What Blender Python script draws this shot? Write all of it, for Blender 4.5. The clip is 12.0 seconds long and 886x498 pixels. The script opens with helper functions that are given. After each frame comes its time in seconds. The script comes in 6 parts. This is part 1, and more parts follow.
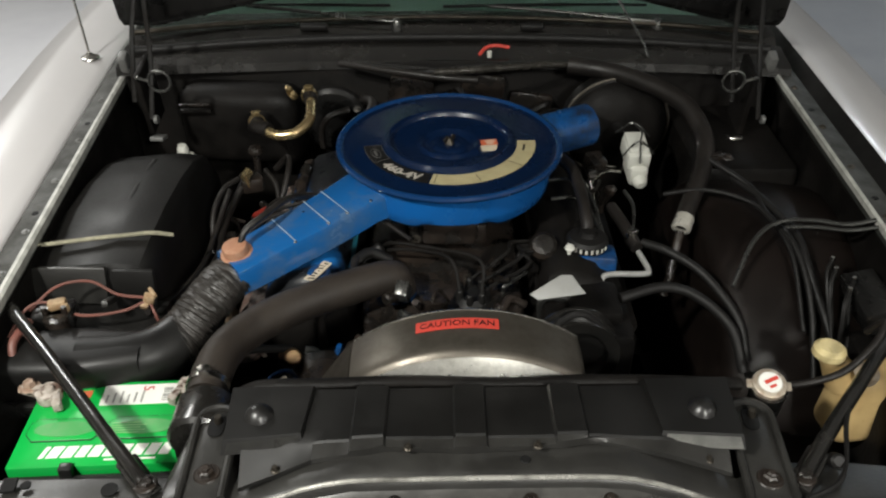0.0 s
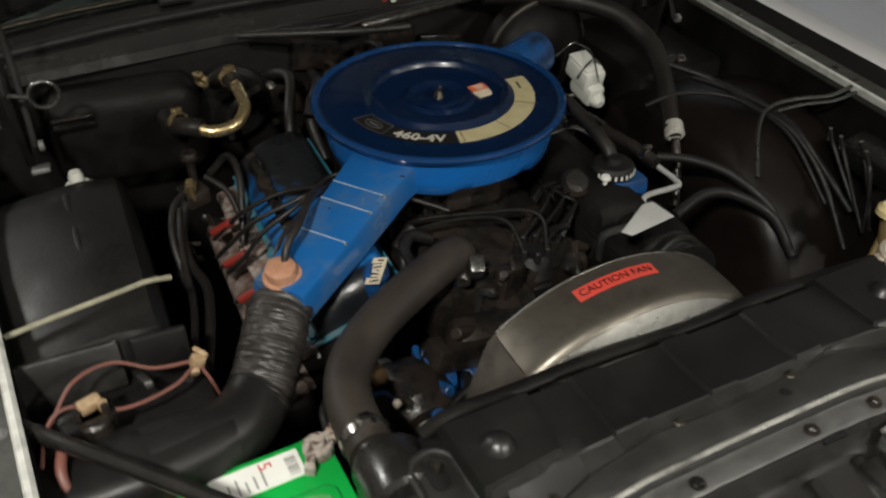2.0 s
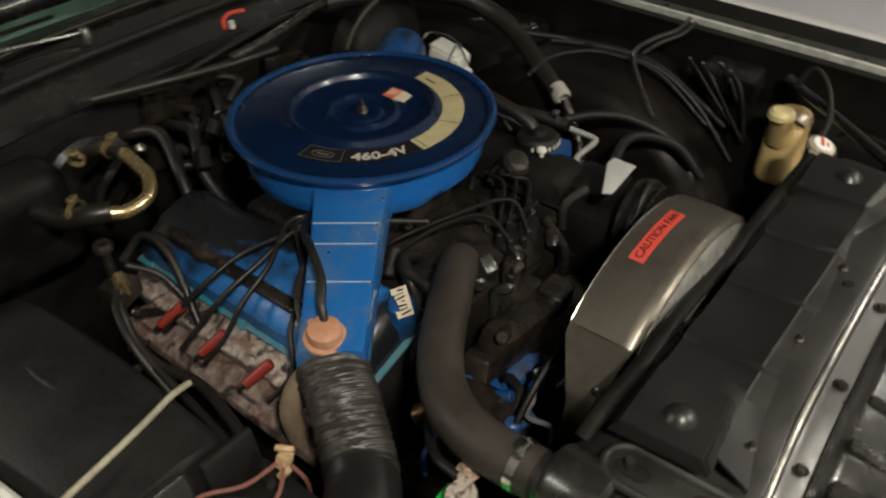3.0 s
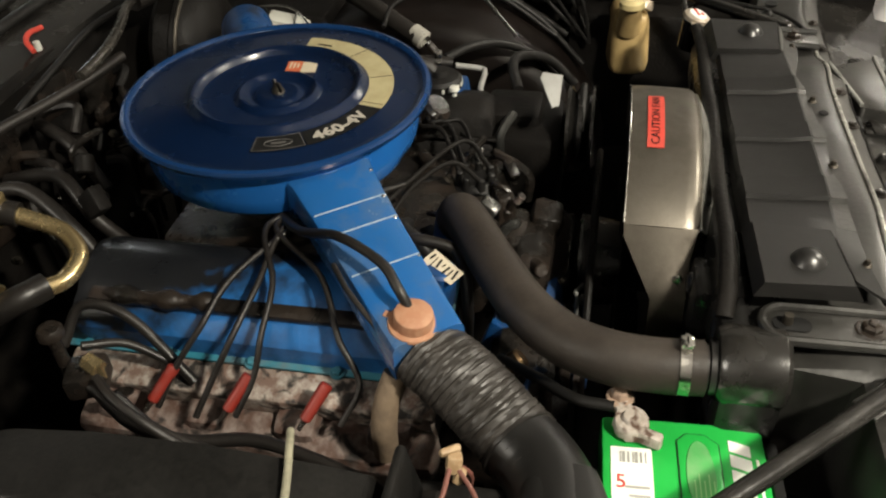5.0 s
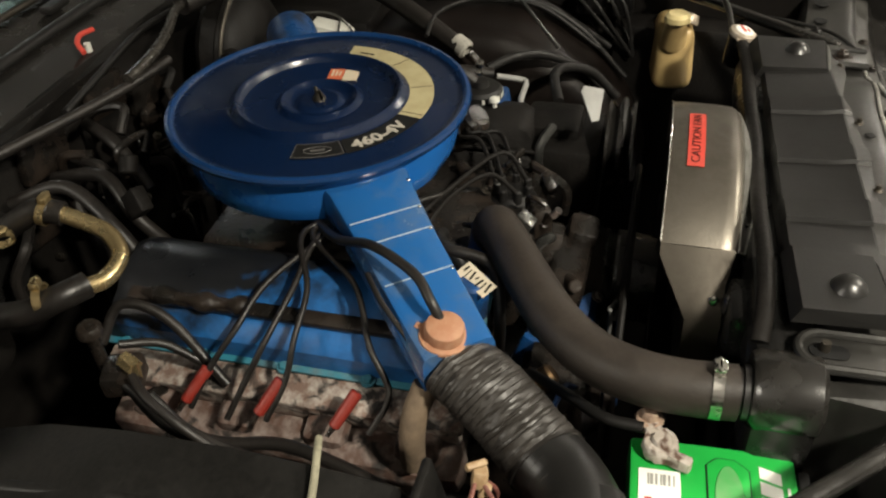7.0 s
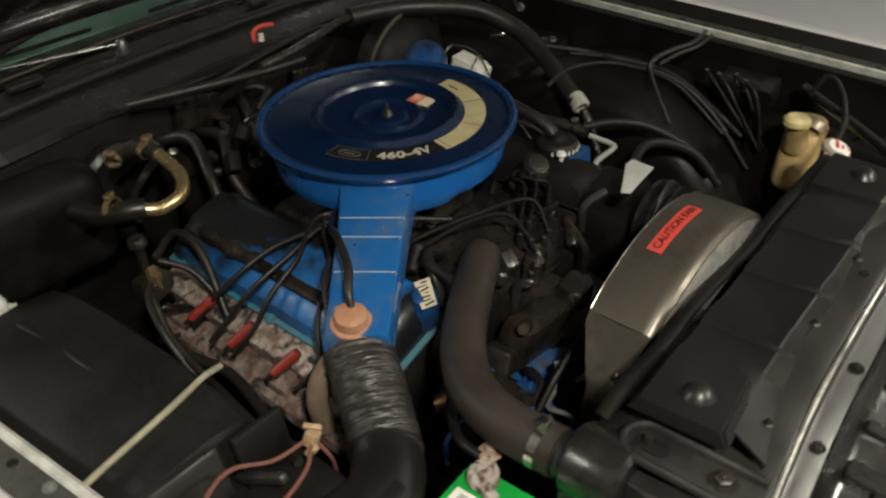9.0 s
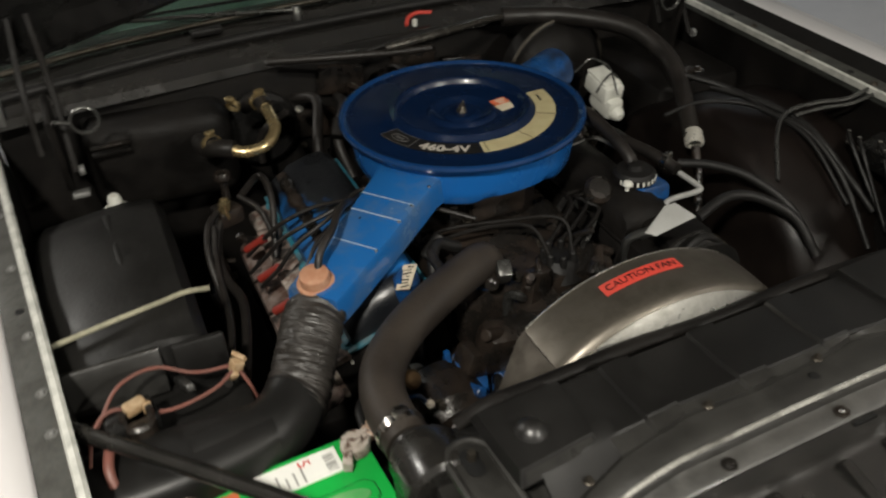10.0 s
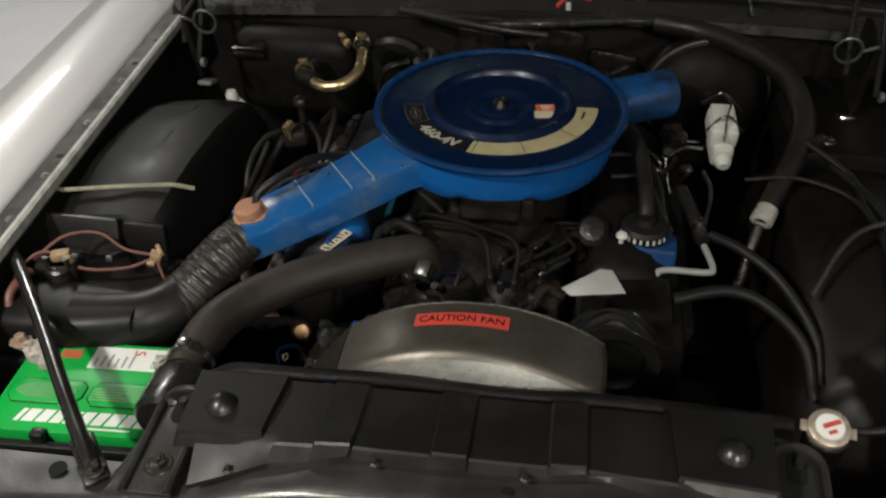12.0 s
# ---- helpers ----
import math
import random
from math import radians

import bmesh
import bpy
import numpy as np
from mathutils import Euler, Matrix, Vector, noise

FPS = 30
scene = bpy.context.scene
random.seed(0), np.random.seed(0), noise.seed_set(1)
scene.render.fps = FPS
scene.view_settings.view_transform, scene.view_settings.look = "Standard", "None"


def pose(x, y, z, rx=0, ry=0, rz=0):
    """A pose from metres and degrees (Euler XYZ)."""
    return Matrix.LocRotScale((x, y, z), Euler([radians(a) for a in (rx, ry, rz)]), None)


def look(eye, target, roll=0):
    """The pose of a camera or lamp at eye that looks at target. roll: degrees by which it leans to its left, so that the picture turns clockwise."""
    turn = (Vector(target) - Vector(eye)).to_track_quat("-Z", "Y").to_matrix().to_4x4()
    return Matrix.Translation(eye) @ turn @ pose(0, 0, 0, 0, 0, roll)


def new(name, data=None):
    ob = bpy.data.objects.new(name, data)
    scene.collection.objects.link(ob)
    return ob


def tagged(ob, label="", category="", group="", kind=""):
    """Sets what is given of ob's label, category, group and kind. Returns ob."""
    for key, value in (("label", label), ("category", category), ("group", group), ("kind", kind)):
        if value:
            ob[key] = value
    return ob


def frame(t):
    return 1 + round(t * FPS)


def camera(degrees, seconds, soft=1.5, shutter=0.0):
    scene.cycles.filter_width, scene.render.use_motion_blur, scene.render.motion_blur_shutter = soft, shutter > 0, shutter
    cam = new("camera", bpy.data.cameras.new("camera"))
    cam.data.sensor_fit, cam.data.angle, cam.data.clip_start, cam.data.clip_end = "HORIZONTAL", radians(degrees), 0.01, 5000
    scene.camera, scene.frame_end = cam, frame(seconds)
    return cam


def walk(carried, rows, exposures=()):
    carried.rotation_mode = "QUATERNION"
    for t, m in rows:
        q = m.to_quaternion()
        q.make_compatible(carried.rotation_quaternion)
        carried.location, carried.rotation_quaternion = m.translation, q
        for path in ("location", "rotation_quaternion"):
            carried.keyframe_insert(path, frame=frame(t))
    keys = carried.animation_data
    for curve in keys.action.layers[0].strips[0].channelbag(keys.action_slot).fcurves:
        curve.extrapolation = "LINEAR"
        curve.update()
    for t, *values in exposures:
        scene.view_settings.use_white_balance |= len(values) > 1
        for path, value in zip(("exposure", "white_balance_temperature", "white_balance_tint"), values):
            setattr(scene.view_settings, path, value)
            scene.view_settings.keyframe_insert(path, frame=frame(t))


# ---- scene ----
cam = camera(56.0, 12.0, soft=2.2, shutter=0.5)
METRES, EYE, TILT, LEAN, TURN = 3.36, 1.75, -35.0, 0.0, 0.0
ROWS = [
    (0.0, 0.0, 0.0, 0.0, -0.0, -0.0, 0.0),
    (0.5, -0.0005, 0.0022, 0.0006, 0.26, -0.09, -0.15),
    (1.0, -0.0377, 0.0204, -0.0013, -5.41, -1.52, 2.72),
    (1.5, -0.1152, 0.041, 0.0055, -13.64, -3.35, 8.98),
    (2.0, -0.1652, 0.0823, 0.0257, -21.09, -5.48, 13.81),
    (2.5, -0.2202, 0.1184, 0.0502, -31.92, -8.32, 20.29),
    (4.5, -0.2997, 0.2827, 0.1236, -75.98, -32.01, 36.72),
    (5.0, -0.3046, 0.2842, 0.1262, -76.29, -31.39, 36.84),
    (5.5, -0.3033, 0.2832, 0.1259, -76.78, -31.87, 36.64),
    (6.0, -0.3045, 0.2832, 0.1267, -76.67, -31.8, 36.49),
    (6.5, -0.305, 0.2833, 0.1281, -74.56, -30.32, 36.6),
    (8.5, -0.288, 0.2185, 0.0877, -55.78, -17.98, 32.12),
    (9.0, -0.2765, 0.1606, 0.0624, -43.61, -10.92, 27.5),
    (9.5, -0.2259, 0.1175, 0.0353, -31.83, -6.36, 21.17),
    (10.0, -0.174, 0.0735, 0.0121, -19.46, -2.44, 15.56),
    (10.5, -0.1253, 0.0352, -0.0088, -11.88, -0.76, 8.57),
    (11.0, -0.0553, 0.0366, -0.0041, -3.61, -1.67, 3.73),
    (11.5, 0.0038, 0.0456, 0.0038, 2.82, -4.24, -1.95),
    (12.0, 0.0417, 0.0517, 0.0142, 8.27, -3.72, -4.13),
]
EXPOSURES = [(0.0, -0.16, 6250, 6), (0.8, -0.19, 6250, 6), (1.5, -0.26, 6250, 6), (2.5, -0.45, 6600, 6), (4.3, 0.30, 7000, 6), (6.5, 0.27, 7000, 6), (8.5, -0.22, 6900, 5),
             (9.5, -0.4, 6700, 6), (10.5, -0.22, 6400, 7), (11.3, -0.30, 6250, 6), (12.0, -0.66, 6350, 6)]
walk(cam, [(t, pose(0, 0, EYE, TILT, LEAN, TURN) @ pose(METRES * x, METRES * y, METRES * z, 90 + pitch, roll, yaw)) for t, x, y, z, yaw, pitch, roll in ROWS], EXPOSURES)

# ---- light: a closed garage at night with assumed, unseen ceiling fixtures round the car ----
world = bpy.data.worlds.new("garage_air")
scene.world = world
world.use_nodes = True
world.node_tree.nodes["Background"].inputs["Color"].default_value = (0.8, 0.9, 1.0, 1)
world.node_tree.nodes["Background"].inputs["Strength"].default_value = 0.05


def area_lamp(name, eye, target, sx, sy, watts, colour):
    data = bpy.data.lights.new(name, "AREA")
    data.shape, data.size, data.size_y = "RECTANGLE", sx, sy
    data.energy, data.color = watts, colour
    ob = new(name, data)
    ob.matrix_world = look(eye, target)
    return ob


# place, width, depth, watts, colour of each assumed ceiling fixture
LAMPS = (((0.85, -1.40, 2.62), 0.34, 0.28, 108, (1.0, 0.94, 0.86)), ((-1.20, -0.15, 2.62), 0.16, 0.20, 100, (1.0, 0.94, 0.86)),
         # first of this pair is added only to brighten left wing and dashboard
         ((-2.4, 3.6, 2.62), 0.30, 1.10, 75, (1.0, 0.95, 0.90)), ((3.1, -0.85, 2.62), 0.30, 1.10, 40, (1.0, 0.95, 0.90)),
         # added fill that brightens the right wing
         ((2.8, 4.6, 2.62), 0.30, 1.10, 14, (0.86, 0.93, 1.0)))
for place, sx, sy, watts, colour in LAMPS:
    area_lamp("assumed_tube_light", place, (place[0], place[1], 0), sx, sy, watts, colour)

# ---- materials ----
def material(name, colour, rough=0.5, metal=0.0, second=None, scale=14.0, amount=0.5, fine=160.0, bump=0.15, coat=0.0,
             spec=0.5, rough_var=0.12, dust=0.0, dust_colour=(0.16, 0.13, 0.10), pieces=0.0):
    m = bpy.data.materials.new(name)
    m.use_nodes = True
    nt = m.node_tree
    N, L = nt.nodes, nt.links
    bsdf = N["Principled BSDF"]
    tc = N.new("ShaderNodeTexCoord")
    big = N.new("ShaderNodeTexNoise")
    big.inputs["Scale"].default_value, big.inputs["Detail"].default_value, big.inputs["Roughness"].default_value = scale, 6, 0.62
    small = N.new("ShaderNodeTexNoise")
    small.inputs["Scale"].default_value, small.inputs["Detail"].default_value = fine, 4
    L.new(tc.outputs["Object"], big.inputs["Vector"])
    L.new(tc.outputs["Object"], small.inputs["Vector"])
    ramp = N.new("ShaderNodeValToRGB")
    ramp.color_ramp.elements[0].position, ramp.color_ramp.elements[1].position = 0.42, 0.72
    L.new(big.outputs["Fac"], ramp.inputs["Fac"])
    mix = N.new("ShaderNodeMix")
    mix.data_type = "RGBA"
    other = second if second else tuple(c * 0.62 for c in colour)
    mix.inputs["A"].default_value, mix.inputs["B"].default_value = (*colour, 1), (*other, 1)
    scale_node = N.new("ShaderNodeMath")
    scale_node.operation = "MULTIPLY"
    scale_node.inputs[1].default_value = amount
    L.new(ramp.outputs["Color"], scale_node.inputs[0])
    L.new(scale_node.outputs[0], mix.inputs["Factor"])
    last = mix.outputs["Result"]
    if pieces:
        info, hsv = N.new("ShaderNodeObjectInfo"), N.new("ShaderNodeHueSaturation")
        rng = N.new("ShaderNodeMapRange")
        rng.inputs["To Min"].default_value, rng.inputs["To Max"].default_value = 1 - pieces, 1 + pieces
        L.new(info.outputs["Random"], rng.inputs["Value"])
        L.new(rng.outputs["Result"], hsv.inputs["Value"])
        L.new(last, hsv.inputs["Color"])
        last = hsv.outputs["Color"]
    rr = N.new("ShaderNodeMapRange")
    rr.inputs["From Min"].default_value, rr.inputs["From Max"].default_value = 0.3, 0.7
    rr.inputs["To Min"].default_value, rr.inputs["To Max"].default_value = max(0.02, rough - rough_var), min(1, rough + rough_var)
    L.new(big.outputs["Fac"], rr.inputs["Value"])
    rlast = rr.outputs["Result"]
    if dust:
        geo, sep = N.new("ShaderNodeNewGeometry"), N.new("ShaderNodeSeparateXYZ")
        L.new(geo.outputs["Normal"], sep.inputs[0])
        up = N.new("ShaderNodeMapRange")
        up.inputs["From Min"].default_value, up.inputs["From Max"].default_value = 0.1, 1.0
        up.inputs["To Max"].default_value = dust
        L.new(sep.outputs["Z"], up.inputs["Value"])
        spot = N.new("ShaderNodeMath")
        spot.operation = "MULTIPLY"
        L.new(up.outputs["Result"], spot.inputs[0])
        patch = N.new("ShaderNodeMapRange")
        patch.inputs["From Min"].default_value, patch.inputs["From Max"].default_value = 0.3, 0.7
        L.new(small.outputs["Fac"], patch.inputs["Value"])
        L.new(patch.outputs["Result"], spot.inputs[1])
        dm = N.new("ShaderNodeMix")
        dm.data_type = "RGBA"
        dm.inputs["B"].default_value = (*dust_colour, 1)
        L.new(spot.outputs[0], dm.inputs["Factor"])
        L.new(last, dm.inputs["A"])
        last = dm.outputs["Result"]
    L.new(last, bsdf.inputs["Base Color"])
    L.new(rlast, bsdf.inputs["Roughness"])
    bsdf.inputs["Metallic"].default_value = metal
    bsdf.inputs["Specular IOR Level"].default_value = spec
    if coat:
        bsdf.inputs["Coat Weight"].default_value, bsdf.inputs["Coat Roughness"].default_value = coat, 0.08
    if bump:
        b = N.new("ShaderNodeBump")
        b.inputs["Strength"].default_value, b.inputs["Distance"].default_value = bump, 0.002
        L.new(small.outputs["Fac"], b.inputs["Height"])
        L.new(b.outputs["Normal"], bsdf.inputs["Normal"])
    return m


def glass(name, colour, rough=0.02):
    m = bpy.data.materials.new(name)
    m.use_nodes = True
    b = m.node_tree.nodes["Principled BSDF"]
    b.inputs["Base Color"].default_value = (*colour, 1)
    b.inputs["Roughness"].default_value = rough
    b.inputs["Transmission Weight"].default_value = 1.0
    b.inputs["IOR"].default_value = 1.45
    return m


BLUE = material("engine_blue_enamel", (0.010, 0.105, 0.36), 0.24, second=(0.010, 0.085, 0.28), scale=9, amount=0.6, bump=0.05, coat=0.35, fine=220)
BLUE_CHALKY = material("chalky_faded_blue_enamel", (0.011, 0.088, 0.27), 0.22, second=(0.075, 0.115, 0.165), scale=13, amount=0.85, bump=0.08, coat=0.5, fine=200)
ROLL_SHEEN = material("painted_pale_sheen", (0.50, 0.49, 0.45), 0.30, metal=0.55, second=(0.07, 0.067, 0.06), scale=17, amount=1.0, bump=0.1)
BRIGHT_EDGE = material("worn_bright_edge", (0.66, 0.65, 0.60), 0.26, metal=1.0, second=(0.10, 0.095, 0.085), scale=22, amount=0.9, bump=0.08)
# rim blue is lightened to carry its gloss highlight
BLUE_RIM = material("blue_enamel_rim_highlight", (0.0045, 0.030, 0.105), 0.20, second=(0.0035, 0.022, 0.075), scale=7, amount=0.6, bump=0.03, coat=0.4, fine=260)
# lid blue is darkened well below the body's for the bonnet it reflects
BLUE_LID = material("blue_enamel_dark_reflection", (0.0021, 0.0090, 0.032), 0.24, second=(0.0016, 0.0065, 0.022), scale=7, amount=0.6, bump=0.03, coat=0.12, fine=260)
BLUE_OLD = material("oily_blue_paint", (0.009, 0.06, 0.19), 0.42, second=(0.014, 0.014, 0.014), scale=22, amount=1.0, bump=0.3, dust=0.1)


def shade_painted(name, base, shade_colour):
    """Blue paint with the air cleaner's shade painted on its rear inner half, front end darkened too, with a ragged
    border.
    """
    m = material(name, base, 0.36, second=(0.008, 0.022, 0.055), scale=17, amount=0.8, bump=0.25)
    nt = m.node_tree
    N, L = nt.nodes, nt.links
    bsdf = N["Principled BSDF"]
    old = bsdf.inputs["Base Color"].links[0].from_socket
    tc, sep = N.new("ShaderNodeTexCoord"), N.new("ShaderNodeSeparateXYZ")
    L.new(tc.outputs["Object"], sep.inputs[0])
    ns = N.new("ShaderNodeTexNoise")
    ns.inputs["Scale"].default_value, ns.inputs["Detail"].default_value = 26, 5
    L.new(tc.outputs["Object"], ns.inputs["Vector"])

    def calc(op, a, b):
        n = N.new("ShaderNodeMath")
        n.operation = op
        for i, v in enumerate((a, b)):
            if isinstance(v, (int, float)):
                n.inputs[i].default_value = v
            else:
                L.new(v, n.inputs[i])
        return n.outputs[0]
    s = calc("ADD", calc("MULTIPLY", calc("ADD", sep.outputs["X"], 0.250), 9.0), calc("MULTIPLY", calc("SUBTRACT", sep.outputs["Y"], 0.06), 3.6))
    end = calc("MULTIPLY", calc("SUBTRACT", -0.100, sep.outputs["Y"]), 14.0)
    s = calc("ADD", calc("MAXIMUM", s, end), calc("MULTIPLY", calc("SUBTRACT", ns.outputs["Fac"], 0.5), 1.1))
    rng = N.new("ShaderNodeMapRange")
    rng.inputs["From Min"].default_value, rng.inputs["From Max"].default_value = -0.12, 0.22
    L.new(s, rng.inputs["Value"])
    mix = N.new("ShaderNodeMix")
    mix.data_type = "RGBA"
    mix.inputs["B"].default_value = (*shade_colour, 1)
    L.new(rng.outputs["Result"], mix.inputs["Factor"])
    L.new(old, mix.inputs["A"])
    L.new(mix.outputs["Result"], bsdf.inputs["Base Color"])
    return m


# near-black tone puts the air cleaner's shade into the rocker cover's colour
BLUE_SHADED = shade_painted("blue_paint_with_painted_shade", (0.013, 0.115, 0.34), (0.008, 0.009, 0.011))
TEAL_OLD = material("flaking_turquoise_paint", (0.02, 0.16, 0.22), 0.5, second=(0.10, 0.09, 0.08), scale=24, amount=0.8, bump=0.4)
GREASE = material("greasy_cast_iron", (0.0095, 0.0084, 0.0074), 0.30, second=(0.030, 0.020, 0.014), scale=15, amount=0.8, bump=0.6, rough_var=0.2)


def blotched(name, dark, mid, pale, scale):
    """Cast iron with rust, soot and pale heat stains in ragged patches."""
    m = material(name, mid, 0.72, second=pale, scale=scale, amount=1.0, bump=0.7, rough_var=0.2)
    nt = m.node_tree
    N, L = nt.nodes, nt.links
    bsdf = N["Principled BSDF"]
    old = bsdf.inputs["Base Color"].links[0].from_socket
    tc, ns, rng, mix = N.new("ShaderNodeTexCoord"), N.new("ShaderNodeTexNoise"), N.new("ShaderNodeMapRange"), N.new("ShaderNodeMix")
    ns.inputs["Scale"].default_value, ns.inputs["Detail"].default_value, ns.inputs["Distortion"].default_value = scale * 0.62, 7, 0.6
    L.new(tc.outputs["Object"], ns.inputs["Vector"])
    rng.inputs["From Min"].default_value, rng.inputs["From Max"].default_value = 0.52, 0.62
    L.new(ns.outputs["Fac"], rng.inputs["Value"])
    mix.data_type = "RGBA"
    mix.inputs["B"].default_value = (*dark, 1)
    L.new(rng.outputs["Result"], mix.inputs["Factor"])
    L.new(old, mix.inputs["A"])
    L.new(mix.outputs["Result"], bsdf.inputs["Base Color"])
    return m


RUST = blotched("rusty_manifold", (0.016, 0.012, 0.010), (0.085, 0.048, 0.036), (0.24, 0.20, 0.18), 44)
HEAD_STAINED = blotched("stained_cylinder_head", (0.017, 0.014, 0.012), (0.14, 0.09, 0.070), (0.40, 0.37, 0.33), 60)
BLACK = material("satin_black_paint", (0.0065, 0.0064, 0.0062), 0.28, second=(0.013, 0.0122, 0.0115), scale=12, amount=0.7, bump=0.12, rough_var=0.14, spec=0.55, dust=0.02, dust_colour=(0.09, 0.085, 0.075))
BLACK_GLOSS = material("worn_gloss_black_paint", (0.008, 0.0078, 0.0074), 0.22, second=(0.018, 0.0165, 0.0145), scale=14, amount=0.7, bump=0.10, rough_var=0.14, spec=0.8, dust=0.03)
COVER = material("black_moulded_plastic", (0.0058, 0.0056, 0.0053), 0.46, spec=0.32, second=(0.0095, 0.0090, 0.0084), scale=9, amount=0.7, bump=0.05, dust=0.015, dust_colour=(0.08, 0.075, 0.066), fine=220)
APRON = material("dusty_black_apron", (0.0060, 0.0058, 0.0055), 0.48, spec=0.22, second=(0.0105, 0.0099, 0.0091), scale=8, amount=0.7, bump=0.2, dust=0.06, dust_colour=(0.085, 0.080, 0.072))
HEADER = material("scuffed_black_header_paint", (0.017, 0.0165, 0.0150), 0.38, second=(0.038, 0.036, 0.032), scale=20, amount=0.7, bump=0.1, rough_var=0.16, spec=0.8, dust=0.08, dust_colour=(0.15, 0.14, 0.12))
HEADER_DARK = material("worn_black_panel_paint", (0.0135, 0.0130, 0.0120), 0.39, second=(0.024, 0.0232, 0.021), scale=17, amount=0.9, bump=0.16, rough_var=0.10, spec=0.6, dust=0.04, dust_colour=(0.12, 0.115, 0.10))
RUBBER = material("aged_black_rubber", (0.0095, 0.0085, 0.0078), 0.42, second=(0.017, 0.014, 0.012), scale=18, amount=0.7, bump=0.2, spec=0.35, dust=0.03, dust_colour=(0.12, 0.09, 0.07))
RUBBER_BROWN = material("brown_aged_rubber", (0.018, 0.0145, 0.012), 0.55, second=(0.029, 0.0225, 0.017), scale=18, amount=0.7, bump=0.2, spec=0.35, dust=0.06, dust_colour=(0.12, 0.09, 0.07))
RUBBER_DARK = material("black_rubber", (0.0085, 0.0080, 0.0076), 0.5, scale=20, bump=0.12, spec=0.28)
TAPE = material("black_foil_hose", (0.019, 0.0168, 0.0148), 0.47, second=(0.036, 0.031, 0.027), scale=30, amount=0.7, bump=0.5, fine=110)
# guard steel: dark tone holds the bonnet's reflection, bright tone the lamp's sheen
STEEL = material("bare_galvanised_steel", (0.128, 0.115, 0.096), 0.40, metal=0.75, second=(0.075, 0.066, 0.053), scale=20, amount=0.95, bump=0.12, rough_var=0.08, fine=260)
STEEL_LIT = material("lit_galvanised_steel", (0.72, 0.71, 0.66), 0.33, metal=0.9, second=(0.28, 0.27, 0.24), scale=34, amount=0.9, bump=0.2, rough_var=0.08, fine=200)
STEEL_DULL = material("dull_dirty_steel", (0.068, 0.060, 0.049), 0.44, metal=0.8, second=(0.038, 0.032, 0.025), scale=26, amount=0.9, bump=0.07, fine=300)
CHROME = material("dull_chrome", (0.62, 0.6, 0.56), 0.22, metal=1.0, second=(0.3, 0.28, 0.25), scale=40, amount=0.6, bump=0.1)
BRONZE = material("tarnished_bronze", (0.150, 0.095, 0.048), 0.42, metal=0.85, second=(0.14, 0.085, 0.045), scale=40, amount=0.8, bump=0.2)
GOLD = material("cadmium_plated_pipe", (0.60, 0.47, 0.25), 0.28, metal=0.9, second=(0.38, 0.27, 0.13), scale=24, amount=0.7, bump=0.1)
CAP_TAN = material("tan_corroded_cap", (0.30, 0.14, 0.078), 0.7, second=(0.40, 0.24, 0.15), scale=60, amount=0.8, bump=0.5)
SILVER_PAINT = material("silver_car_paint", (0.66, 0.64, 0.64), 0.35, metal=0.0, second=(0.60, 0.585, 0.59), scale=3, amount=0.5, bump=0.02, coat=0.5, rough_var=0.06)
FLANGE = material("grey_primed_flange", (0.036, 0.038, 0.034), 0.55, spec=0.35, second=(0.018, 0.019, 0.017), scale=24, amount=0.9, bump=0.2, dust=0.12)
LIP = material("bare_lip_edge", (0.50, 0.50, 0.46), 0.42, second=(0.22, 0.22, 0.2), scale=38, amount=0.8, bump=0.15)
GREEN = material("green_battery_plastic", (0.012, 0.36, 0.055), 0.35, second=(0.012, 0.27, 0.045), scale=9, amount=0.5, bump=0.05)
GREEN_DUST = material("dusty_green_plastic", (0.06, 0.30, 0.08), 0.55, second=(0.13, 0.30, 0.12), scale=40, amount=0.8, bump=0.2)
BATT_BLACK = material("black_battery_case", (0.012, 0.012, 0.012), 0.4, bump=0.1)
WHITE = material("white_paper_label", (0.72, 0.72, 0.68), 0.5, second=(0.62, 0.62, 0.58), scale=20, amount=0.4, bump=0.0)
RED = material("red_sticker", (0.50, 0.050, 0.035), 0.5, second=(0.36, 0.05, 0.035), scale=30, amount=0.5, bump=0.0)
INK = material("black_ink", (0.009, 0.009, 0.009), 0.6, bump=0.0, spec=0.15)
GREY_INK = material("grey_print", (0.30, 0.30, 0.28), 0.5, bump=0.0)
PALE_GREEN = material("pale_green_print", (0.25, 0.5, 0.2), 0.5, bump=0.0)
GOLD_LABEL = material("yellowed_foil_label", (0.40, 0.35, 0.20), 0.42, second=(0.30, 0.25, 0.14), scale=28, amount=0.7, bump=0.05)
FADED = material("faded_grey_print", (0.42, 0.39, 0.34), 0.5, second=(0.20, 0.185, 0.16), scale=60, amount=0.8, bump=0.0)
FADED_DARK = material("worn_off_print", (0.085, 0.08, 0.075), 0.5, second=(0.04, 0.04, 0.04), scale=60, amount=0.8, bump=0.0)
CREAM = material("cream_label", (0.55, 0.48, 0.36), 0.5, bump=0.0)
ORANGE = material("orange_red_print", (0.50, 0.12, 0.05), 0.5, bump=0.0)
LEAD = blotched("corroded_lead_terminal", (0.085, 0.050, 0.035), (0.32, 0.28, 0.24), (0.46, 0.42, 0.38), 75)
TERM_RUST = material("corroded_clamp_bolt", (0.40, 0.29, 0.22), 0.5, metal=0.4, second=(0.13, 0.07, 0.045), scale=80, amount=0.9, bump=0.7)
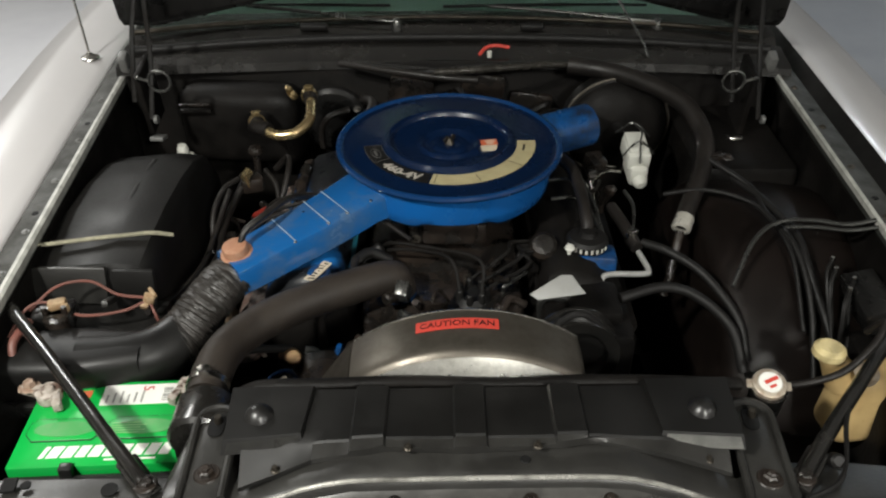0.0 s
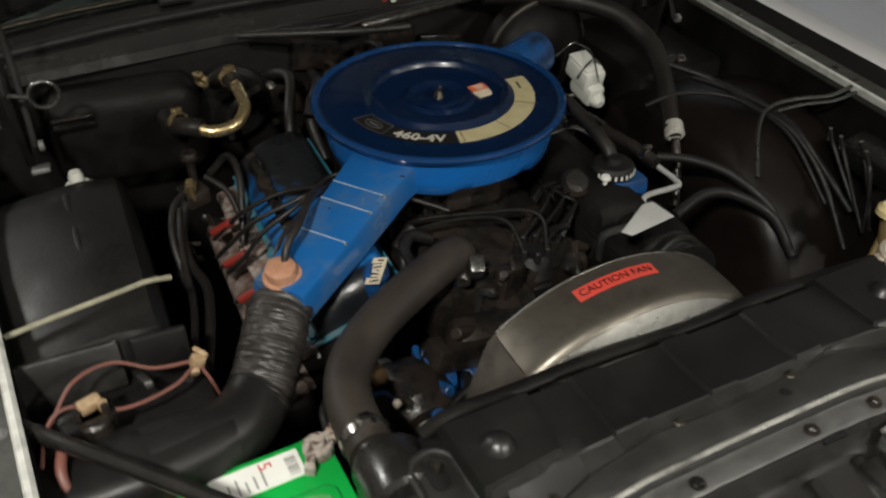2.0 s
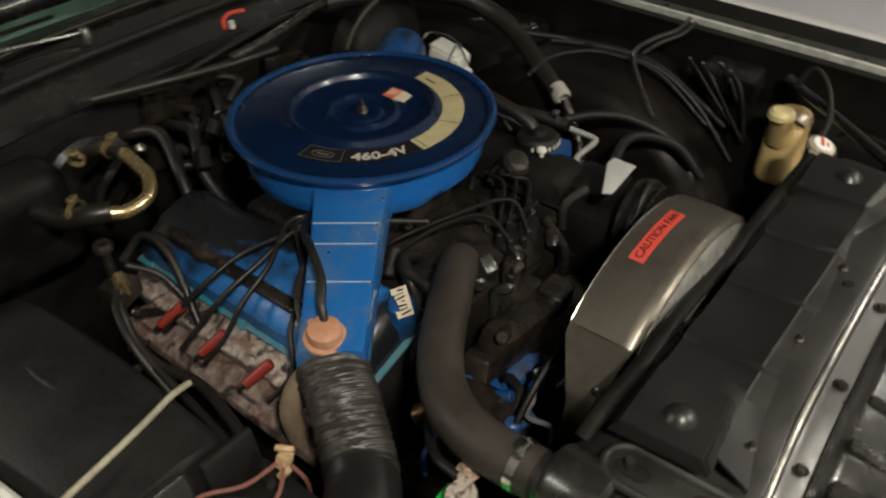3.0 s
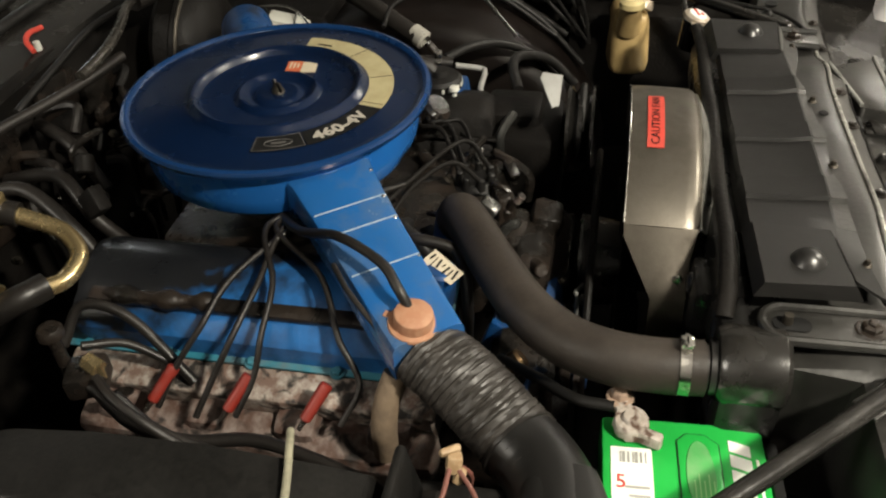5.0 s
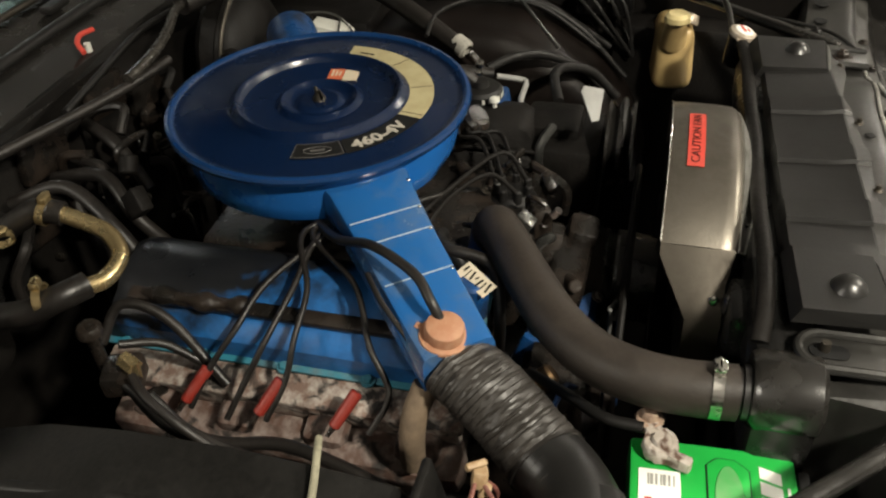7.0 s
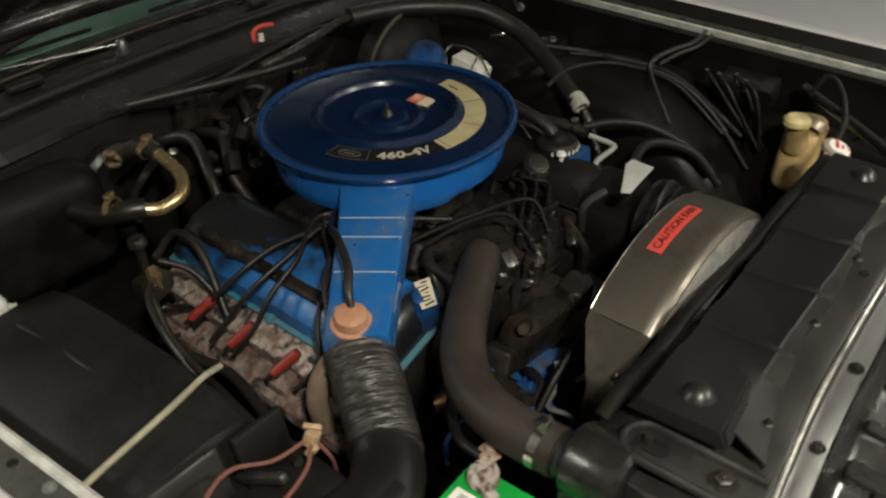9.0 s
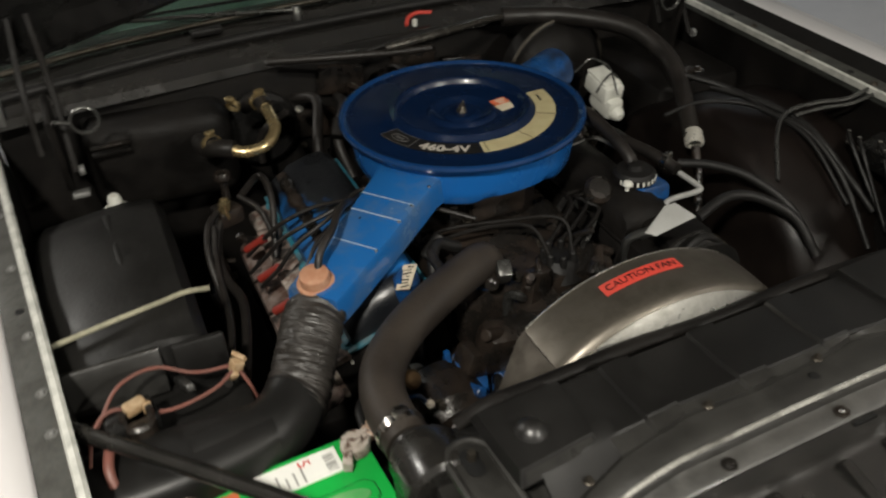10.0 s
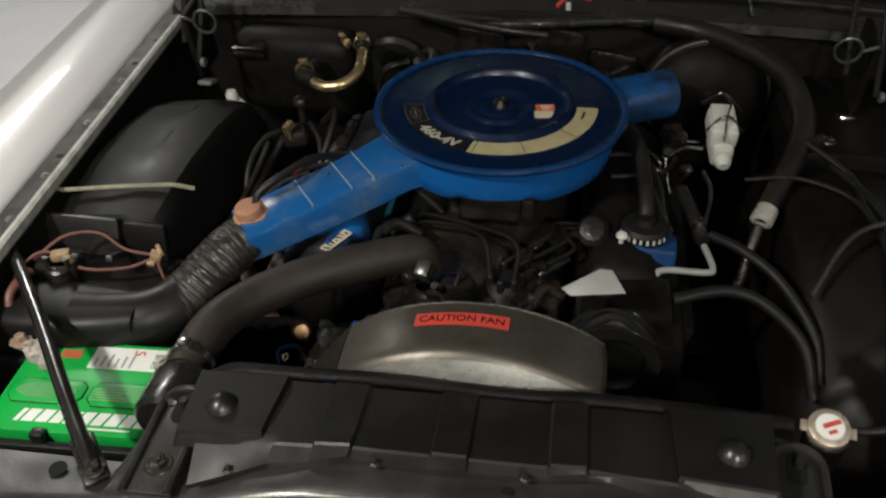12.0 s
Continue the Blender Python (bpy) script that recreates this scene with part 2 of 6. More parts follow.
BOOT_RED = material("red_plug_boot", (0.20, 0.020, 0.013), 0.45, second=(0.13, 0.02, 0.014), scale=40, amount=0.7, bump=0.1)
WIRE_PINK = material("faded_red_wire", (0.16, 0.062, 0.048), 0.45, second=(0.09, 0.05, 0.04), scale=30, amount=0.7, bump=0.0)
TAPE_CREAM = material("yellowed_cloth_strap", (0.27, 0.255, 0.18), 0.75, second=(0.13, 0.125, 0.09), scale=55, amount=0.8, bump=0.5)
HEAT_WRAP = material("tan_heat_wrap", (0.16, 0.115, 0.075), 0.8, second=(0.09, 0.065, 0.045), scale=50, amount=0.7, bump=0.5)
CONNECTOR = material("tan_plastic_connector", (0.26, 0.17, 0.09), 0.6, second=(0.42, 0.32, 0.20), scale=90, amount=0.9, bump=0.5)
MASTER = material("pale_zinc_casting", (0.55, 0.55, 0.50), 0.55, second=(0.40, 0.40, 0.35), scale=18, amount=0.6, bump=0.3)
JUG = material("amber_plastic_jug", (0.46, 0.33, 0.15), 0.36, second=(0.26, 0.17, 0.07), scale=11, amount=0.8, bump=0.05)
CAP_WHITE = material("scuffed_cap_metal", (0.50, 0.44, 0.36), 0.35, metal=0.5, second=(0.24, 0.17, 0.11), scale=60, amount=0.9, bump=0.2)
CAP_YELLOW = material("yellowed_translucent_cap", (0.62, 0.52, 0.27), 0.34, second=(0.42, 0.33, 0.15), scale=50, amount=0.7, bump=0.1)
SCRATCH = material("scratched_pale_paint", (0.26, 0.33, 0.40), 0.35, second=(0.03, 0.11, 0.24), scale=90, amount=0.8, bump=0.1)
BLUE_WORN_SHADE = material("worn_blue_with_painted_shade", (0.007, 0.055, 0.18), 0.34, second=(0.010, 0.011, 0.013), scale=24, amount=1.0, bump=0.25)
PIPE_STEEL = material("dark_painted_pipe", (0.035, 0.032, 0.028), 0.24, metal=0.4, second=(0.07, 0.065, 0.055), scale=30, amount=0.6, bump=0.05)
# greys that paint the lamp's sheen on black plastic, dim and pale
SHEEN_DIM = material("painted_dim_sheen", (0.040, 0.039, 0.036), 0.36, second=(0.012, 0.0115, 0.011), scale=40, amount=0.9, bump=0.1)
SHEEN_GREY = material("painted_grey_sheen", (0.22, 0.22, 0.205), 0.38, second=(0.05, 0.05, 0.047), scale=30, amount=0.7, bump=0.1)
ALLOY = material("pale_aluminium_fitting", (0.56, 0.54, 0.48), 0.34, metal=0.45, second=(0.34, 0.32, 0.27), scale=60, amount=0.7, bump=0.1)
ARCH = material("dull_brown_black_arch", (0.0115, 0.0085, 0.0072), 0.42, second=(0.020, 0.0130, 0.0102), scale=9, amount=0.7, bump=0.15, spec=0.4)
CONCRETE = material("pale_garage_concrete", (0.60, 0.60, 0.62), 0.6, second=(0.53, 0.53, 0.56), scale=2.2, amount=0.7, bump=0.25, fine=60)
PLASTER = material("painted_garage_wall", (0.40, 0.39, 0.37), 0.8, second=(0.35, 0.34, 0.325), scale=1.2, amount=0.5, bump=0.15, fine=40)
CEIL = material("painted_ceiling", (0.50, 0.49, 0.47), 0.85, scale=1.0, amount=0.1, bump=0.1, fine=40)
# undercoat darkened further to stand for the bonnet's shade at the firewall
FRAME_DARK = material("undercoat_with_painted_shade", (0.0048, 0.0043, 0.0039), 0.58, second=(0.009, 0.0072, 0.0058), scale=9, amount=0.75, bump=0.5, rough_var=0.2, spec=0.16)
BRACKET = material("grey_painted_bracket", (0.12, 0.12, 0.115), 0.45, second=(0.07, 0.07, 0.065), scale=22, amount=0.6, bump=0.1)
PALE_BRACKET = material("pale_grey_bracket", (0.26, 0.26, 0.25), 0.5, second=(0.17, 0.17, 0.16), scale=22, amount=0.6, bump=0.1)
WIPER = material("dull_wiper_metal", (0.10, 0.10, 0.095), 0.3, metal=0.8, bump=0.05)
GLASS = glass("tinted_windscreen_glass", (0.66, 0.82, 0.76))
DASH = material("pale_green_vinyl", (0.50, 0.66, 0.57), 0.6, bump=0.1)

# ---- mesh tools ----
def finish(bm, angle=38):
    bmesh.ops.recalc_face_normals(bm, faces=bm.faces)
    lim = radians(angle)
    for f in bm.faces:
        f.smooth = True
    for e in bm.edges:
        e.smooth = len(e.link_faces) == 2 and e.calc_face_angle(0) < lim


def to_mesh(name, bm, mat):
    finish(bm)
    me = bpy.data.meshes.new(name)
    bm.to_mesh(me)
    bm.free()
    if mat:
        me.materials.append(mat)
    return me


def thing(name, base, label, category, group="", kind=""):
    """An empty at its base that parents the parts of one thing."""
    ob = new(name)
    ob.empty_display_size = 0.05
    ob.location = base
    return tagged(ob, label, category, group, kind)


def root_of(ob):
    while ob.parent:
        ob = ob.parent
    return ob


def part(name, bm, mat, parent, label=""):
    """Links a bmesh, built in world metres, as one mesh under a thing or a part."""
    bmesh.ops.translate(bm, verts=bm.verts, vec=-Vector(root_of(parent).location))
    ob = new(name, to_mesh(name, bm, mat))
    ob.parent = parent
    return tagged(ob, label)


def solo(name, bm, mat, base, label, category, group="", kind=""):
    """One mesh that is a thing by itself."""
    bmesh.ops.translate(bm, verts=bm.verts, vec=-Vector(base))
    ob = new(name, to_mesh(name, bm, mat))
    ob.location = base
    return tagged(ob, label, category, group, kind)


def bevel(bm, width, segments=2, angle=30):
    edges = [e for e in bm.edges if len(e.link_faces) == 2 and e.calc_face_angle(0) > radians(angle)]
    if edges and width:
        bmesh.ops.bevel(bm, geom=edges, offset=width, segments=segments, profile=0.5, affect="EDGES", clamp_overlap=True)


def merge(into, other):
    me = bpy.data.meshes.new("tmp")
    other.to_mesh(me)
    other.free()
    into.from_mesh(me)
    bpy.data.meshes.remove(me)
    return into


def box(size, m, edge=0.004, taper=None, segments=2):
    bm = bmesh.new()
    bmesh.ops.create_cube(bm, size=1.0)
    for v in bm.verts:
        if taper and v.co.z > 0:
            v.co.x *= taper[0]
            v.co.y *= taper[1]
        v.co = Vector((v.co.x * size[0], v.co.y * size[1], v.co.z * size[2]))
    bevel(bm, edge, segments)
    bm.transform(m if isinstance(m, Matrix) else Matrix.Translation(m))
    return bm


def block(x0, x1, y0, y1, z0, z1, edge=0.004):
    return box((x1 - x0, y1 - y0, z1 - z0), ((x0 + x1) / 2, (y0 + y1) / 2, (z0 + z1) / 2), edge)


def aim(a, b):
    """Pose with its z axis from a to b, at a."""
    a, b = Vector(a), Vector(b)
    return Matrix.Translation(a) @ (b - a).to_track_quat("Z", "Y").to_matrix().to_4x4()


def lathe(profile, m, seg=48, a0=0.0, a1=360.0):
    """Turns a list of (r, z) round the z axis of m; an r of 0 closes the end."""
    bm = bmesh.new()
    full = abs(a1 - a0) >= 359.9
    n = seg if full else seg + 1
    rings = []
    for r, z in profile:
        if r < 1e-6:
            rings.append([bm.verts.new((0, 0, z))])
            continue
        rings.append([bm.verts.new((r * math.cos(radians(a0 + (a1 - a0) * i / seg)), r * math.sin(radians(a0 + (a1 - a0) * i / seg)), z)) for i in range(n)])
    for p, q in zip(rings, rings[1:]):
        for i in range(seg):
            j = (i + 1) % n
            quad = [p[i % len(p)], p[j % len(p)], q[j % len(q)], q[i % len(q)]]
            quad = list(dict.fromkeys(quad))
            if len(quad) > 2:
                bm.faces.new(quad)
    bm.transform(m if isinstance(m, Matrix) else Matrix.Translation(m))
    return bm


def rod(a, b, r, r2=None, seg=16, edge=0.0):
    a, b = Vector(a), Vector(b)
    h, r2 = (b - a).length, r if r2 is None else r2
    e = min(edge, r * 0.8, r2 * 0.8, h * 0.4)
    prof = [(0, 0), (r - e, 0), (r, e), (r2, h - e), (r2 - e, h), (0, h)] if e else [(0, 0), (r, 0), (r2, h), (0, h)]
    return lathe(prof, aim(a, b), seg)


def spline(points, steps=8):
    """A Catmull-Rom curve through the points."""
    P = [Vector(p) for p in points]
    P = [P[0] * 2 - P[1]] + P + [P[-1] * 2 - P[-2]]
    out = []
    for k in range(1, len(P) - 2):
        a, b, c, d = P[k - 1:k + 3]
        for s in range(steps):
            t = s / steps
            out.append(0.5 * (2 * b + (c - a) * t + (2 * a - 5 * b + 4 * c - d) * t * t + (3 * b - a - 3 * c + d) * t ** 3))
    out.append(P[-2])
    return out


def tube(points, r, seg=12, steps=8, radius=None, closed=True, flat=1.0):
    """Sweeps a circle along a smooth curve; radius(k) gives the swelling at 0..1 along it."""
    path = spline(points, steps) if steps > 1 else [Vector(p) for p in points]
    bm = bmesh.new()
    rings, up = [], None
    for k, p in enumerate(path):
        way = (path[min(k + 1, len(path) - 1)] - path[max(k - 1, 0)]).normalized()
        if up is None:
            up = way.orthogonal().normalized() if abs(way.z) > 0.9 else (Vector((0, 0, 1)) - way * way.z).normalized()
        up = (up - way * up.dot(way)).normalized()
        side = way.cross(up)
        rad = r * (radius(k / (len(path) - 1)) if radius else 1.0)
        rings.append([bm.verts.new(p + rad * (math.cos(2 * math.pi * i / seg) * side + flat * math.sin(2 * math.pi * i / seg) * up)) for i in range(seg)])
    for a, b in zip(rings, rings[1:]):
        for i in range(seg):
            bm.faces.new((a[i], a[(i + 1) % seg], b[(i + 1) % seg], b[i]))
    if closed:
        bm.faces.new(rings[0][::-1])
        bm.faces.new(rings[-1])
    return bm


def prism(outline, h, m, edge=0.0):
    """A flat outline (x, y), h thick upwards from the plane of m."""
    bm = bmesh.new()
    f = bm.faces.new([bm.verts.new((x, y, 0)) for x, y in outline])
    ext = bmesh.ops.extrude_face_region(bm, geom=[f])
    bmesh.ops.translate(bm, verts=[v for v in ext["geom"] if isinstance(v, bmesh.types.BMVert)], vec=(0, 0, h))
    bmesh.ops.recalc_face_normals(bm, faces=bm.faces)
    bevel(bm, edge)
    bm.transform(m if isinstance(m, Matrix) else Matrix.Translation(m))
    return bm


def sweep(section, stations, place, thick=0.0):
    """A sheet: each (u, w) of the section at every station, put in the world by place(u, w, s)."""
    bm = bmesh.new()
    rows = [[bm.verts.new(place(u, w, s)) for u, w in section] for s in stations]
    for a, b in zip(rows, rows[1:]):
        for i in range(len(section) - 1):
            bm.faces.new((a[i], a[i + 1], b[i + 1], b[i]))
    if thick:
        bmesh.ops.recalc_face_normals(bm, faces=bm.faces)
        bmesh.ops.solidify(bm, geom=bm.faces[:], thickness=thick)
    return bm


def hexbolt(p, r=0.008, h=0.007, way=(0, 0, 1), washer=True):
    m = aim(p, Vector(p) + Vector(way))
    bm = lathe([(0, h), (r * 0.75, h), (r, h * 0.75), (r, 0), (0, 0)], m, 6)
    if washer:
        merge(bm, lathe([(0, 0.002), (r * 1.45, 0.002), (r * 1.6, 0), (0, 0)], m, 16))
    return bm


def band(p, way, r, width=0.012, thick=0.0016):
    """A hose clamp round a hose."""
    m = aim(Vector(p) - Vector(way).normalized() * width / 2, Vector(p) + Vector(way))
    bm = lathe([(r, 0), (r + thick, 0), (r + thick, width), (r, width), (r, 0)], m, 28)
    merge(bm, box((0.016, 0.010, width * 1.2), m @ pose(0, r + 0.006, width / 2), 0.002))
    merge(bm, box((0.022, 0.006, 0.006), m @ pose(0, r + 0.008, width / 2), 0.002))
    return bm


def letters(words, size, depth=0.0006, bold=0.0):
    """A flat word as a bmesh, centred, in the x-y plane."""
    cu = bpy.data.curves.new("word", "FONT")
    cu.body, cu.size, cu.align_x, cu.align_y, cu.extrude, cu.resolution_u, cu.offset = words, size, "CENTER", "CENTER", depth, 3, bold
    ob = bpy.data.objects.new("word", cu)
    scene.collection.objects.link(ob)
    me = ob.to_mesh()
    bm = bmesh.new()
    bm.from_mesh(me)
    ob.to_mesh_clear()
    bpy.data.objects.remove(ob)
    bpy.data.curves.remove(cu)
    return bm


def remap(bm, fn):
    for v in bm.verts:
        v.co = Vector(fn(*v.co))
    return bm


def strip(length, width, n=24, thick=0.0008):
    """A thin plate in the x-y plane, cut along x so that it can be bent."""
    bm = bmesh.new()
    rows = []
    for i in range(n + 1):
        x = -length / 2 + length * i / n
        rows.append([bm.verts.new((x, y, z)) for y, z in ((-width / 2, 0), (width / 2, 0), (width / 2, thick), (-width / 2, thick))])
    for a, b in zip(rows, rows[1:]):
        for i in range(4):
            bm.faces.new((a[i], a[(i + 1) % 4], b[(i + 1) % 4], b[i]))
    bm.faces.new(rows[0][::-1])
    bm.faces.new(rows[-1])
    return bm

# ---- the garage ----
def room():
    solo("floor", block(-6, 5, -4, 8, -0.12, 0, 0), CONCRETE, (0, 0, 0), "pale smooth concrete garage floor", "floor", kind="structure")
    solo("ceiling", block(-6, 5, -4, 8, 2.7, 2.8, 0), CEIL, (0, 0, 2.7), "flat painted garage ceiling", "ceiling", kind="structure")
    for name, b in (("wall_north", (-6, 5, 8, 8.15)), ("wall_south", (-6, 5, -4.15, -4)), ("wall_west", (-6.15, -6, -4, 8)), ("wall_east", (5, 5.15, -4, 8))):
        solo(name, block(*b, 0, 2.7, 0), PLASTER, (0, 0, 0), "plain painted garage wall", "wall", kind="structure")
    for (x, y, _), sx, sy, _, _ in LAMPS:
        lamp = thing("assumed_ceiling_light", (x, y, 2.7), "white light fixture assumed on the unseen garage ceiling", "ceiling light", "ceiling lights")
        part("housing", block(x - sx / 2 - 0.05, x + sx / 2 + 0.05, y - sy / 2 - 0.05, y + sy / 2 + 0.05, 2.65, 2.70, 0.01), CEIL, lamp)


room()


# ---- the car's body: shell round the engine bay ----
LEAN_L, LEAN_R = 0.088, 0.047


def lip_l(y):
    return -0.704 - LEAN_L * (min(y, 2.2) - 0.75)


def lip_r(y):
    return 0.765 + LEAN_R * (min(y, 2.2) - 0.75)


def drop(y, side):
    """Height of the wing's inner flange along the car."""
    return (0.926 if side > 0 else 0.892) - 0.012 * max(0.0, 0.9 - y)


STATIONS = [0.32, 0.5, 0.62, 0.75, 0.9, 1.05, 1.2, 1.35, 1.5, 1.65, 1.8, 1.95, 2.1, 2.3, 2.6, 3.0, 3.6, 4.2, 4.8, 5.2]

car = thing("car", (0, 1.2, 0), "silver seventies saloon car with its bonnet raised", "car")


def wings():
    for side, lip in ((-1, lip_l), (1, lip_r)):
        def at(u, w, s, side=side, lip=lip):
            return (lip(s) + side * u, s, drop(s, side) + w)
        part("fender_flange", sweep([(0.0, -0.03), (0.0, 0.002), (0.003, 0.004), (0.036, 0.001), (0.049, -0.002)], STATIONS, at, 0.002), FLANGE, car, "dull grey inner flange with bolts")
        part("flange_lip", sweep([(-0.004, -0.014), (-0.006, 0.004), (-0.001, 0.008), (0.006, 0.0068), (0.009, 0.003)] if side < 0 else [(-0.002, -0.010), (-0.003, 0.003), (0.0, 0.006), (0.004, 0.004)], STATIONS, at, 0.0015), LIP, car, "bare bright metal edge")
        if side > 0:
            part("fender_gutter", sweep([(0.039, -0.006), (0.050, -0.010), (0.062, 0.0), (0.078, 0.018)], STATIONS, at, 0.002), RUBBER_DARK, car)
        edge = [(0.070, 0.000), (0.076, 0.012), (0.086, 0.014)] if side > 0 else [(0.046, -0.02), (0.047, 0.000), (0.052, 0.006), (0.070, 0.016)]
        crown = [(0.135, 0.006), (0.18, -0.008), (0.196, -0.013), (0.205, -0.017), (0.26, -0.036)] if side > 0 else [(0.135, 0.030), (0.18, 0.031), (0.196, 0.028), (0.205, 0.022), (0.26, 0.004)]
        part("fender", sweep(edge + crown + [(0.285, -0.05 if side > 0 else -0.02), (0.30, -0.08), (0.305, -0.22), (0.285, -0.42), (0.25, -0.62)], STATIONS, at, 0.002), SILVER_PAINT, car, "silver painted wing")
        for y in (0.62, 0.905, 1.065, 1.145, 1.275, 1.46, 1.635, 1.84):
            x = lip(y) + side * 0.018
            part("bolt", hexbolt((x, y, drop(y, side) + 0.003), 0.0052, 0.005), BRACKET if side < 0 else STEEL_DULL, car)
        for y in (0.70, 0.80, 1.34, 1.72):
            x = lip(y) + side * 0.021
            part("flange_hole", lathe([(0, 0.0012), (0.006, 0.0012), (0.007, 0), (0, 0)], (x, y, drop(y, side) + 0.0025), 14), INK, car)
        # bay wall below the flange
        part("apron", sweep([(-0.003, -0.02), (0.0, -0.06), (-0.01, -0.30), (-0.10, -0.52), (-0.16, -0.62)], STATIONS[1:13], at, 0.003), FRAME_DARK, car)


wings()


def tower_left():
    """The moulded black inner wing on the side of the battery."""
    prof = [(-0.775, 0.60), (-0.765, 0.78), (-0.762, 0.842), (-0.745, 0.856), (-0.63, 0.868), (-0.605, 0.870), (-0.553, 0.864), (-0.537, 0.840), (-0.525, 0.60)]
    ys = [(1.205, -0.10), (1.208, -0.032), (1.224, -0.008), (1.29, 0.0), (1.40, 0.006), (1.52, 0.002), (1.62, -0.012), (1.70, -0.04), (1.735, -0.09), (1.75, -0.18)]
    bm = bmesh.new()
    rows = []
    for y, dz in ys:
        rows.append([bm.verts.new((x, y, max(0.58, z + dz * (1 if z > 0.7 else 0)))) for x, z in prof])
    for a, b in zip(rows, rows[1:]):
        for i in range(len(prof) - 1):
            bm.faces.new((a[i], a[i + 1], b[i + 1], b[i]))
    bm.faces.new(rows[0])
    bm.faces.new(rows[-1][::-1])
    part("inner_wing", bm, APRON, car, "dusty black moulded inner wing")
    for x, y0, y1 in ((-0.632, 1.24, 1.62),):
        part("pressed_rib", tube([(x, y0, 0.852), (x + 0.004, (y0 + y1) / 2 - 0.05, 0.8675), (x + 0.002, (y0 + y1) / 2 + 0.05, 0.8685), (x - 0.004, y1, 0.854)], 0.0075, 10, flat=0.5), APRON, car)
    part("front_shelf", block(-0.765, -0.50, 1.08, 1.212, 0.60, 0.792, 0.012), APRON, car)
    part("ledge_plate", box((0.135, 0.012, 0.07), pose(-0.675, 1.2, 0.83, -18, 0, 0), 0.004), HEADER_DARK, car, "dull grey plate")
    part("ledge_post", box((0.012, 0.09, 0.012), pose(-0.588, 1.155, 0.83, -30, 0, 10), 0.003), HEADER_DARK, car)
    part("filler_block", box((0.075, 0.012, 0.085), pose(-0.555, 1.19, 0.825, -12, 0, 0), 0.005), APRON, car)


def tower_right():
    """The rounded wheel arch pressing on the brake servo's side."""
    bm = bmesh.new()
    prof = [(0.50, -0.30), (0.515, -0.045), (0.53, -0.015), (0.56, 0.0), (0.70, 0.0), (0.80, -0.012)]
    rows = []
    for k in range(15):
        a = radians(8 + 150 * k / 14)
        rows.append([bm.verts.new((x, 1.42 - (0.40 + w) * math.cos(a), 0.47 + (0.385 + w) * math.sin(a))) for x, w in prof])
    for a, b in zip(rows, rows[1:]):
        for i in range(len(prof) - 1):
            bm.faces.new((a[i], a[i + 1], b[i + 1], b[i]))
    bmesh.ops.solidify(bm, geom=bm.faces[:], thickness=0.003)
    part("inner_wing", bm, ARCH, car, "brown-black rounded wheel arch pressing")
    part("rear_shelf", block(0.56, 0.80, 1.62, 1.96, 0.60, 0.835, 0.02), FRAME_DARK, car)
    part("front_well", block(0.70, 0.80, 0.75, 1.12, 0.45, 0.80, 0.02), FRAME_DARK, car)


tower_left()
tower_right()


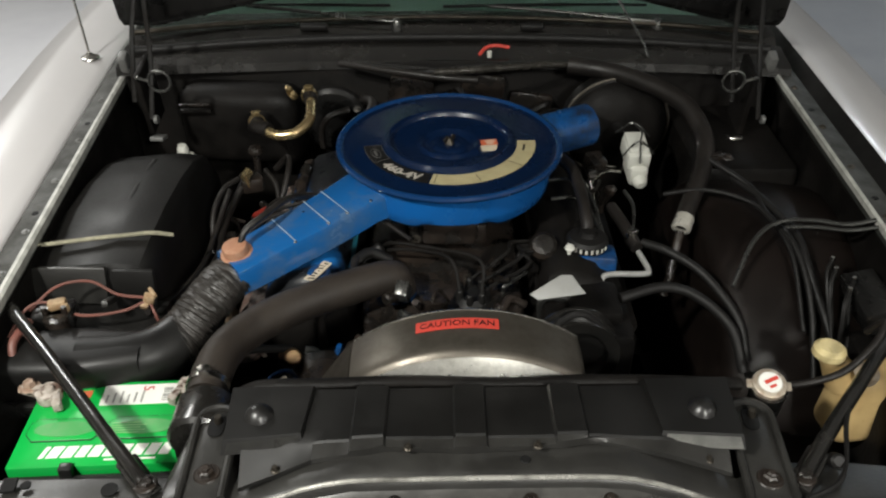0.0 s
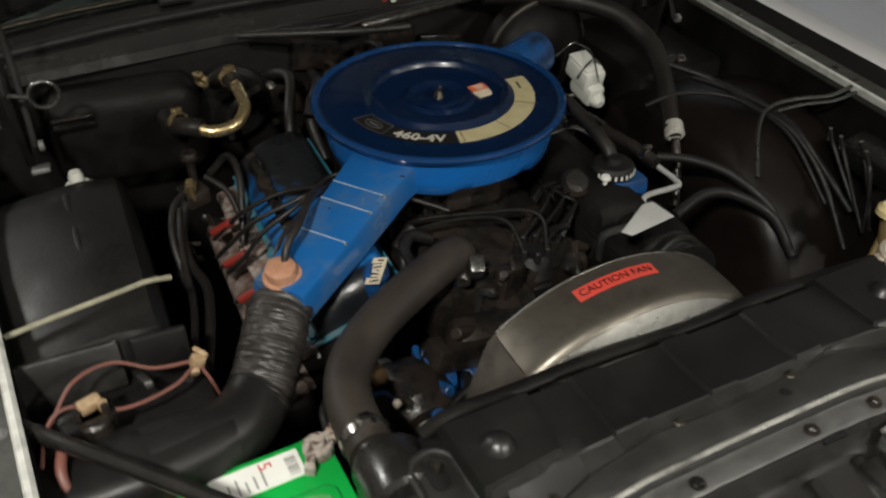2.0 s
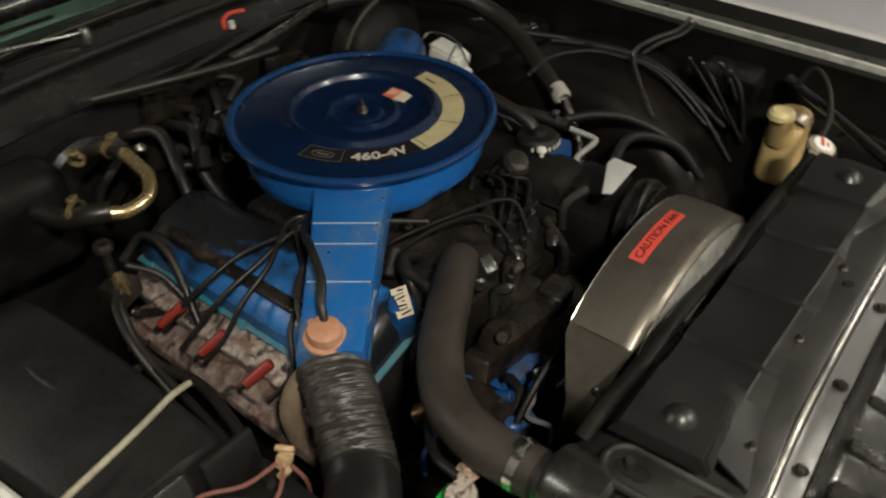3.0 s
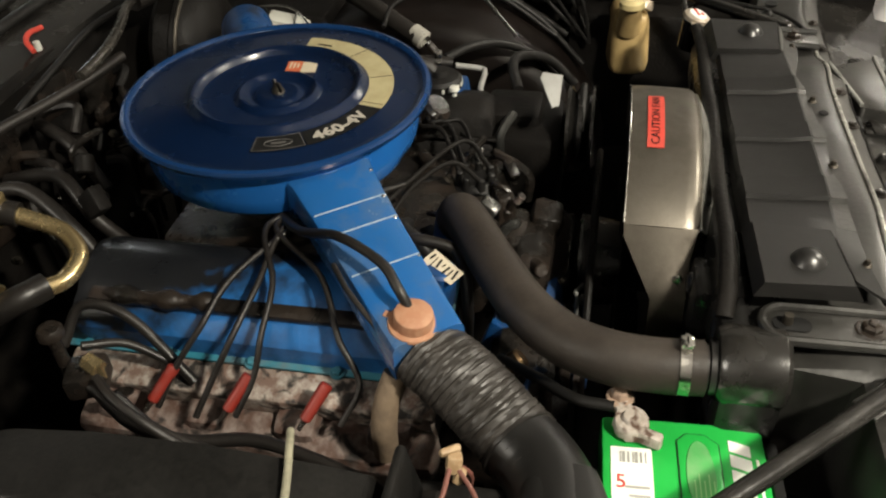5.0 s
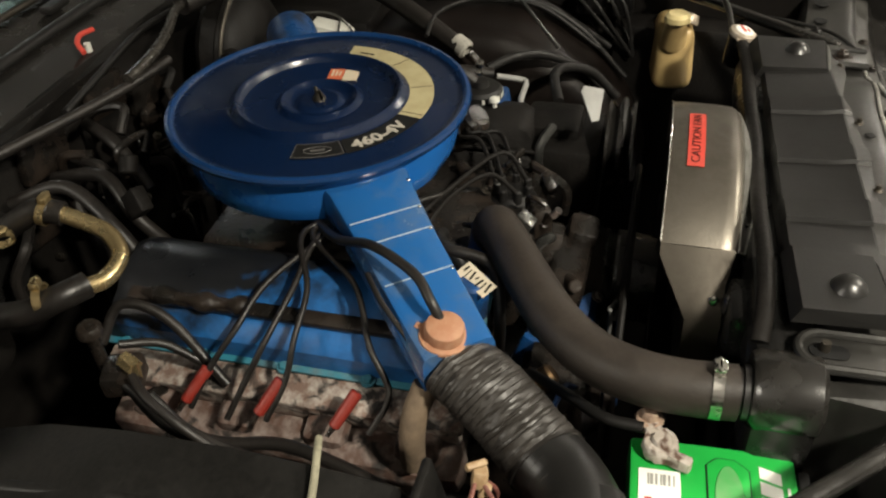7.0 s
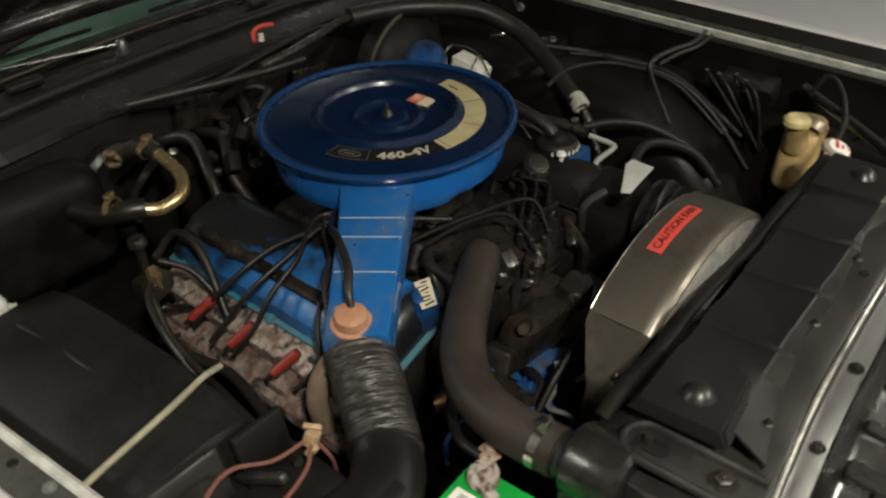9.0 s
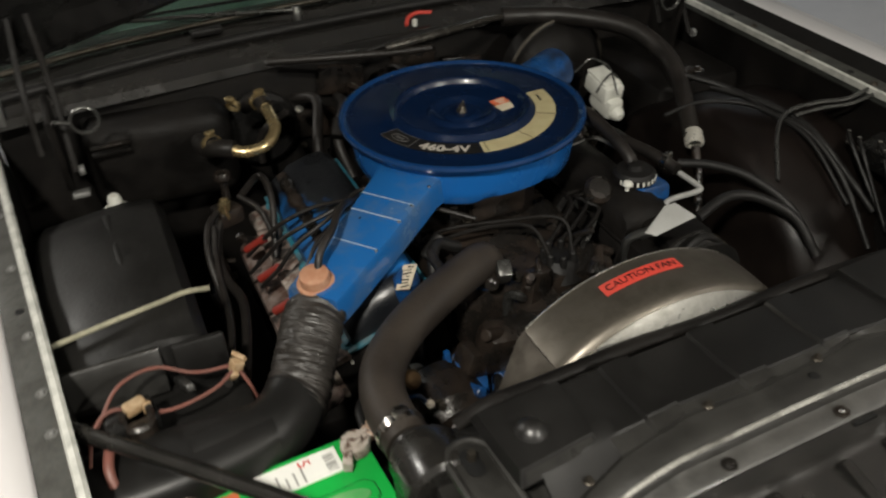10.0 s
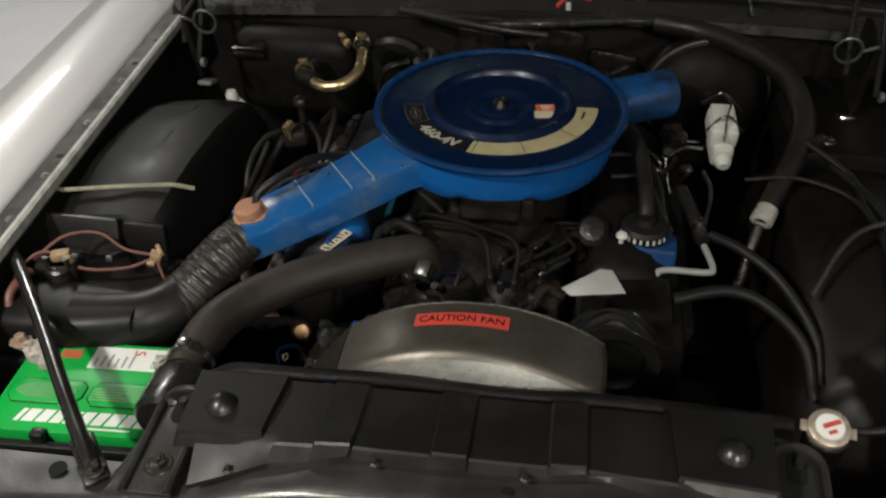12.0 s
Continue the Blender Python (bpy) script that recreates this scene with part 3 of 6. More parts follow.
def scuttle():
    """Firewall, scuttle, windscreen and wipers."""
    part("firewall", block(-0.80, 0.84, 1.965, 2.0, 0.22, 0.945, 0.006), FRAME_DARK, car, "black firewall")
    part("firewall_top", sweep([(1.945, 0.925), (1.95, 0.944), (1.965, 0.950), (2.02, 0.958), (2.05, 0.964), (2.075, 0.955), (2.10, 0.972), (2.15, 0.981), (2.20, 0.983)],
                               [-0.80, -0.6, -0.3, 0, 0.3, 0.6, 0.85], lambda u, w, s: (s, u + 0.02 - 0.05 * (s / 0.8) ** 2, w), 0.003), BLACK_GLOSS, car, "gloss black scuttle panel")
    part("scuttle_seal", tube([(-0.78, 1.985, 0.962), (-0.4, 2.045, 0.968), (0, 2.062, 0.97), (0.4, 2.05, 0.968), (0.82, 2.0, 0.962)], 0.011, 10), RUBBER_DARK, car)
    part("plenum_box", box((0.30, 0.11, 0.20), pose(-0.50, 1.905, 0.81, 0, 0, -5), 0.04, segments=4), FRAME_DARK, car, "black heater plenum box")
    part("vent_slot", block(-0.635, -0.560, 1.838, 1.852, 0.880, 0.886, 0.002), GREASE, car)
    part("vent_slot", block(-0.635, -0.560, 1.838, 1.852, 0.862, 0.872, 0.003), FRAME_DARK, car)
    part("blower_flange", lathe([(0, 0.03), (0.075, 0.03), (0.085, 0.02), (0.085, 0), (0, 0)], aim((-0.28, 1.955, 0.80), (-0.28, 1.8, 0.80)), 28), BLACK, car)
    for x, z in ((-0.08, 0.87), (0.10, 0.88), (0.22, 0.83), (-0.16, 0.78)):
        part("firewall_stamping", box((0.11, 0.02, 0.07), pose(x, 1.955, z, 0, 8, 0), 0.008), GREASE, car)
    # windscreen and what lies behind it
    ws = sweep([(2.165, 0.985), (2.45, 1.13), (2.85, 1.33), (3.0, 1.40)], [-0.78, -0.5, -0.2, 0, 0.2, 0.5, 0.8], lambda u, w, s: (s * (1 - 0.12 * (u - 2.165)), u - 0.10 * (s / 0.8) ** 2, w), 0.005)
    pane = part("windscreen", ws, GLASS, car, "green tinted windscreen")
    pane.visible_shadow = False
    part("windscreen_trim", tube([(-0.79, 2.055, 0.984), (-0.5, 2.12, 0.987), (0, 2.157, 0.989), (0.5, 2.12, 0.987), (0.81, 2.055, 0.984)], 0.007, 10), STEEL_DULL, car, "dull bright trim")
    part("dashboard", block(-0.72, 0.74, 2.32, 2.75, 0.86, 1.0, 0.03), DASH, car)
    part("roof", sweep([(2.98, 1.395), (3.2, 1.42), (3.8, 1.43), (4.4, 1.40)], [-0.66, -0.5, 0, 0.5, 0.68], lambda u, w, s: (s, u, w - 0.04 * (s / 0.68) ** 2), 0.004), SILVER_PAINT, car)
    part("cabin_back", block(-0.75, 0.78, 3.5, 3.6, 0.4, 1.36, 0.01), DASH, car)
    for x0, x1 in ((-0.62, -0.12), (0.02, 0.56)):
        y0 = 2.155
        arm = part("wiper", tube([(x1, y0 - 0.04, 0.99), ((x0 + x1) / 2, y0, 1.005), (x0 + 0.1, y0 + 0.02, 1.012)], 0.005, 8), WIPER, car, "dull metal wiper")
        part("blade", tube([(x0 - 0.02, y0 + 0.035, 1.006), ((x0 + x1) / 2, y0 + 0.03, 1.012), (x1 - 0.02, y0 + 0.03, 1.010)], 0.004, 6), RUBBER_DARK, arm)
        part("pivot", rod((x1, y0 - 0.04, 0.965), (x1, y0 - 0.04, 1.0), 0.014, 0.010, 16, 0.003), WIPER, arm)
    part("washer_jet", block(-0.37, -0.30, 2.09, 2.115, 0.975, 0.99, 0.004), RUBBER_DARK, car)
    part("washer_jet", block(0.20, 0.26, 2.09, 2.115, 0.975, 0.99, 0.004), RUBBER_DARK, car)


scuttle()


def bonnet():
    """The raised bonnet: outer skin, inner frame, hinges with their springs."""
    hx, hy, hz, ang = 0.02, 1.95, 1.165, radians(46)

    def place(s, d, off=0.0):
        if abs(s) < 0.6:
            d = max(d, -0.015)
        y = hy - d * math.cos(ang) - off * math.sin(ang)
        return (hx + s, y, hz + d * math.sin(ang) - off * math.cos(ang))
    ds = [-0.10, -0.06, 0.0, 0.3, 0.7, 1.1, 1.43]
    ss = [-0.80, -0.74, -0.5, 0, 0.5, 0.74, 0.80]
    skin = part("bonnet", sweep([(d, 0) for d in ds], ss, lambda u, w, s: place(s, u, -0.03 + (0.03 if abs(s) > 0.77 else 0) + 0.05 * max(0, -u - 0.02)), 0.003), SILVER_PAINT, car, "raised bonnet with a black underside")
    bm = sweep([(d, 0) for d in (-0.085, -0.05, 0.0, 0.4, 0.8, 1.2, 1.41)], [-0.785, -0.7, -0.35, 0, 0.35, 0.7, 0.785], lambda u, w, s: place(s, u, 0.004 + (0.03 if -0.02 > u else 0) + (0.05 if abs(s) > 0.6 and u < 0.1 else 0)), 0.004)
    part("inner_panel", bm, BLACK, skin, "black underside panel")
    for s in (-0.6, -0.2, 0.2, 0.6):
        bm = sweep([(-0.04, 0.0), (-0.03, 0.03), (0.03, 0.03), (0.04, 0.0)], [0.02, 0.6, 1.25], lambda u, w, t, s=s: place(s + u, t, 0.006 + w), 0.002)
        part("stiffener", bm, BLACK, skin)
    part("rear_frame", tube([place(-0.78, -0.085, 0.02), place(-0.4, -0.06, 0.02), place(0, -0.05, 0.02), place(0.4, -0.06, 0.02), place(0.78, -0.085, 0.02)], 0.022, 12), BLACK, skin)
    for side, x in ((-1, -0.685), (1, 0.70)):
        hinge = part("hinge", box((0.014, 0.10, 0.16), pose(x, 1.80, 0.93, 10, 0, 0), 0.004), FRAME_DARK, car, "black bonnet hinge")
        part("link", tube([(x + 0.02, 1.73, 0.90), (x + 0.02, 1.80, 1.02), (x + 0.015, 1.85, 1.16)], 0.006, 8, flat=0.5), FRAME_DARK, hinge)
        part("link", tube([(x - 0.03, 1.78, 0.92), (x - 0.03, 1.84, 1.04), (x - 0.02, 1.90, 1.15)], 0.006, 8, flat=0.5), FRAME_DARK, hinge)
        part("bracket", box((0.032, 0.04, 0.010), pose(x - side * 0.015, 1.76, 0.838, -15, 0, 0), 0.003), BRACKET if side < 0 else CHROME, hinge, "worn grey bracket")
        ring = [(x - side * 0.06 + 0.024 * math.cos(a), 1.715, 1.0 + 0.024 * math.sin(a)) for a in [k * 2 * math.pi / 16 for k in range(17)]]
        part("spring", tube(ring, 0.0035, 8, steps=2), WIPER, hinge, "steel spring loop")
        part("spring_hook", tube([(x - side * 0.036, 1.715, 1.0), (x - side * 0.01, 1.72, 1.005), (x + 0.005, 1.74, 0.99)], 0.004, 8), WIPER, hinge)
        part("rivet", rod((x + 0.026, 1.73, 0.90), (x + 0.034, 1.73, 0.90), 0.010), BRACKET, hinge)
        part("edge_bracket", box((0.02, 0.035, 0.05), pose(lip_l(1.93) + 0.03 if side < 0 else lip_r(1.95) - 0.02, 1.93, 0.955, 20, 0, 0), 0.004), BRACKET, hinge)


bonnet()

aerial = thing("aerial", (-0.915, 2.055, 0.916), "thin chrome radio aerial standing on the silver wing", "aerial")
part("mount", lathe([(0, 0.014), (0.008, 0.013), (0.012, 0.008), (0.022, 0.004), (0.024, 0), (0, 0)], (-0.915, 2.055, 0.916), 20), CHROME, aerial)
part("mast", rod((-0.915, 2.055, 0.92), (-0.96, 2.10, 1.75), 0.0035, 0.002, 10), CHROME, aerial)


def road_wheels():
    for x, y in ((-0.80, 1.45), (0.83, 1.45), (-0.80, 4.4), (0.83, 4.4)):
        s = 1 if x > 0 else -1
        m = aim((x - s * 0.11, y, 0.345), (x + s, y, 0.345))
        tyre = part("wheel", lathe([(0.20, 0.0), (0.30, 0.0), (0.335, 0.02), (0.345, 0.05), (0.345, 0.15), (0.335, 0.18), (0.30, 0.20), (0.20, 0.20)], m, 48), RUBBER_DARK, car)
        part("rim", lathe([(0, 0.17), (0.06, 0.19), (0.10, 0.165), (0.19, 0.175), (0.205, 0.185), (0.205, 0.02), (0, 0.02)], m, 40), STEEL, tyre)
    part("subframe", merge(block(-0.46, -0.38, 0.5, 4.6, 0.28, 0.40, 0.01), merge(block(0.40, 0.48, 0.5, 4.6, 0.28, 0.40, 0.01), merge(block(-0.80, 0.83, 1.40, 1.50, 0.30, 0.40, 0.01), block(-0.80, 0.83, 4.35, 4.45, 0.30, 0.40, 0.01)))), FRAME_DARK, car)
    # unseen dark sheet added so the bright floor stays hidden through gaps
    part("under_bay_sheet", block(-0.74, 0.79, 0.42, 1.98, 0.225, 0.245, 0.004), FRAME_DARK, car, "black sheet added to close the bay from the floor")
    part("engine_cradle", block(-0.42, 0.44, 1.15, 1.30, 0.26, 0.34, 0.01), FRAME_DARK, car)


road_wheels()


def rear_body():
    """Plain cabin sides and boot that close the car behind the windscreen."""
    part("boot_lid", sweep([(4.55, 0.985), (4.62, 0.99), (5.0, 0.975), (5.18, 0.955), (5.22, 0.92), (5.23, 0.45)], [-0.84, -0.6, 0, 0.6, 0.87], lambda u, w, s: (s, u, w - 0.01 * (s / 0.8) ** 2), 0.004), SILVER_PAINT, car)
    part("floor_pan", block(-0.95, 0.98, 1.98, 5.2, 0.24, 0.27, 0.004), FRAME_DARK, car)
    back = part("rear_window", sweep([(4.36, 1.395), (4.5, 1.20), (4.6, 0.99)], [-0.66, -0.3, 0, 0.3, 0.68], lambda u, w, s: (s * (1 + 0.25 * (1.4 - w)), u, w), 0.005), GLASS, car)
    back.visible_shadow = False
    for side, lip, roof in ((-1, lip_l, -0.655), (1, lip_r, 0.675)):
        foot = lip(2.6) + side * 0.02
        for y0, y1 in ((2.78, 2.99), (3.55, 3.55), (4.62, 4.38)):
            part("pillar", tube([(foot, y0 - (0.2 if y0 < 3 else 0), 0.93), ((foot + roof) / 2, (y0 + y1) / 2 - (0.05 if y0 < 3 else 0), 1.16), (roof, y1, 1.375)], 0.03, 10), SILVER_PAINT, car)
        for y0, y1, y2, y3 in ((2.45, 3.52, 3.52, 3.02), (3.58, 4.55, 4.35, 3.58)):
            bm = bmesh.new()
            f = bm.faces.new([bm.verts.new(v) for v in ((foot, y0, 0.93), (foot, y1, 0.93), (roof, y2, 1.365), (roof, y3, 1.365))])
            bmesh.ops.solidify(bm, geom=[f], thickness=0.004)
            pane = part("side_window", bm, GLASS, car)
            pane.visible_shadow = False
        part("roof_rail", tube([(roof, 2.99, 1.375), (roof, 3.6, 1.395), (roof, 4.4, 1.37)], 0.022, 10), SILVER_PAINT, car)
        part("sill_shelf", block(min(lip(3) - side * 0.06, lip(3) + side * 0.1), max(lip(3) - side * 0.06, lip(3) + side * 0.1), 2.5, 5.2, 0.90, 0.935, 0.004), SILVER_PAINT, car)


rear_body()

# ---- front of the bay: header panel, radiator, its cover and the fan guard ----
def header():
    yl = [(-0.72, 0.60), (-0.5, 0.640), (-0.318, 0.668), (-0.2, 0.679), (-0.115, 0.683), (0.0, 0.687), (0.1, 0.689), (0.206, 0.690), (0.295, 0.680), (0.37, 0.675), (0.557, 0.673), (0.79, 0.645)]

    def front(x):
        for (a, p), (b, q) in zip(yl, yl[1:]):
            if x <= b:
                return p + (q - p) * (x - a) / (b - a)
        return yl[-1][1]
    xs = [-0.72, -0.6, -0.5, -0.38, -0.25, -0.18, -0.117, -0.04, 0.03, 0.11, 0.184, 0.24, 0.30, 0.37, 0.46, 0.557, 0.68, 0.79]

    def hump(x):
        k = max(0.0, min(1.0, (abs(x - 0.06) - 0.20) / 0.10))
        return 0.918 - 0.040 * k * k * (3 - 2 * k)
    # top of the support panel, then its rolled edge and the drop in front of it
    def reach(x):
        """How far back the panel's top reaches: less beside the radiator."""
        return (0.742 - front(x)) / 0.165 if x < -0.36 else 0.58 if x > 0.45 else 1.0
    part("support_panel", sweep([(0.17, -0.22), (0.16, -0.03), (0.145, -0.012), (0.06, -0.002), (0.035, 0.0015), (0.018, 0.0025), (0.008, 0.001), (0.001, -0.0025), (-0.003, -0.009), (-0.006, -0.03)],
                                sorted(xs + [-0.365, -0.355, 0.445, 0.455]), lambda u, w, s: (s, front(s) + u * reach(s), hump(s) + w), 0.002), HEADER_DARK, car, "scuffed black radiator support panel")
    # pale tube along the edge paints in the lamp's streak on black paint
    part("rolled_edge", tube([(x, front(x) + 0.0015, hump(x) - 0.0005) for x in xs[3:15]], 0.0034, 8, steps=2), ROLL_SHEEN, car, "panel edge with painted bright sheen")
    part("edge_strip", sweep([(-0.003, -0.014), (-0.010, -0.018), (-0.026, -0.021), (-0.031, -0.026)], xs, lambda u, w, s: (s, front(s) + u, hump(s) + w), 0.002), HEADER, car, "scuffed grey strip with bolts")
    part("lower_shelf", sweep([(-0.030, -0.024), (-0.044, -0.052), (-0.055, -0.058), (-0.15, -0.075), (-0.165, -0.11), (-0.29, -0.14), (-0.30, -0.30)], xs, lambda u, w, s: (s, front(s) + u, hump(s) + w), 0.002), BLACK_GLOSS, car, "gloss black header shelf")
    for x, w in ((-0.17, 0.03), (-0.02, 0.02), (0.16, 0.02)):
        part("shelf_rib", box((w, 0.10, 0.012), pose(x, front(x) - 0.10, hump(x) - 0.064, 10, 0, 3), 0.005), BLACK_GLOSS, car)
    part("shelf_hole", box((0.035, 0.05, 0.004), pose(0.205, front(0.205) - 0.072, hump(0.205) - 0.061, 9, 0, 4), 0), INK, car)
    part("brown_plug", box((0.018, 0.04, 0.014), pose(0.225, front(0.225) - 0.10, hump(0.225) - 0.064, 9, 0, 10), 0.004), RUST, car)
    part("latch_bar", tube([(0.25, front(0.25) - 0.12, hump(0.25) - 0.052), (0.33, front(0.33) - 0.115, hump(0.33) - 0.052), (0.44, front(0.44) - 0.12, hump(0.44) - 0.055)], 0.011, 14, flat=0.45), HEADER, car, "worn grey bonnet latch bar")
    part("latch_bar", tube([(-0.24, front(-0.24) - 0.13, hump(-0.24) - 0.056), (-0.15, front(-0.15) - 0.135, hump(-0.15) - 0.058)], 0.008, 12, flat=0.5), HEADER, car, "worn grey bonnet latch bar")
    for x in (-0.19, -0.06, 0.11, 0.21, 0.33, 0.44, 0.55):
        part("bolt", hexbolt((x, front(x) - 0.018, hump(x) - 0.018), 0.006, 0.006), GREASE, car)
    for x, y, w in ((0.20, 0.635, 0.10), (-0.19, 0.60, 0.12), (0.42, 0.60, 0.12)):
        part("header_brace", box((w, 0.05, 0.014), pose(x, y - 0.03, hump(x) - 0.058, 8, 0, 4), 0.005), BLACK_GLOSS, car)
    for x, sx in ((0.265, 0.022), (-0.10, 0.02), (0.09, 0.016)):
        part("header_strut", box((sx, 0.19, 0.02), pose(x, 0.545, hump(x) - 0.085, 20, 0, 6), 0.005), BLACK_GLOSS, car)
    part("latch_plate", prism([(0.325, 0.668), (0.19, 0.640), (0.175, 0.590), (0.36, 0.590)], 0.046, pose(0, 0, 0.842), 0.006), HEADER, car, "scuffed grey bonnet latch plate")
    for a, b in (((0.360, 0.592), (0.182, 0.590)), ((0.332, 0.666), (0.195, 0.640))):
        part("plate_fold", tube([(a[0], a[1], 0.888), (b[0], b[1], 0.888)], 0.0035, 8, steps=1), SHEEN_GREY, car, "pale folded edge")
    part("latch_slot", block(0.115, 0.15, 0.652, 0.68, hump(0.13) - 0.030, hump(0.13) - 0.024, 0.001), INK, car)
    part("panel_hole", box((0.018, 0.022, 0.004), pose(-0.565, 0.712, hump(-0.565) - 0.0025, 0, 0, 8), 0), INK, car)
    for x, y, r in ((-0.543, 0.712, 0.007), (-0.432, 0.705, 0.011), (0.60, front(0.60) + 0.06, 0.012), (0.68, front(0.68) + 0.06, 0.012)):
        part("panel_hole", lathe([(0, 0.0014), (r, 0.0014), (r, 0), (0, 0)], (x, y, hump(x) - 0.0025), 18), INK, car)
    part("grille_panel", block(-0.75, 0.80, 0.28, 0.34, 0.35, 0.74, 0.02), BLACK_GLOSS, car)
    return front, hump


FRONT, HUMP = header()


def braces():
    """Two round stay rods from the support panel to the inner wings."""
    for pts, label in ((((-0.384, 0.706, 0.884), (-0.40, 0.722, 0.888), (-0.47, 0.80, 0.884), (-0.60, 0.95, 0.872), (-0.735, 1.10, 0.862)), "black steel stay rod bolted to the support panel"),
                       (((0.470, 0.718, 0.884), (0.484, 0.737, 0.886), (0.54, 0.805, 0.886), (0.63, 0.91, 0.884), (0.725, 1.02, 0.880)), "black steel stay rod beside the washer bottle")):
        ob = thing("stay_rod", pts[0], label, "stay rod", "stay rods")
        part("rod", tube(pts, 0.0105, 12, radius=lambda k: 0.75 if k < 0.12 else 1.0), BLACK_GLOSS, ob)
        a, b = Vector(pts[0]), Vector(pts[2])
        d = (b - a).normalized()
        part("flattened_end", box((0.030, 0.075, 0.006), Matrix.Translation(a + d * 0.02) @ pose(0, 0, -0.002, 4, 0, math.degrees(math.atan2(-d.x, d.y))), 0.003), BLACK_GLOSS, ob)
        part("bolt", hexbolt(a + Vector((0, 0, 0.002)), 0.010, 0.009), GREASE, ob)


braces()


def radiator():
    ob = thing("radiator", (0.06, 0.84, 0.35), "black painted radiator with a side inlet neck, behind the support panel", "radiator")
    part("core", block(-0.30, 0.42, 0.80, 0.875, 0.36, 0.80, 0.006), FRAME_DARK, ob)
    part("top_tank", block(-0.325, 0.445, 0.800, 0.880, 0.79, 0.882, 0.022), BLACK, ob, "rounded black top tank")
    tank = part("side_tank", lathe([(0, 0), (0.040, 0), (0.046, 0.006), (0.046, 0.066), (0.040, 0.074), (0, 0.074)], aim((-0.345, 0.806, 0.852), (-0.345, 0.90, 0.852)), 28), BLACK_GLOSS, ob, "glossy black inlet tank")
    part("tank_skirt", block(-0.388, -0.302, 0.808, 0.878, 0.62, 0.852, 0.012), BLACK, ob)
    part("neck", rod((-0.352, 0.878, 0.852), (-0.356, 0.93, 0.852), 0.027, seg=24), RUBBER, tank)
    part("collar", lathe([(0.027, 0), (0.031, 0.001), (0.031, 0.008), (0.027, 0.009)], aim((-0.352, 0.880, 0.852), (-0.352, 0.95, 0.852)), 24), BLACK, tank)
    part("filler_neck", rod((0.472, 0.878, 0.84), (0.472, 0.872, 0.892), 0.024, 0.026, 24), BLACK, ob)
    part("seal_strip", tube([(-0.30, 0.872, 0.880), (-0.26, 0.868, 0.902), (-0.18, 0.866, 0.907), (-0.05, 0.870, 0.909), (0.08, 0.868, 0.908), (0.22, 0.872, 0.909), (0.33, 0.872, 0.907), (0.43, 0.876, 0.898)], 0.0105, 14, flat=0.75), FRAME_DARK, ob, "soft black rubber seal")
    m = aim((0.472, 0.876, 0.894), (0.472 - 0.004, 0.876 - 0.030, 0.894 + 0.10)) @ Matrix.Scale(0.72, 4)
    cap = part("cap", lathe([(0, 0.016), (0.026, 0.016), (0.0335, 0.012), (0.0345, 0.002), (0.031, 0), (0, 0)], m, 32), CAP_WHITE, ob, "scuffed metal cap with a red and white disc")
    part("disc", lathe([(0, 0.0185), (0.022, 0.018), (0.024, 0.0155), (0, 0.0155)], m, 24), WHITE, cap)
    part("print", box((0.030, 0.008, 0.001), m @ pose(0.002, 0.004, 0.0190, 0, 0, 30), 0), RED, cap)
    part("print", box((0.014, 0.006, 0.001), m @ pose(0.004, -0.010, 0.0190, 0, 0, 30), 0), RED, cap)
    part("ear", box((0.016, 0.02, 0.004), m @ pose(0.036, 0.0, 0.004), 0.002), CAP_WHITE, cap)
    part("ear", box((0.016, 0.02, 0.004), m @ pose(-0.036, 0.0, 0.004), 0.002), CAP_WHITE, cap)


radiator()


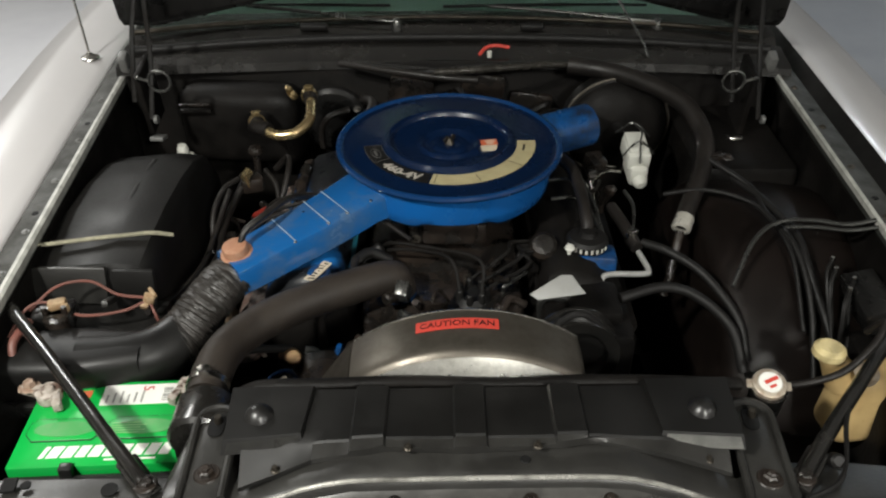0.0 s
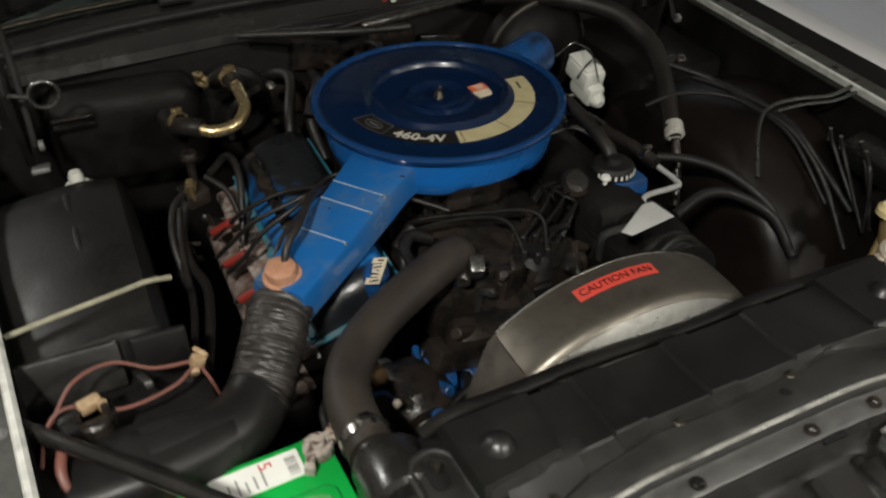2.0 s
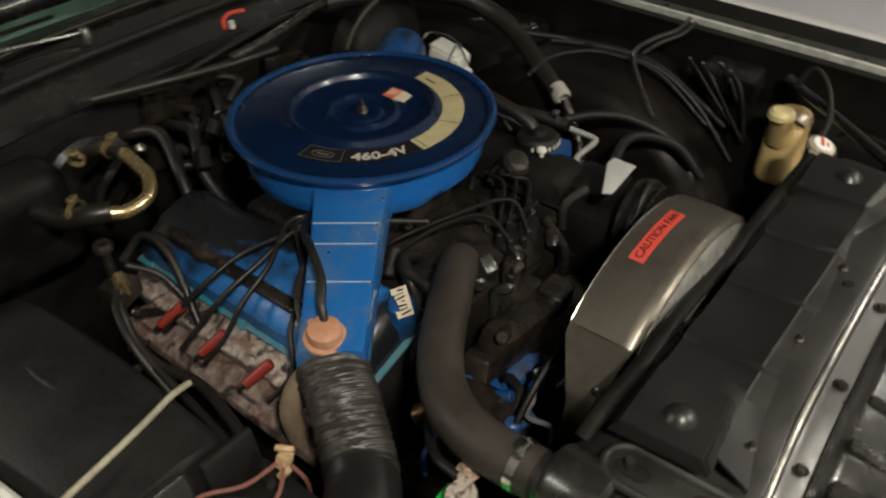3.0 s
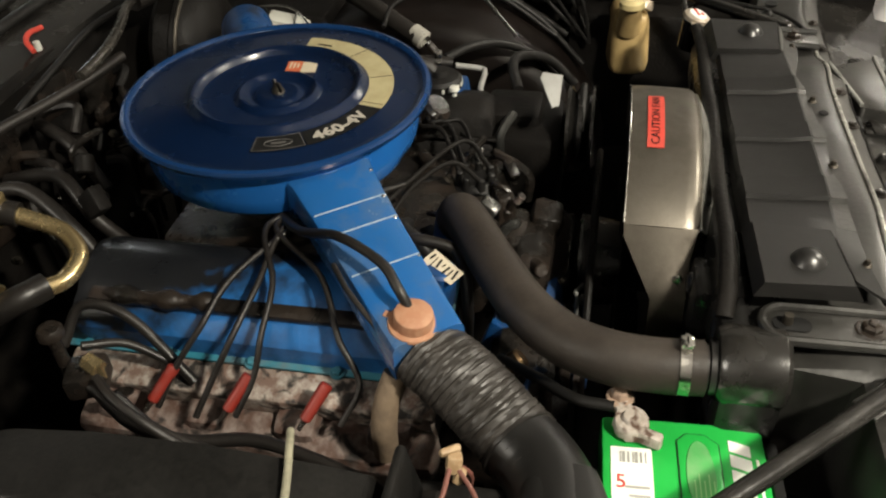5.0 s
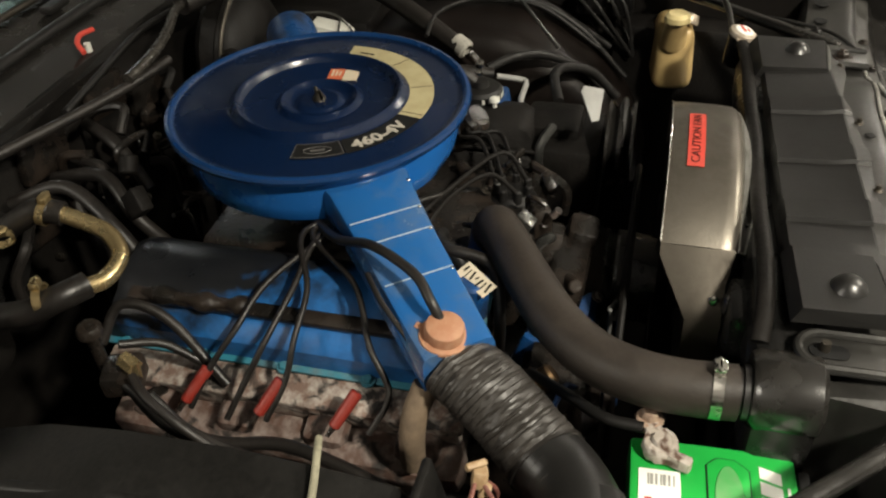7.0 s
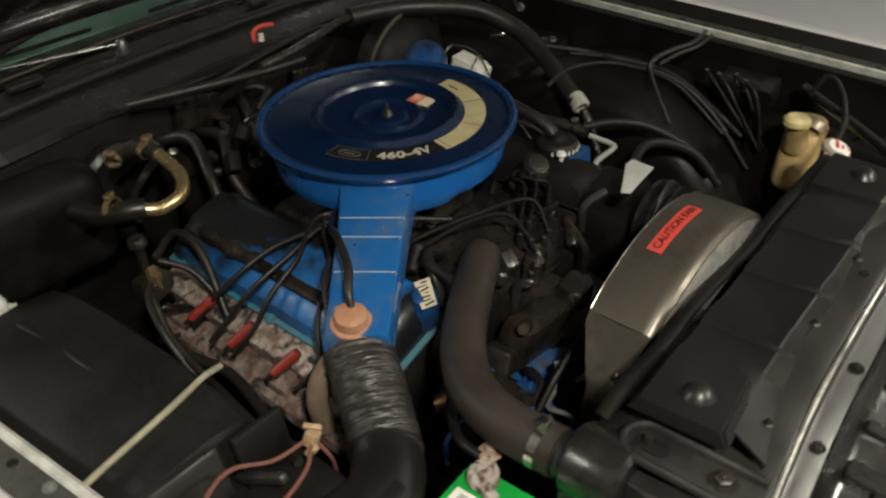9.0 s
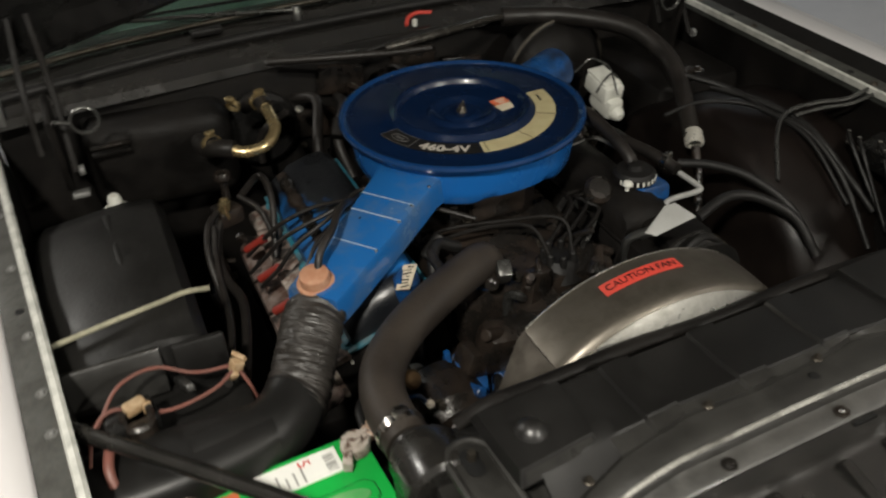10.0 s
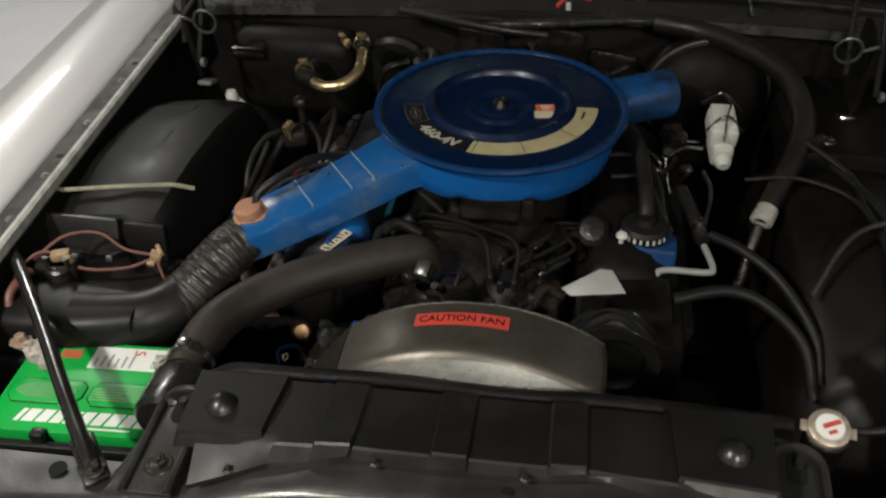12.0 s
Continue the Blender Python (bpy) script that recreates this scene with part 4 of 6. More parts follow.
def top_cover():
    """The moulded plastic panel over the radiator, with ribs, end pads and clips."""
    ob = thing("radiator_top_panel", (0.06, 0.78, 0.90), "black ribbed plastic panel with raised end pads over the radiator", "radiator panel")
    fr = [(-0.262, 0.697, 0.892), (-0.21, 0.712, 0.903), (-0.165, 0.722, 0.918), (-0.10, 0.727, 0.924), (-0.075, 0.734, 0.926), (0.03, 0.730, 0.926), (0.065, 0.733, 0.926), (0.155, 0.740, 0.926), (0.195, 0.748, 0.926), (0.29, 0.730, 0.918), (0.385, 0.716, 0.894)]
    xs = [-0.262 + 0.0155 * i for i in range(42)]
    folds = ((-0.098, 0.019, 0.0052), (0.036, 0.018, 0.0052), (0.168, 0.018, 0.0052))

    def edge(x):
        for (a, p, z), (b, q, w) in zip(fr, fr[1:]):
            if x <= b:
                k = (x - a) / (b - a)
                return p + (q - p) * k, z + (w - z) * k
        return fr[-1][1:]

    def lift(x):
        return sum(h * min(1.0, max(0.0, (w + 0.003 - abs(x - c)) / 0.003)) for c, w, h in folds)
    bm = bmesh.new()
    rows = []
    for x in sorted(set(xs + [c + sgn * (w + d) for c, w, h in folds for sgn in (-1, 1) for d in (0.0, 0.003)])):
        y0, z0 = edge(x)
        yp, yr = 0.748 + 0.015 * x, 0.846 + 0.02 * x
        row = []
        # front flange tipped slightly forward, a small step, then the flat plateau
        for k, (y, dz) in enumerate(((y0, -0.007), (y0, -0.0015), (yp - 0.003, 0.0012), (yp, 0.0035), (yp + 0.03, 0.0032), (yr - 0.004, 0.001), (yr, -0.008))):
            f = min(1.0, (y - y0) / 0.045)
            row.append(bm.verts.new((x, y, z0 + (0.918 - z0) * f + dz + (lift(x) if 0 < k < 6 else 0))))
        rows.append(row)
    lip = bmesh.new()
    for a, b in zip(rows, rows[1:]):
        bare = 2 if a[0].co.x > -0.17 else 0
        for i in range(bare):
            lip.faces.new([lip.verts.new(v.co) for v in (a[i], a[i + 1], b[i + 1], b[i])])
        for i in range(bare, len(a) - 1):
            bm.faces.new((a[i], a[i + 1], b[i + 1], b[i]))
    bmesh.ops.delete(bm, geom=[v for v in bm.verts if not v.link_faces], context="VERTS")
    bmesh.ops.remove_doubles(lip, verts=lip.verts[:], dist=0.00001)
    for b in (bm, lip):
        bmesh.ops.solidify(b, geom=b.faces[:], thickness=0.003)
    part("panel", bm, COVER, ob)
    part("front_lip", lip, HEADER_DARK, ob, "scuffed front lip")
    for c, w, h in folds:
        x = c - w - 0.0015
        # thin grey tube paints the highlight along the rib's lit side
        part("ridge_highlight", tube([(x, 0.752, 0.9235), (x, 0.80, 0.9228), (x, 0.838, 0.9212)], 0.0016, 6, steps=2), SHEEN_DIM, ob, "rib edge with painted grey highlight")
    # pale tube paints the highlight on the panel's front edge
    part("edge_highlight", tube([(x, edge(x)[0] - 0.0005, edge(x)[1] + lift(x) - 0.0010) for x in sorted(xs + [c + sgn * (w + d) for c, w, h in folds for sgn in (-1, 1) for d in (0.0, 0.003)])], 0.0009, 6, steps=1), BRACKET, ob, "front edge with painted pale highlight")
    for x0, x1, y0, y1, slope in ((-0.285, -0.186, 0.741, 0.840, 1), (0.288, 0.392, 0.757, 0.858, -1)):
        z = 0.930
        pts = [(x0, y0), (x1, y0 + (0.012 if slope > 0 else -0.006)), (x1 + 0.006, y1), (x0 - 0.006, y1 - 0.004)]
        bm = bmesh.new()
        top = [bm.verts.new((x, y, z)) for x, y in pts]
        low = [bm.verts.new((x + 0.004 * (1 if x > (x0 + x1) / 2 else -1), y + (0.010 if y > 0.8 else -0.011), 0.912)) for x, y in pts]
        bm.faces.new(top)
        for i in range(4):
            bm.faces.new((top[i], low[i], low[(i + 1) % 4], top[(i + 1) % 4]))
        bm.faces.new(low[::-1])
        bevel(bm, 0.004)
        pad = part("pad", bm, COVER, ob, "raised end pad")
        fy = y0 + (0.012 if slope > 0 else -0.006)
        front = bmesh.new()
        f = front.faces.new([front.verts.new(v) for v in ((x0 + 0.006, y0 - 0.0030, 0.9275), (x1 - 0.004, fy - 0.0030, 0.9275), (x1 + 0.001, fy - 0.0118, 0.9135), (x0 + 0.001, y0 - 0.0118, 0.9135))])
        bmesh.ops.solidify(front, geom=[f], thickness=0.0012)
        # grey plate paints the lamp's reflection on the pad's front
        part("front_sheen", front, SHEEN_DIM if slope > 0 else SHEEN_GREY, pad, "front face with its sheen painted grey")
        cx, cy = ((-0.246, 0.785) if slope > 0 else (0.350, 0.797))
        part("dimple", lathe([(0, 0.0145), (0.006, 0.0138), (0.012, 0.0105), (0.017, 0.005), (0.020, 0), (0, 0)], (cx, cy, z - 0.0005), 28), BLACK, pad)
    for x, y, z in ((-0.045, 0.728, 0.929), (0.122, 0.731, 0.930), (-0.215, 0.712, 0.905), (0.345, 0.728, 0.906)):
        clip = part("clip", lathe([(0, 0.008), (0.003, 0.0075), (0.004, 0.004), (0.004, 0.002), (0.006, 0.001), (0.0065, 0), (0, 0)], (x, y, z), 16), STEEL_DULL, ob, "push-in plastic clip")
    part("vent_hole", lathe([(0, 0.001), (0.006, 0.001), (0.007, 0), (0, 0)], (0.105, 0.716, 0.9215), 14), INK, ob)


top_cover()


def mounting_arms():
    """Pressed arms that hold the radiator's ends, each with a slot and a bolt."""
    for x, y0, y1, w, turn in ((-0.308, 0.680, 0.838, 0.060, 2), (0.418, 0.672, 0.850, 0.064, -4)):
        ob = thing("mounting_arm", (x, y0, 0.875), "pressed black steel arm with slot and bolt, holding the radiator", "mounting arm", "mounting arms")
        m = pose(x, y0, 0.884, 1, 0, turn)
        L, h = y1 - y0, w / 2
        n = 10
        end = [(h * math.cos(a), L - h + h * math.sin(a)) for a in [math.pi * k / n for k in range(n + 1)]]
        part("plate", prism([(-h, 0)] + [(h, 0)] + end, 0.004, m, 0.001), HEADER_DARK, ob)
        rail = [(-h + 0.003, 0.0, 0.005), (-h + 0.003, L * 0.5, 0.006)] + [(-(h - 0.003) * math.cos(a), L - h + (h - 0.003) * math.sin(a), 0.006) for a in [math.pi * k / 8 for k in range(9)]] + [(h - 0.003, L * 0.5, 0.006), (h - 0.003, 0.0, 0.005)]
        bm = tube(rail, 0.0055, 8, steps=3)
        bm.transform(m)
        part("rim", bm, HEADER_DARK, ob)
        slot = [(0.011 * math.cos(a), (L - 0.030 if a < math.pi else L - 0.050) + 0.011 * math.sin(a)) for a in [2 * math.pi * k / 20 for k in range(20)]]
        part("slot", prism(slot, 0.0012, m @ pose(0, 0.005, 0.0045)), INK, ob)
        part("stud", lathe([(0, 0.012), (0.005, 0.012), (0.006, 0.004), (0.006, 0), (0, 0)], m @ pose(0.002, L - 0.030, 0.005), 12), STEEL_DULL, ob)
        part("bolt", merge(hexbolt(m @ Vector((0.002, 0.040, 0.004)), 0.011, 0.010), hexbolt(m @ Vector((0.002, 0.040, 0.012)), 0.006, 0.006, washer=False)), GREASE, ob)


mounting_arms()


def fan_guard():
    ob = thing("fan_guard", (0.045, 0.95, 0.62), "bare steel fan guard with a red warning sticker", "fan guard")
    cx, cz, R = 0.041, 0.660, 0.286
    prof = [(0.988, R - 0.005), (0.987, R), (0.973, R + 0.001), (0.945, R + 0.001), (0.912, R), (0.901, R - 0.001), (0.895, R - 0.004), (0.8905, R - 0.009)]
    face = [(0.8905, R - 0.009), (0.885, R - 0.018), (0.876, R - 0.036), (0.867, R - 0.055)]
    first, last = 54.0, 129.5

    def at(a, y, r):
        return Vector((cx + r * math.cos(radians(a)), y, cz + r * math.sin(radians(a))))
    # a short upright end, the round drum and its sloping front face
    N = 44
    # drum and face are one steel, the face coloured as if lit
    for name, sec, mat, says in (("arch", prof, STEEL, ""), ("front_face", face, STEEL_LIT, "bare steel front face, coloured brighter as if lit")):
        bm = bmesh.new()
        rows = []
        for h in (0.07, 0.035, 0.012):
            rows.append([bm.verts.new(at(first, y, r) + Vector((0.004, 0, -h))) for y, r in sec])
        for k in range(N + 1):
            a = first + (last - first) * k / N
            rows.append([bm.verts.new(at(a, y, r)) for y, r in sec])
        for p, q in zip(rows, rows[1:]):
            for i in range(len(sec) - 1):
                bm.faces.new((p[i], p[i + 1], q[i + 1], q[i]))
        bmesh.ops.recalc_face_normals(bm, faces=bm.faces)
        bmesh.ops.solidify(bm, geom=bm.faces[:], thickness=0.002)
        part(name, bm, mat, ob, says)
    # a flat plate slants down beside the battery
    part("rear_rim", tube([at(a, 0.9875, R + 0.0002) for a in range(54, 130, 5)], 0.0014, 8, steps=2), BRIGHT_EDGE, ob)
    bm = bmesh.new()
    rows = []
    top = at(last, 0, R + 0.001)
    for k in range(13):
        s = 0.016 * k
        x, z = top.x - min(s, 0.09) * 0.70 - max(0, s - 0.09) * 0.2, top.z - min(s, 0.09) * 0.71 - max(0, s - 0.09) * 0.95
        y1 = 0.987 - 0.040 * max(0.0, min(1.0, (s - 0.015) / 0.08))
        y0 = 0.893 + 0.010 * min(1.0, s / 0.05)
        rows.append([bm.verts.new((x - 0.002 * math.sin(math.pi * f), y0 + (y1 - y0) * f, z)) for f in (0, 0.25, 0.5, 0.75, 1)])
    for p, q in zip(rows, rows[1:]):
        for i in range(4):
            bm.faces.new((p[i], p[i + 1], q[i + 1], q[i]))
    bmesh.ops.recalc_face_normals(bm, faces=bm.faces)
    bmesh.ops.solidify(bm, geom=bm.faces[:], thickness=0.002)
    # darker steel stands in for the dim surroundings this plate reflects
    part("side_plate", bm, STEEL_DULL, ob, "dull folded steel side plate with painted-in dark reflection")
    part("overflow_stub", merge(rod((-0.200, 0.905, 0.842), (-0.200, 0.885, 0.842), 0.014, seg=16, edge=0.003), block(-0.245, -0.165, 0.872, 0.900, 0.74, 0.862, 0.010)), BLACK, ob, "black moulded block")
    part("rivet", lathe([(0, 0.004), (0.005, 0.003), (0.007, 0), (0, 0)], aim((-0.190, 0.915, 0.835), (-0.29, 0.915, 0.86)), 12), CHROME, ob)

    def wrap(x, y, z):
        a = math.pi / 2 - (x - 0.020) / R
        r = R + 0.0022 + z
        return (cx + r * math.cos(a), 0.953 + y, cz + r * math.sin(a))
    bm = strip(0.124, 0.0225)
    st = part("warning_sticker", remap(bm, lambda x, y, z: wrap(x + 0.0, y, z)), RED, ob, "red sticker printed CAUTION FAN")
    txt = letters("CAUTION FAN", 0.0165, 0.0003)
    bmesh.ops.subdivide_edges(txt, edges=[e for e in txt.edges if e.calc_length() > 0.008], cuts=1)
    part("lettering", remap(txt, lambda x, y, z: wrap(x * 1.02, y, z + 0.0013)), INK, st)


fan_guard()

# ---- air cleaner ----
ACX, ACY, ACZ = 0.013, 1.503, 0.967


def air_cleaner():
    ob = thing("air_cleaner", (ACX, ACY, 0.89), "round blue enamelled air cleaner with darkened blue lid", "air cleaner")
    at = Matrix.Translation((ACX, ACY, ACZ))
    body = lathe([(0.10, -0.098), (0.17, -0.096), (0.196, -0.090), (0.203, -0.082), (0.207, -0.06), (0.211, -0.018), (0.222, -0.015), (0.222, -0.012), (0.215, -0.012)], at, 96)
    for v in body.verts:
        d = v.co - Vector((ACX, ACY, ACZ))
        if d.z < -0.05 and d.length > 0.15:
            a = math.degrees(math.atan2(d.y, d.x)) % 360
            for c, w, h in ((262, 14, 0.014), (274, 14, 0.014), (286, 14, 0.014), (120, 14, 0.02), (60, 12, 0.02)):
                k = abs((a - c + 180) % 360 - 180) / w
                if k < 1:
                    v.co.z = min(ACZ - 0.074, v.co.z + h * (1 - k * k) ** 2 * (1 if d.z < -0.07 else 0.5)) if d.z < -0.074 else v.co.z
    part("body", body, BLUE, ob, "bright blue body")
    part("lid_rim", lathe([(0.2215, -0.014), (0.2265, -0.012), (0.2285, -0.006), (0.2265, -0.0015), (0.2215, 0.0), (0.2165, -0.002), (0.2145, -0.0045)], at, 128), BLUE_RIM, ob, "glossy rolled rim, its highlight painted mid-blue")
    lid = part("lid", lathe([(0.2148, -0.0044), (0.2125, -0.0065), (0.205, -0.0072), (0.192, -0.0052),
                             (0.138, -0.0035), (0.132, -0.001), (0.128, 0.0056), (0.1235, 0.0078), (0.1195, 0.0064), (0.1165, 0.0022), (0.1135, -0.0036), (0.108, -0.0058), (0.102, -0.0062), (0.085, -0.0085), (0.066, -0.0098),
                             (0.0615, -0.006), (0.057, -0.0035), (0.0525, -0.006), (0.047, -0.0105), (0.038, -0.0115), (0.033, -0.008), (0.028, -0.0065), (0.022, -0.0075), (0, -0.0075)], at, 128), BLUE_LID, ob, "blue pressed lid with ring grooves, darkened as if reflecting the bonnet")
    nut = lathe([(0, 0.012), (0.005, 0.012), (0.008, 0.006), (0.011, 0.0), (0, 0)], at @ pose(0, 0, -0.008), 14)
    for s in (-1, 1):
        merge(nut, box((0.013, 0.003, 0.011), at @ pose(s * 0.010 * 0.7, s * 0.010 * 0.7, 0.003, 0, s * 28, 45), 0.0014))
    merge(nut, rod((ACX, ACY, ACZ - 0.004), (ACX, ACY, ACZ + 0.006), 0.003, seg=10))
    part("wing_nut", nut, STEEL_DULL, lid, "zinc wing nut on its stud")

    def arc(bm, mid, radius, z):
        """Bends a flat piece round the lid, its foot outwards."""
        return remap(bm, lambda x, y, w: (ACX + (radius - y) * math.cos(radians(mid) + x / radius), ACY + (radius - y) * math.sin(radians(mid) + x / radius), ACZ + z + w))
    r = 0.1545
    part("gold_band", arc(strip(radians(104) * r, 0.037, 40, 0.0008), -51, r, -0.0036), GOLD_LABEL, lid, "yellowed foil band")
    for a in (-100, -70, -36):
        part("band_line", arc(strip(0.0012, 0.034, 1, 0.0003), a, r, -0.0026), INK, lid)
    for a, w in ((-10, 0.010), (-14, 0.008), (-7, 0.006)):
        part("band_print", arc(strip(w, 0.004, 2, 0.0003), a, r - 0.004, -0.0026), INK, lid)
    part("name_plate", arc(strip(radians(43) * r, 0.037, 18, 0.0008), -125.5, r, -0.0036), INK, lid, "black plate with pale lettering")
    txt = letters("460-4V", 0.033, 0.0003, 0.0011)
    part("lettering", arc(remap(txt, lambda x, y, z: (x * 0.92, y * 0.86, z)), -126.5, r + 0.003, -0.0024), FADED, lid)
    part("badge_plate", arc(strip(radians(25) * r, 0.037, 10, 0.0008), -160, r, -0.0036), INK, lid, "black badge plate with a pale oval outline")
    for w, y in ((radians(24) * r, 0.0170), (radians(24) * r, -0.0170)):
        part("badge_border", arc(remap(strip(w, 0.0012, 10, 0.0003), lambda x, yy, z, y=y: (x, yy + y, z)), -160, r, -0.0026), FADED_DARK, lid)
    for x in (-1, 1):
        part("badge_border", arc(remap(strip(0.0012, 0.034, 1, 0.0003), lambda xx, yy, z, x=x: (xx + x * radians(12) * r, yy, z)), -160, r, -0.0026), FADED_DARK, lid)
    ring = tube([(0.019 * math.cos(a), 0.0085 * math.sin(a), 0) for a in [k * 2 * math.pi / 24 for k in range(25)]], 0.0007, 6, steps=1)
    part("badge_oval", arc(ring, -160, r, -0.0026), FADED_DARK, lid)
    part("badge_bar", arc(strip(0.020, 0.005, 4, 0.0003), -160, r, -0.0026), FADED_DARK, lid)
    for dy, m in ((0.012, ORANGE), (-0.0125, CREAM)):
        part("service_label", box((0.034, 0.0235, 0.0008), at @ pose(0.080, -0.010 + dy, -0.0072, 0, 0, 8), 0), m, lid, "orange and cream service label")
    for k in range(3):
        part("label_print", box((0.022 - 0.004 * k, 0.003, 0.0004), at @ pose(0.082, 0.008 - 0.006 * k, -0.0064, 0, 0, 8), 0), CREAM, lid)

    # long snorkel towards the battery: a tapering closed duct
    d = Vector((-0.79, -0.613, 0)).normalized()
    p = Vector((0.613, -0.79, 0)).normalized()
    bm = bmesh.new()
    rows = []
    for dist, half, top, bot in ((0.17, 0.066, 0.941, 0.880), (0.215, 0.058, 0.937, 0.876), (0.27, 0.054, 0.925, 0.862), (0.33, 0.051, 0.914, 0.850), (0.45, 0.047, 0.894, 0.832), (0.500, 0.045, 0.887, 0.826)):
        c = Vector((ACX, ACY, 0)) + d * dist
        e = 0.010
        sec = [(-half, bot + e), (-half, top - e), (-half + e * 0.3, top - e * 0.3), (-half + e, top), (half - e, top), (half - e * 0.3, top - e * 0.3), (half, top - e), (half, bot + e), (half - e, bot), (-half + e, bot)]
        rows.append([bm.verts.new((c.x + p.x * u, c.y + p.y * u, z)) for u, z in sec])
    for a, b in zip(rows, rows[1:]):
        for i in range(len(a)):
            j = (i + 1) % len(a)
            bm.faces.new((a[i], a[j], b[j], b[i]))
    bm.faces.new(rows[0][::-1])
    bm.faces.new(rows[-1])
    sn = part("snorkel", bm, BLUE_CHALKY, ob, "long tapering blue intake snorkel")
    for dist, half, top in ((0.275, 0.049, 0.9242), (0.315, 0.047, 0.9168), (0.385, 0.044, 0.9050)):
        c = Vector((ACX, ACY, top)) + d * dist
        part("seam", tube([c - p * half, c + p * half], 0.0012, 6, steps=1), SCRATCH, sn)
    for dist, u in ((0.275, 0.046), (0.315, 0.044), (0.385, 0.042), (0.225, 0.050), (0.33, -0.02), (0.36, 0.0)):
        c = Vector((ACX, ACY, 0.9358 - 0.19 * (dist - 0.215))) + d * dist + p * u
        part("weld_spot", lathe([(0, 0.0022), (0.003, 0.0012), (0.0042, 0), (0, 0)], c - Vector((0, 0, 0.0015)), 10), CHROME, sn)
    c = Vector((-0.369, 1.217, 0.8895))
    m = Matrix.Translation(c) @ pose(0, 0, 0, 8, -6, 0) @ Matrix.Scale(0.80, 4)
    cap = part("vacuum_cap", lathe([(0, 0.024), (0.024, 0.024), (0.0275, 0.022), (0.0288, 0.018), (0.0288, 0.003), (0.036, 0.002), (0.037, -0.002), (0, -0.002)], m, 36), CAP_TAN, sn, "tan corroded vacuum motor cap")
    for a in (80,):
        part("cap_tab", box((0.016, 0.011, 0.002), m @ pose(0.037 * math.cos(radians(a)), 0.037 * math.sin(radians(a)), 0.0, 0, 0, a), 0.0008), CAP_TAN, cap)
    # short snorkel to the rear, on the brake servo's side
    e = Vector((0.86, 0.50, -0.02)).normalized()
    s0 = Vector((ACX, ACY, 0.914)) + Vector((0.86, 0.50, 0)) * 0.216
    # darker blue here takes the place of the bonnet's shade
    st = part("rear_snorkel", lathe([(0, -0.01), (0.043, -0.01), (0.045, 0.0), (0.046, 0.05), (0.0465, 0.140), (0.044, 0.142), (0.042, 0.12), (0, 0.05)], aim(s0, s0 + e), 40), BLUE_WORN_SHADE, ob, "short round blue snorkel, coloured darker as if in shade")
    part("bolt", lathe([(0, 0.005), (0.005, 0.004), (0.006, 0), (0, 0)], aim((-0.132, 1.338, 0.925), (-0.2, 1.25, 0.925)), 8), CHROME, ob)
    return d, p


SN_D, SN_P = air_cleaner()


def hot_air_hose():
    """Crinkled flexible hose from the snorkel to the moulded duct."""
    ob = thing("intake_hose", (-0.44, 1.11, 0.80), "crinkled black foil hose between blue snorkel and black duct", "intake hose")
    pts = [Vector((-0.378, 1.200, 0.853)), Vector((-0.396, 1.170, 0.847)), Vector((-0.415, 1.138, 0.833)), Vector((-0.434, 1.108, 0.815)), Vector((-0.452, 1.082, 0.802)), Vector((-0.474, 1.062, 0.797))]
    rnd = random.Random(4)
    steps = 24
    bumps = [rnd.uniform(-0.02, 0.015) - (0.012 if k % 2 else 0.0) for k in range((len(pts) - 1) * steps + 1)]
    ring = 72
    bm = tube(pts, 0.049, ring, steps, radius=lambda k: (1.0 + bumps[min(len(bumps) - 1, int(round(k * (len(bumps) - 1))))]) * (1.0 - 0.08 * k))
    # flattened like the snorkel's mouth at first, round at the duct
    bm.verts.ensure_lookup_table()
    count = len(bm.verts) // ring
    for j in range(count):
        loop = bm.verts[j * ring:(j + 1) * ring]
        mid = sum((v.co for v in loop), Vector()) / ring
        flat = 1.0 - 0.30 * max(0.0, 1.0 - 1.25 * j / count)
        for v in loop:
            o = v.co - mid
            w = SN_P * o.dot(SN_P)
            v.co = mid + w + (o - w) * flat
    for v in bm.verts:
        along = v.co.dot(Vector((-0.62, -0.72, -0.3)))
        q = Vector((along * 330, v.co.z * 34, (v.co.x - v.co.y) * 34))
        v.co += Vector((-0.5, 0.4, 0.77)) * (noise.noise(q) * 0.0026 + noise.noise(v.co * 240) * 0.0007)
    part("hose", bm, TAPE, ob)
    part("cuff", lathe([(0.0465, 0), (0.0485, 0.001), (0.0485, 0.005), (0.0465, 0.006)], aim(pts[4] + Vector((0.004, 0.006, 0)), pts[5]), 36), RUBBER, ob)


hot_air_hose()


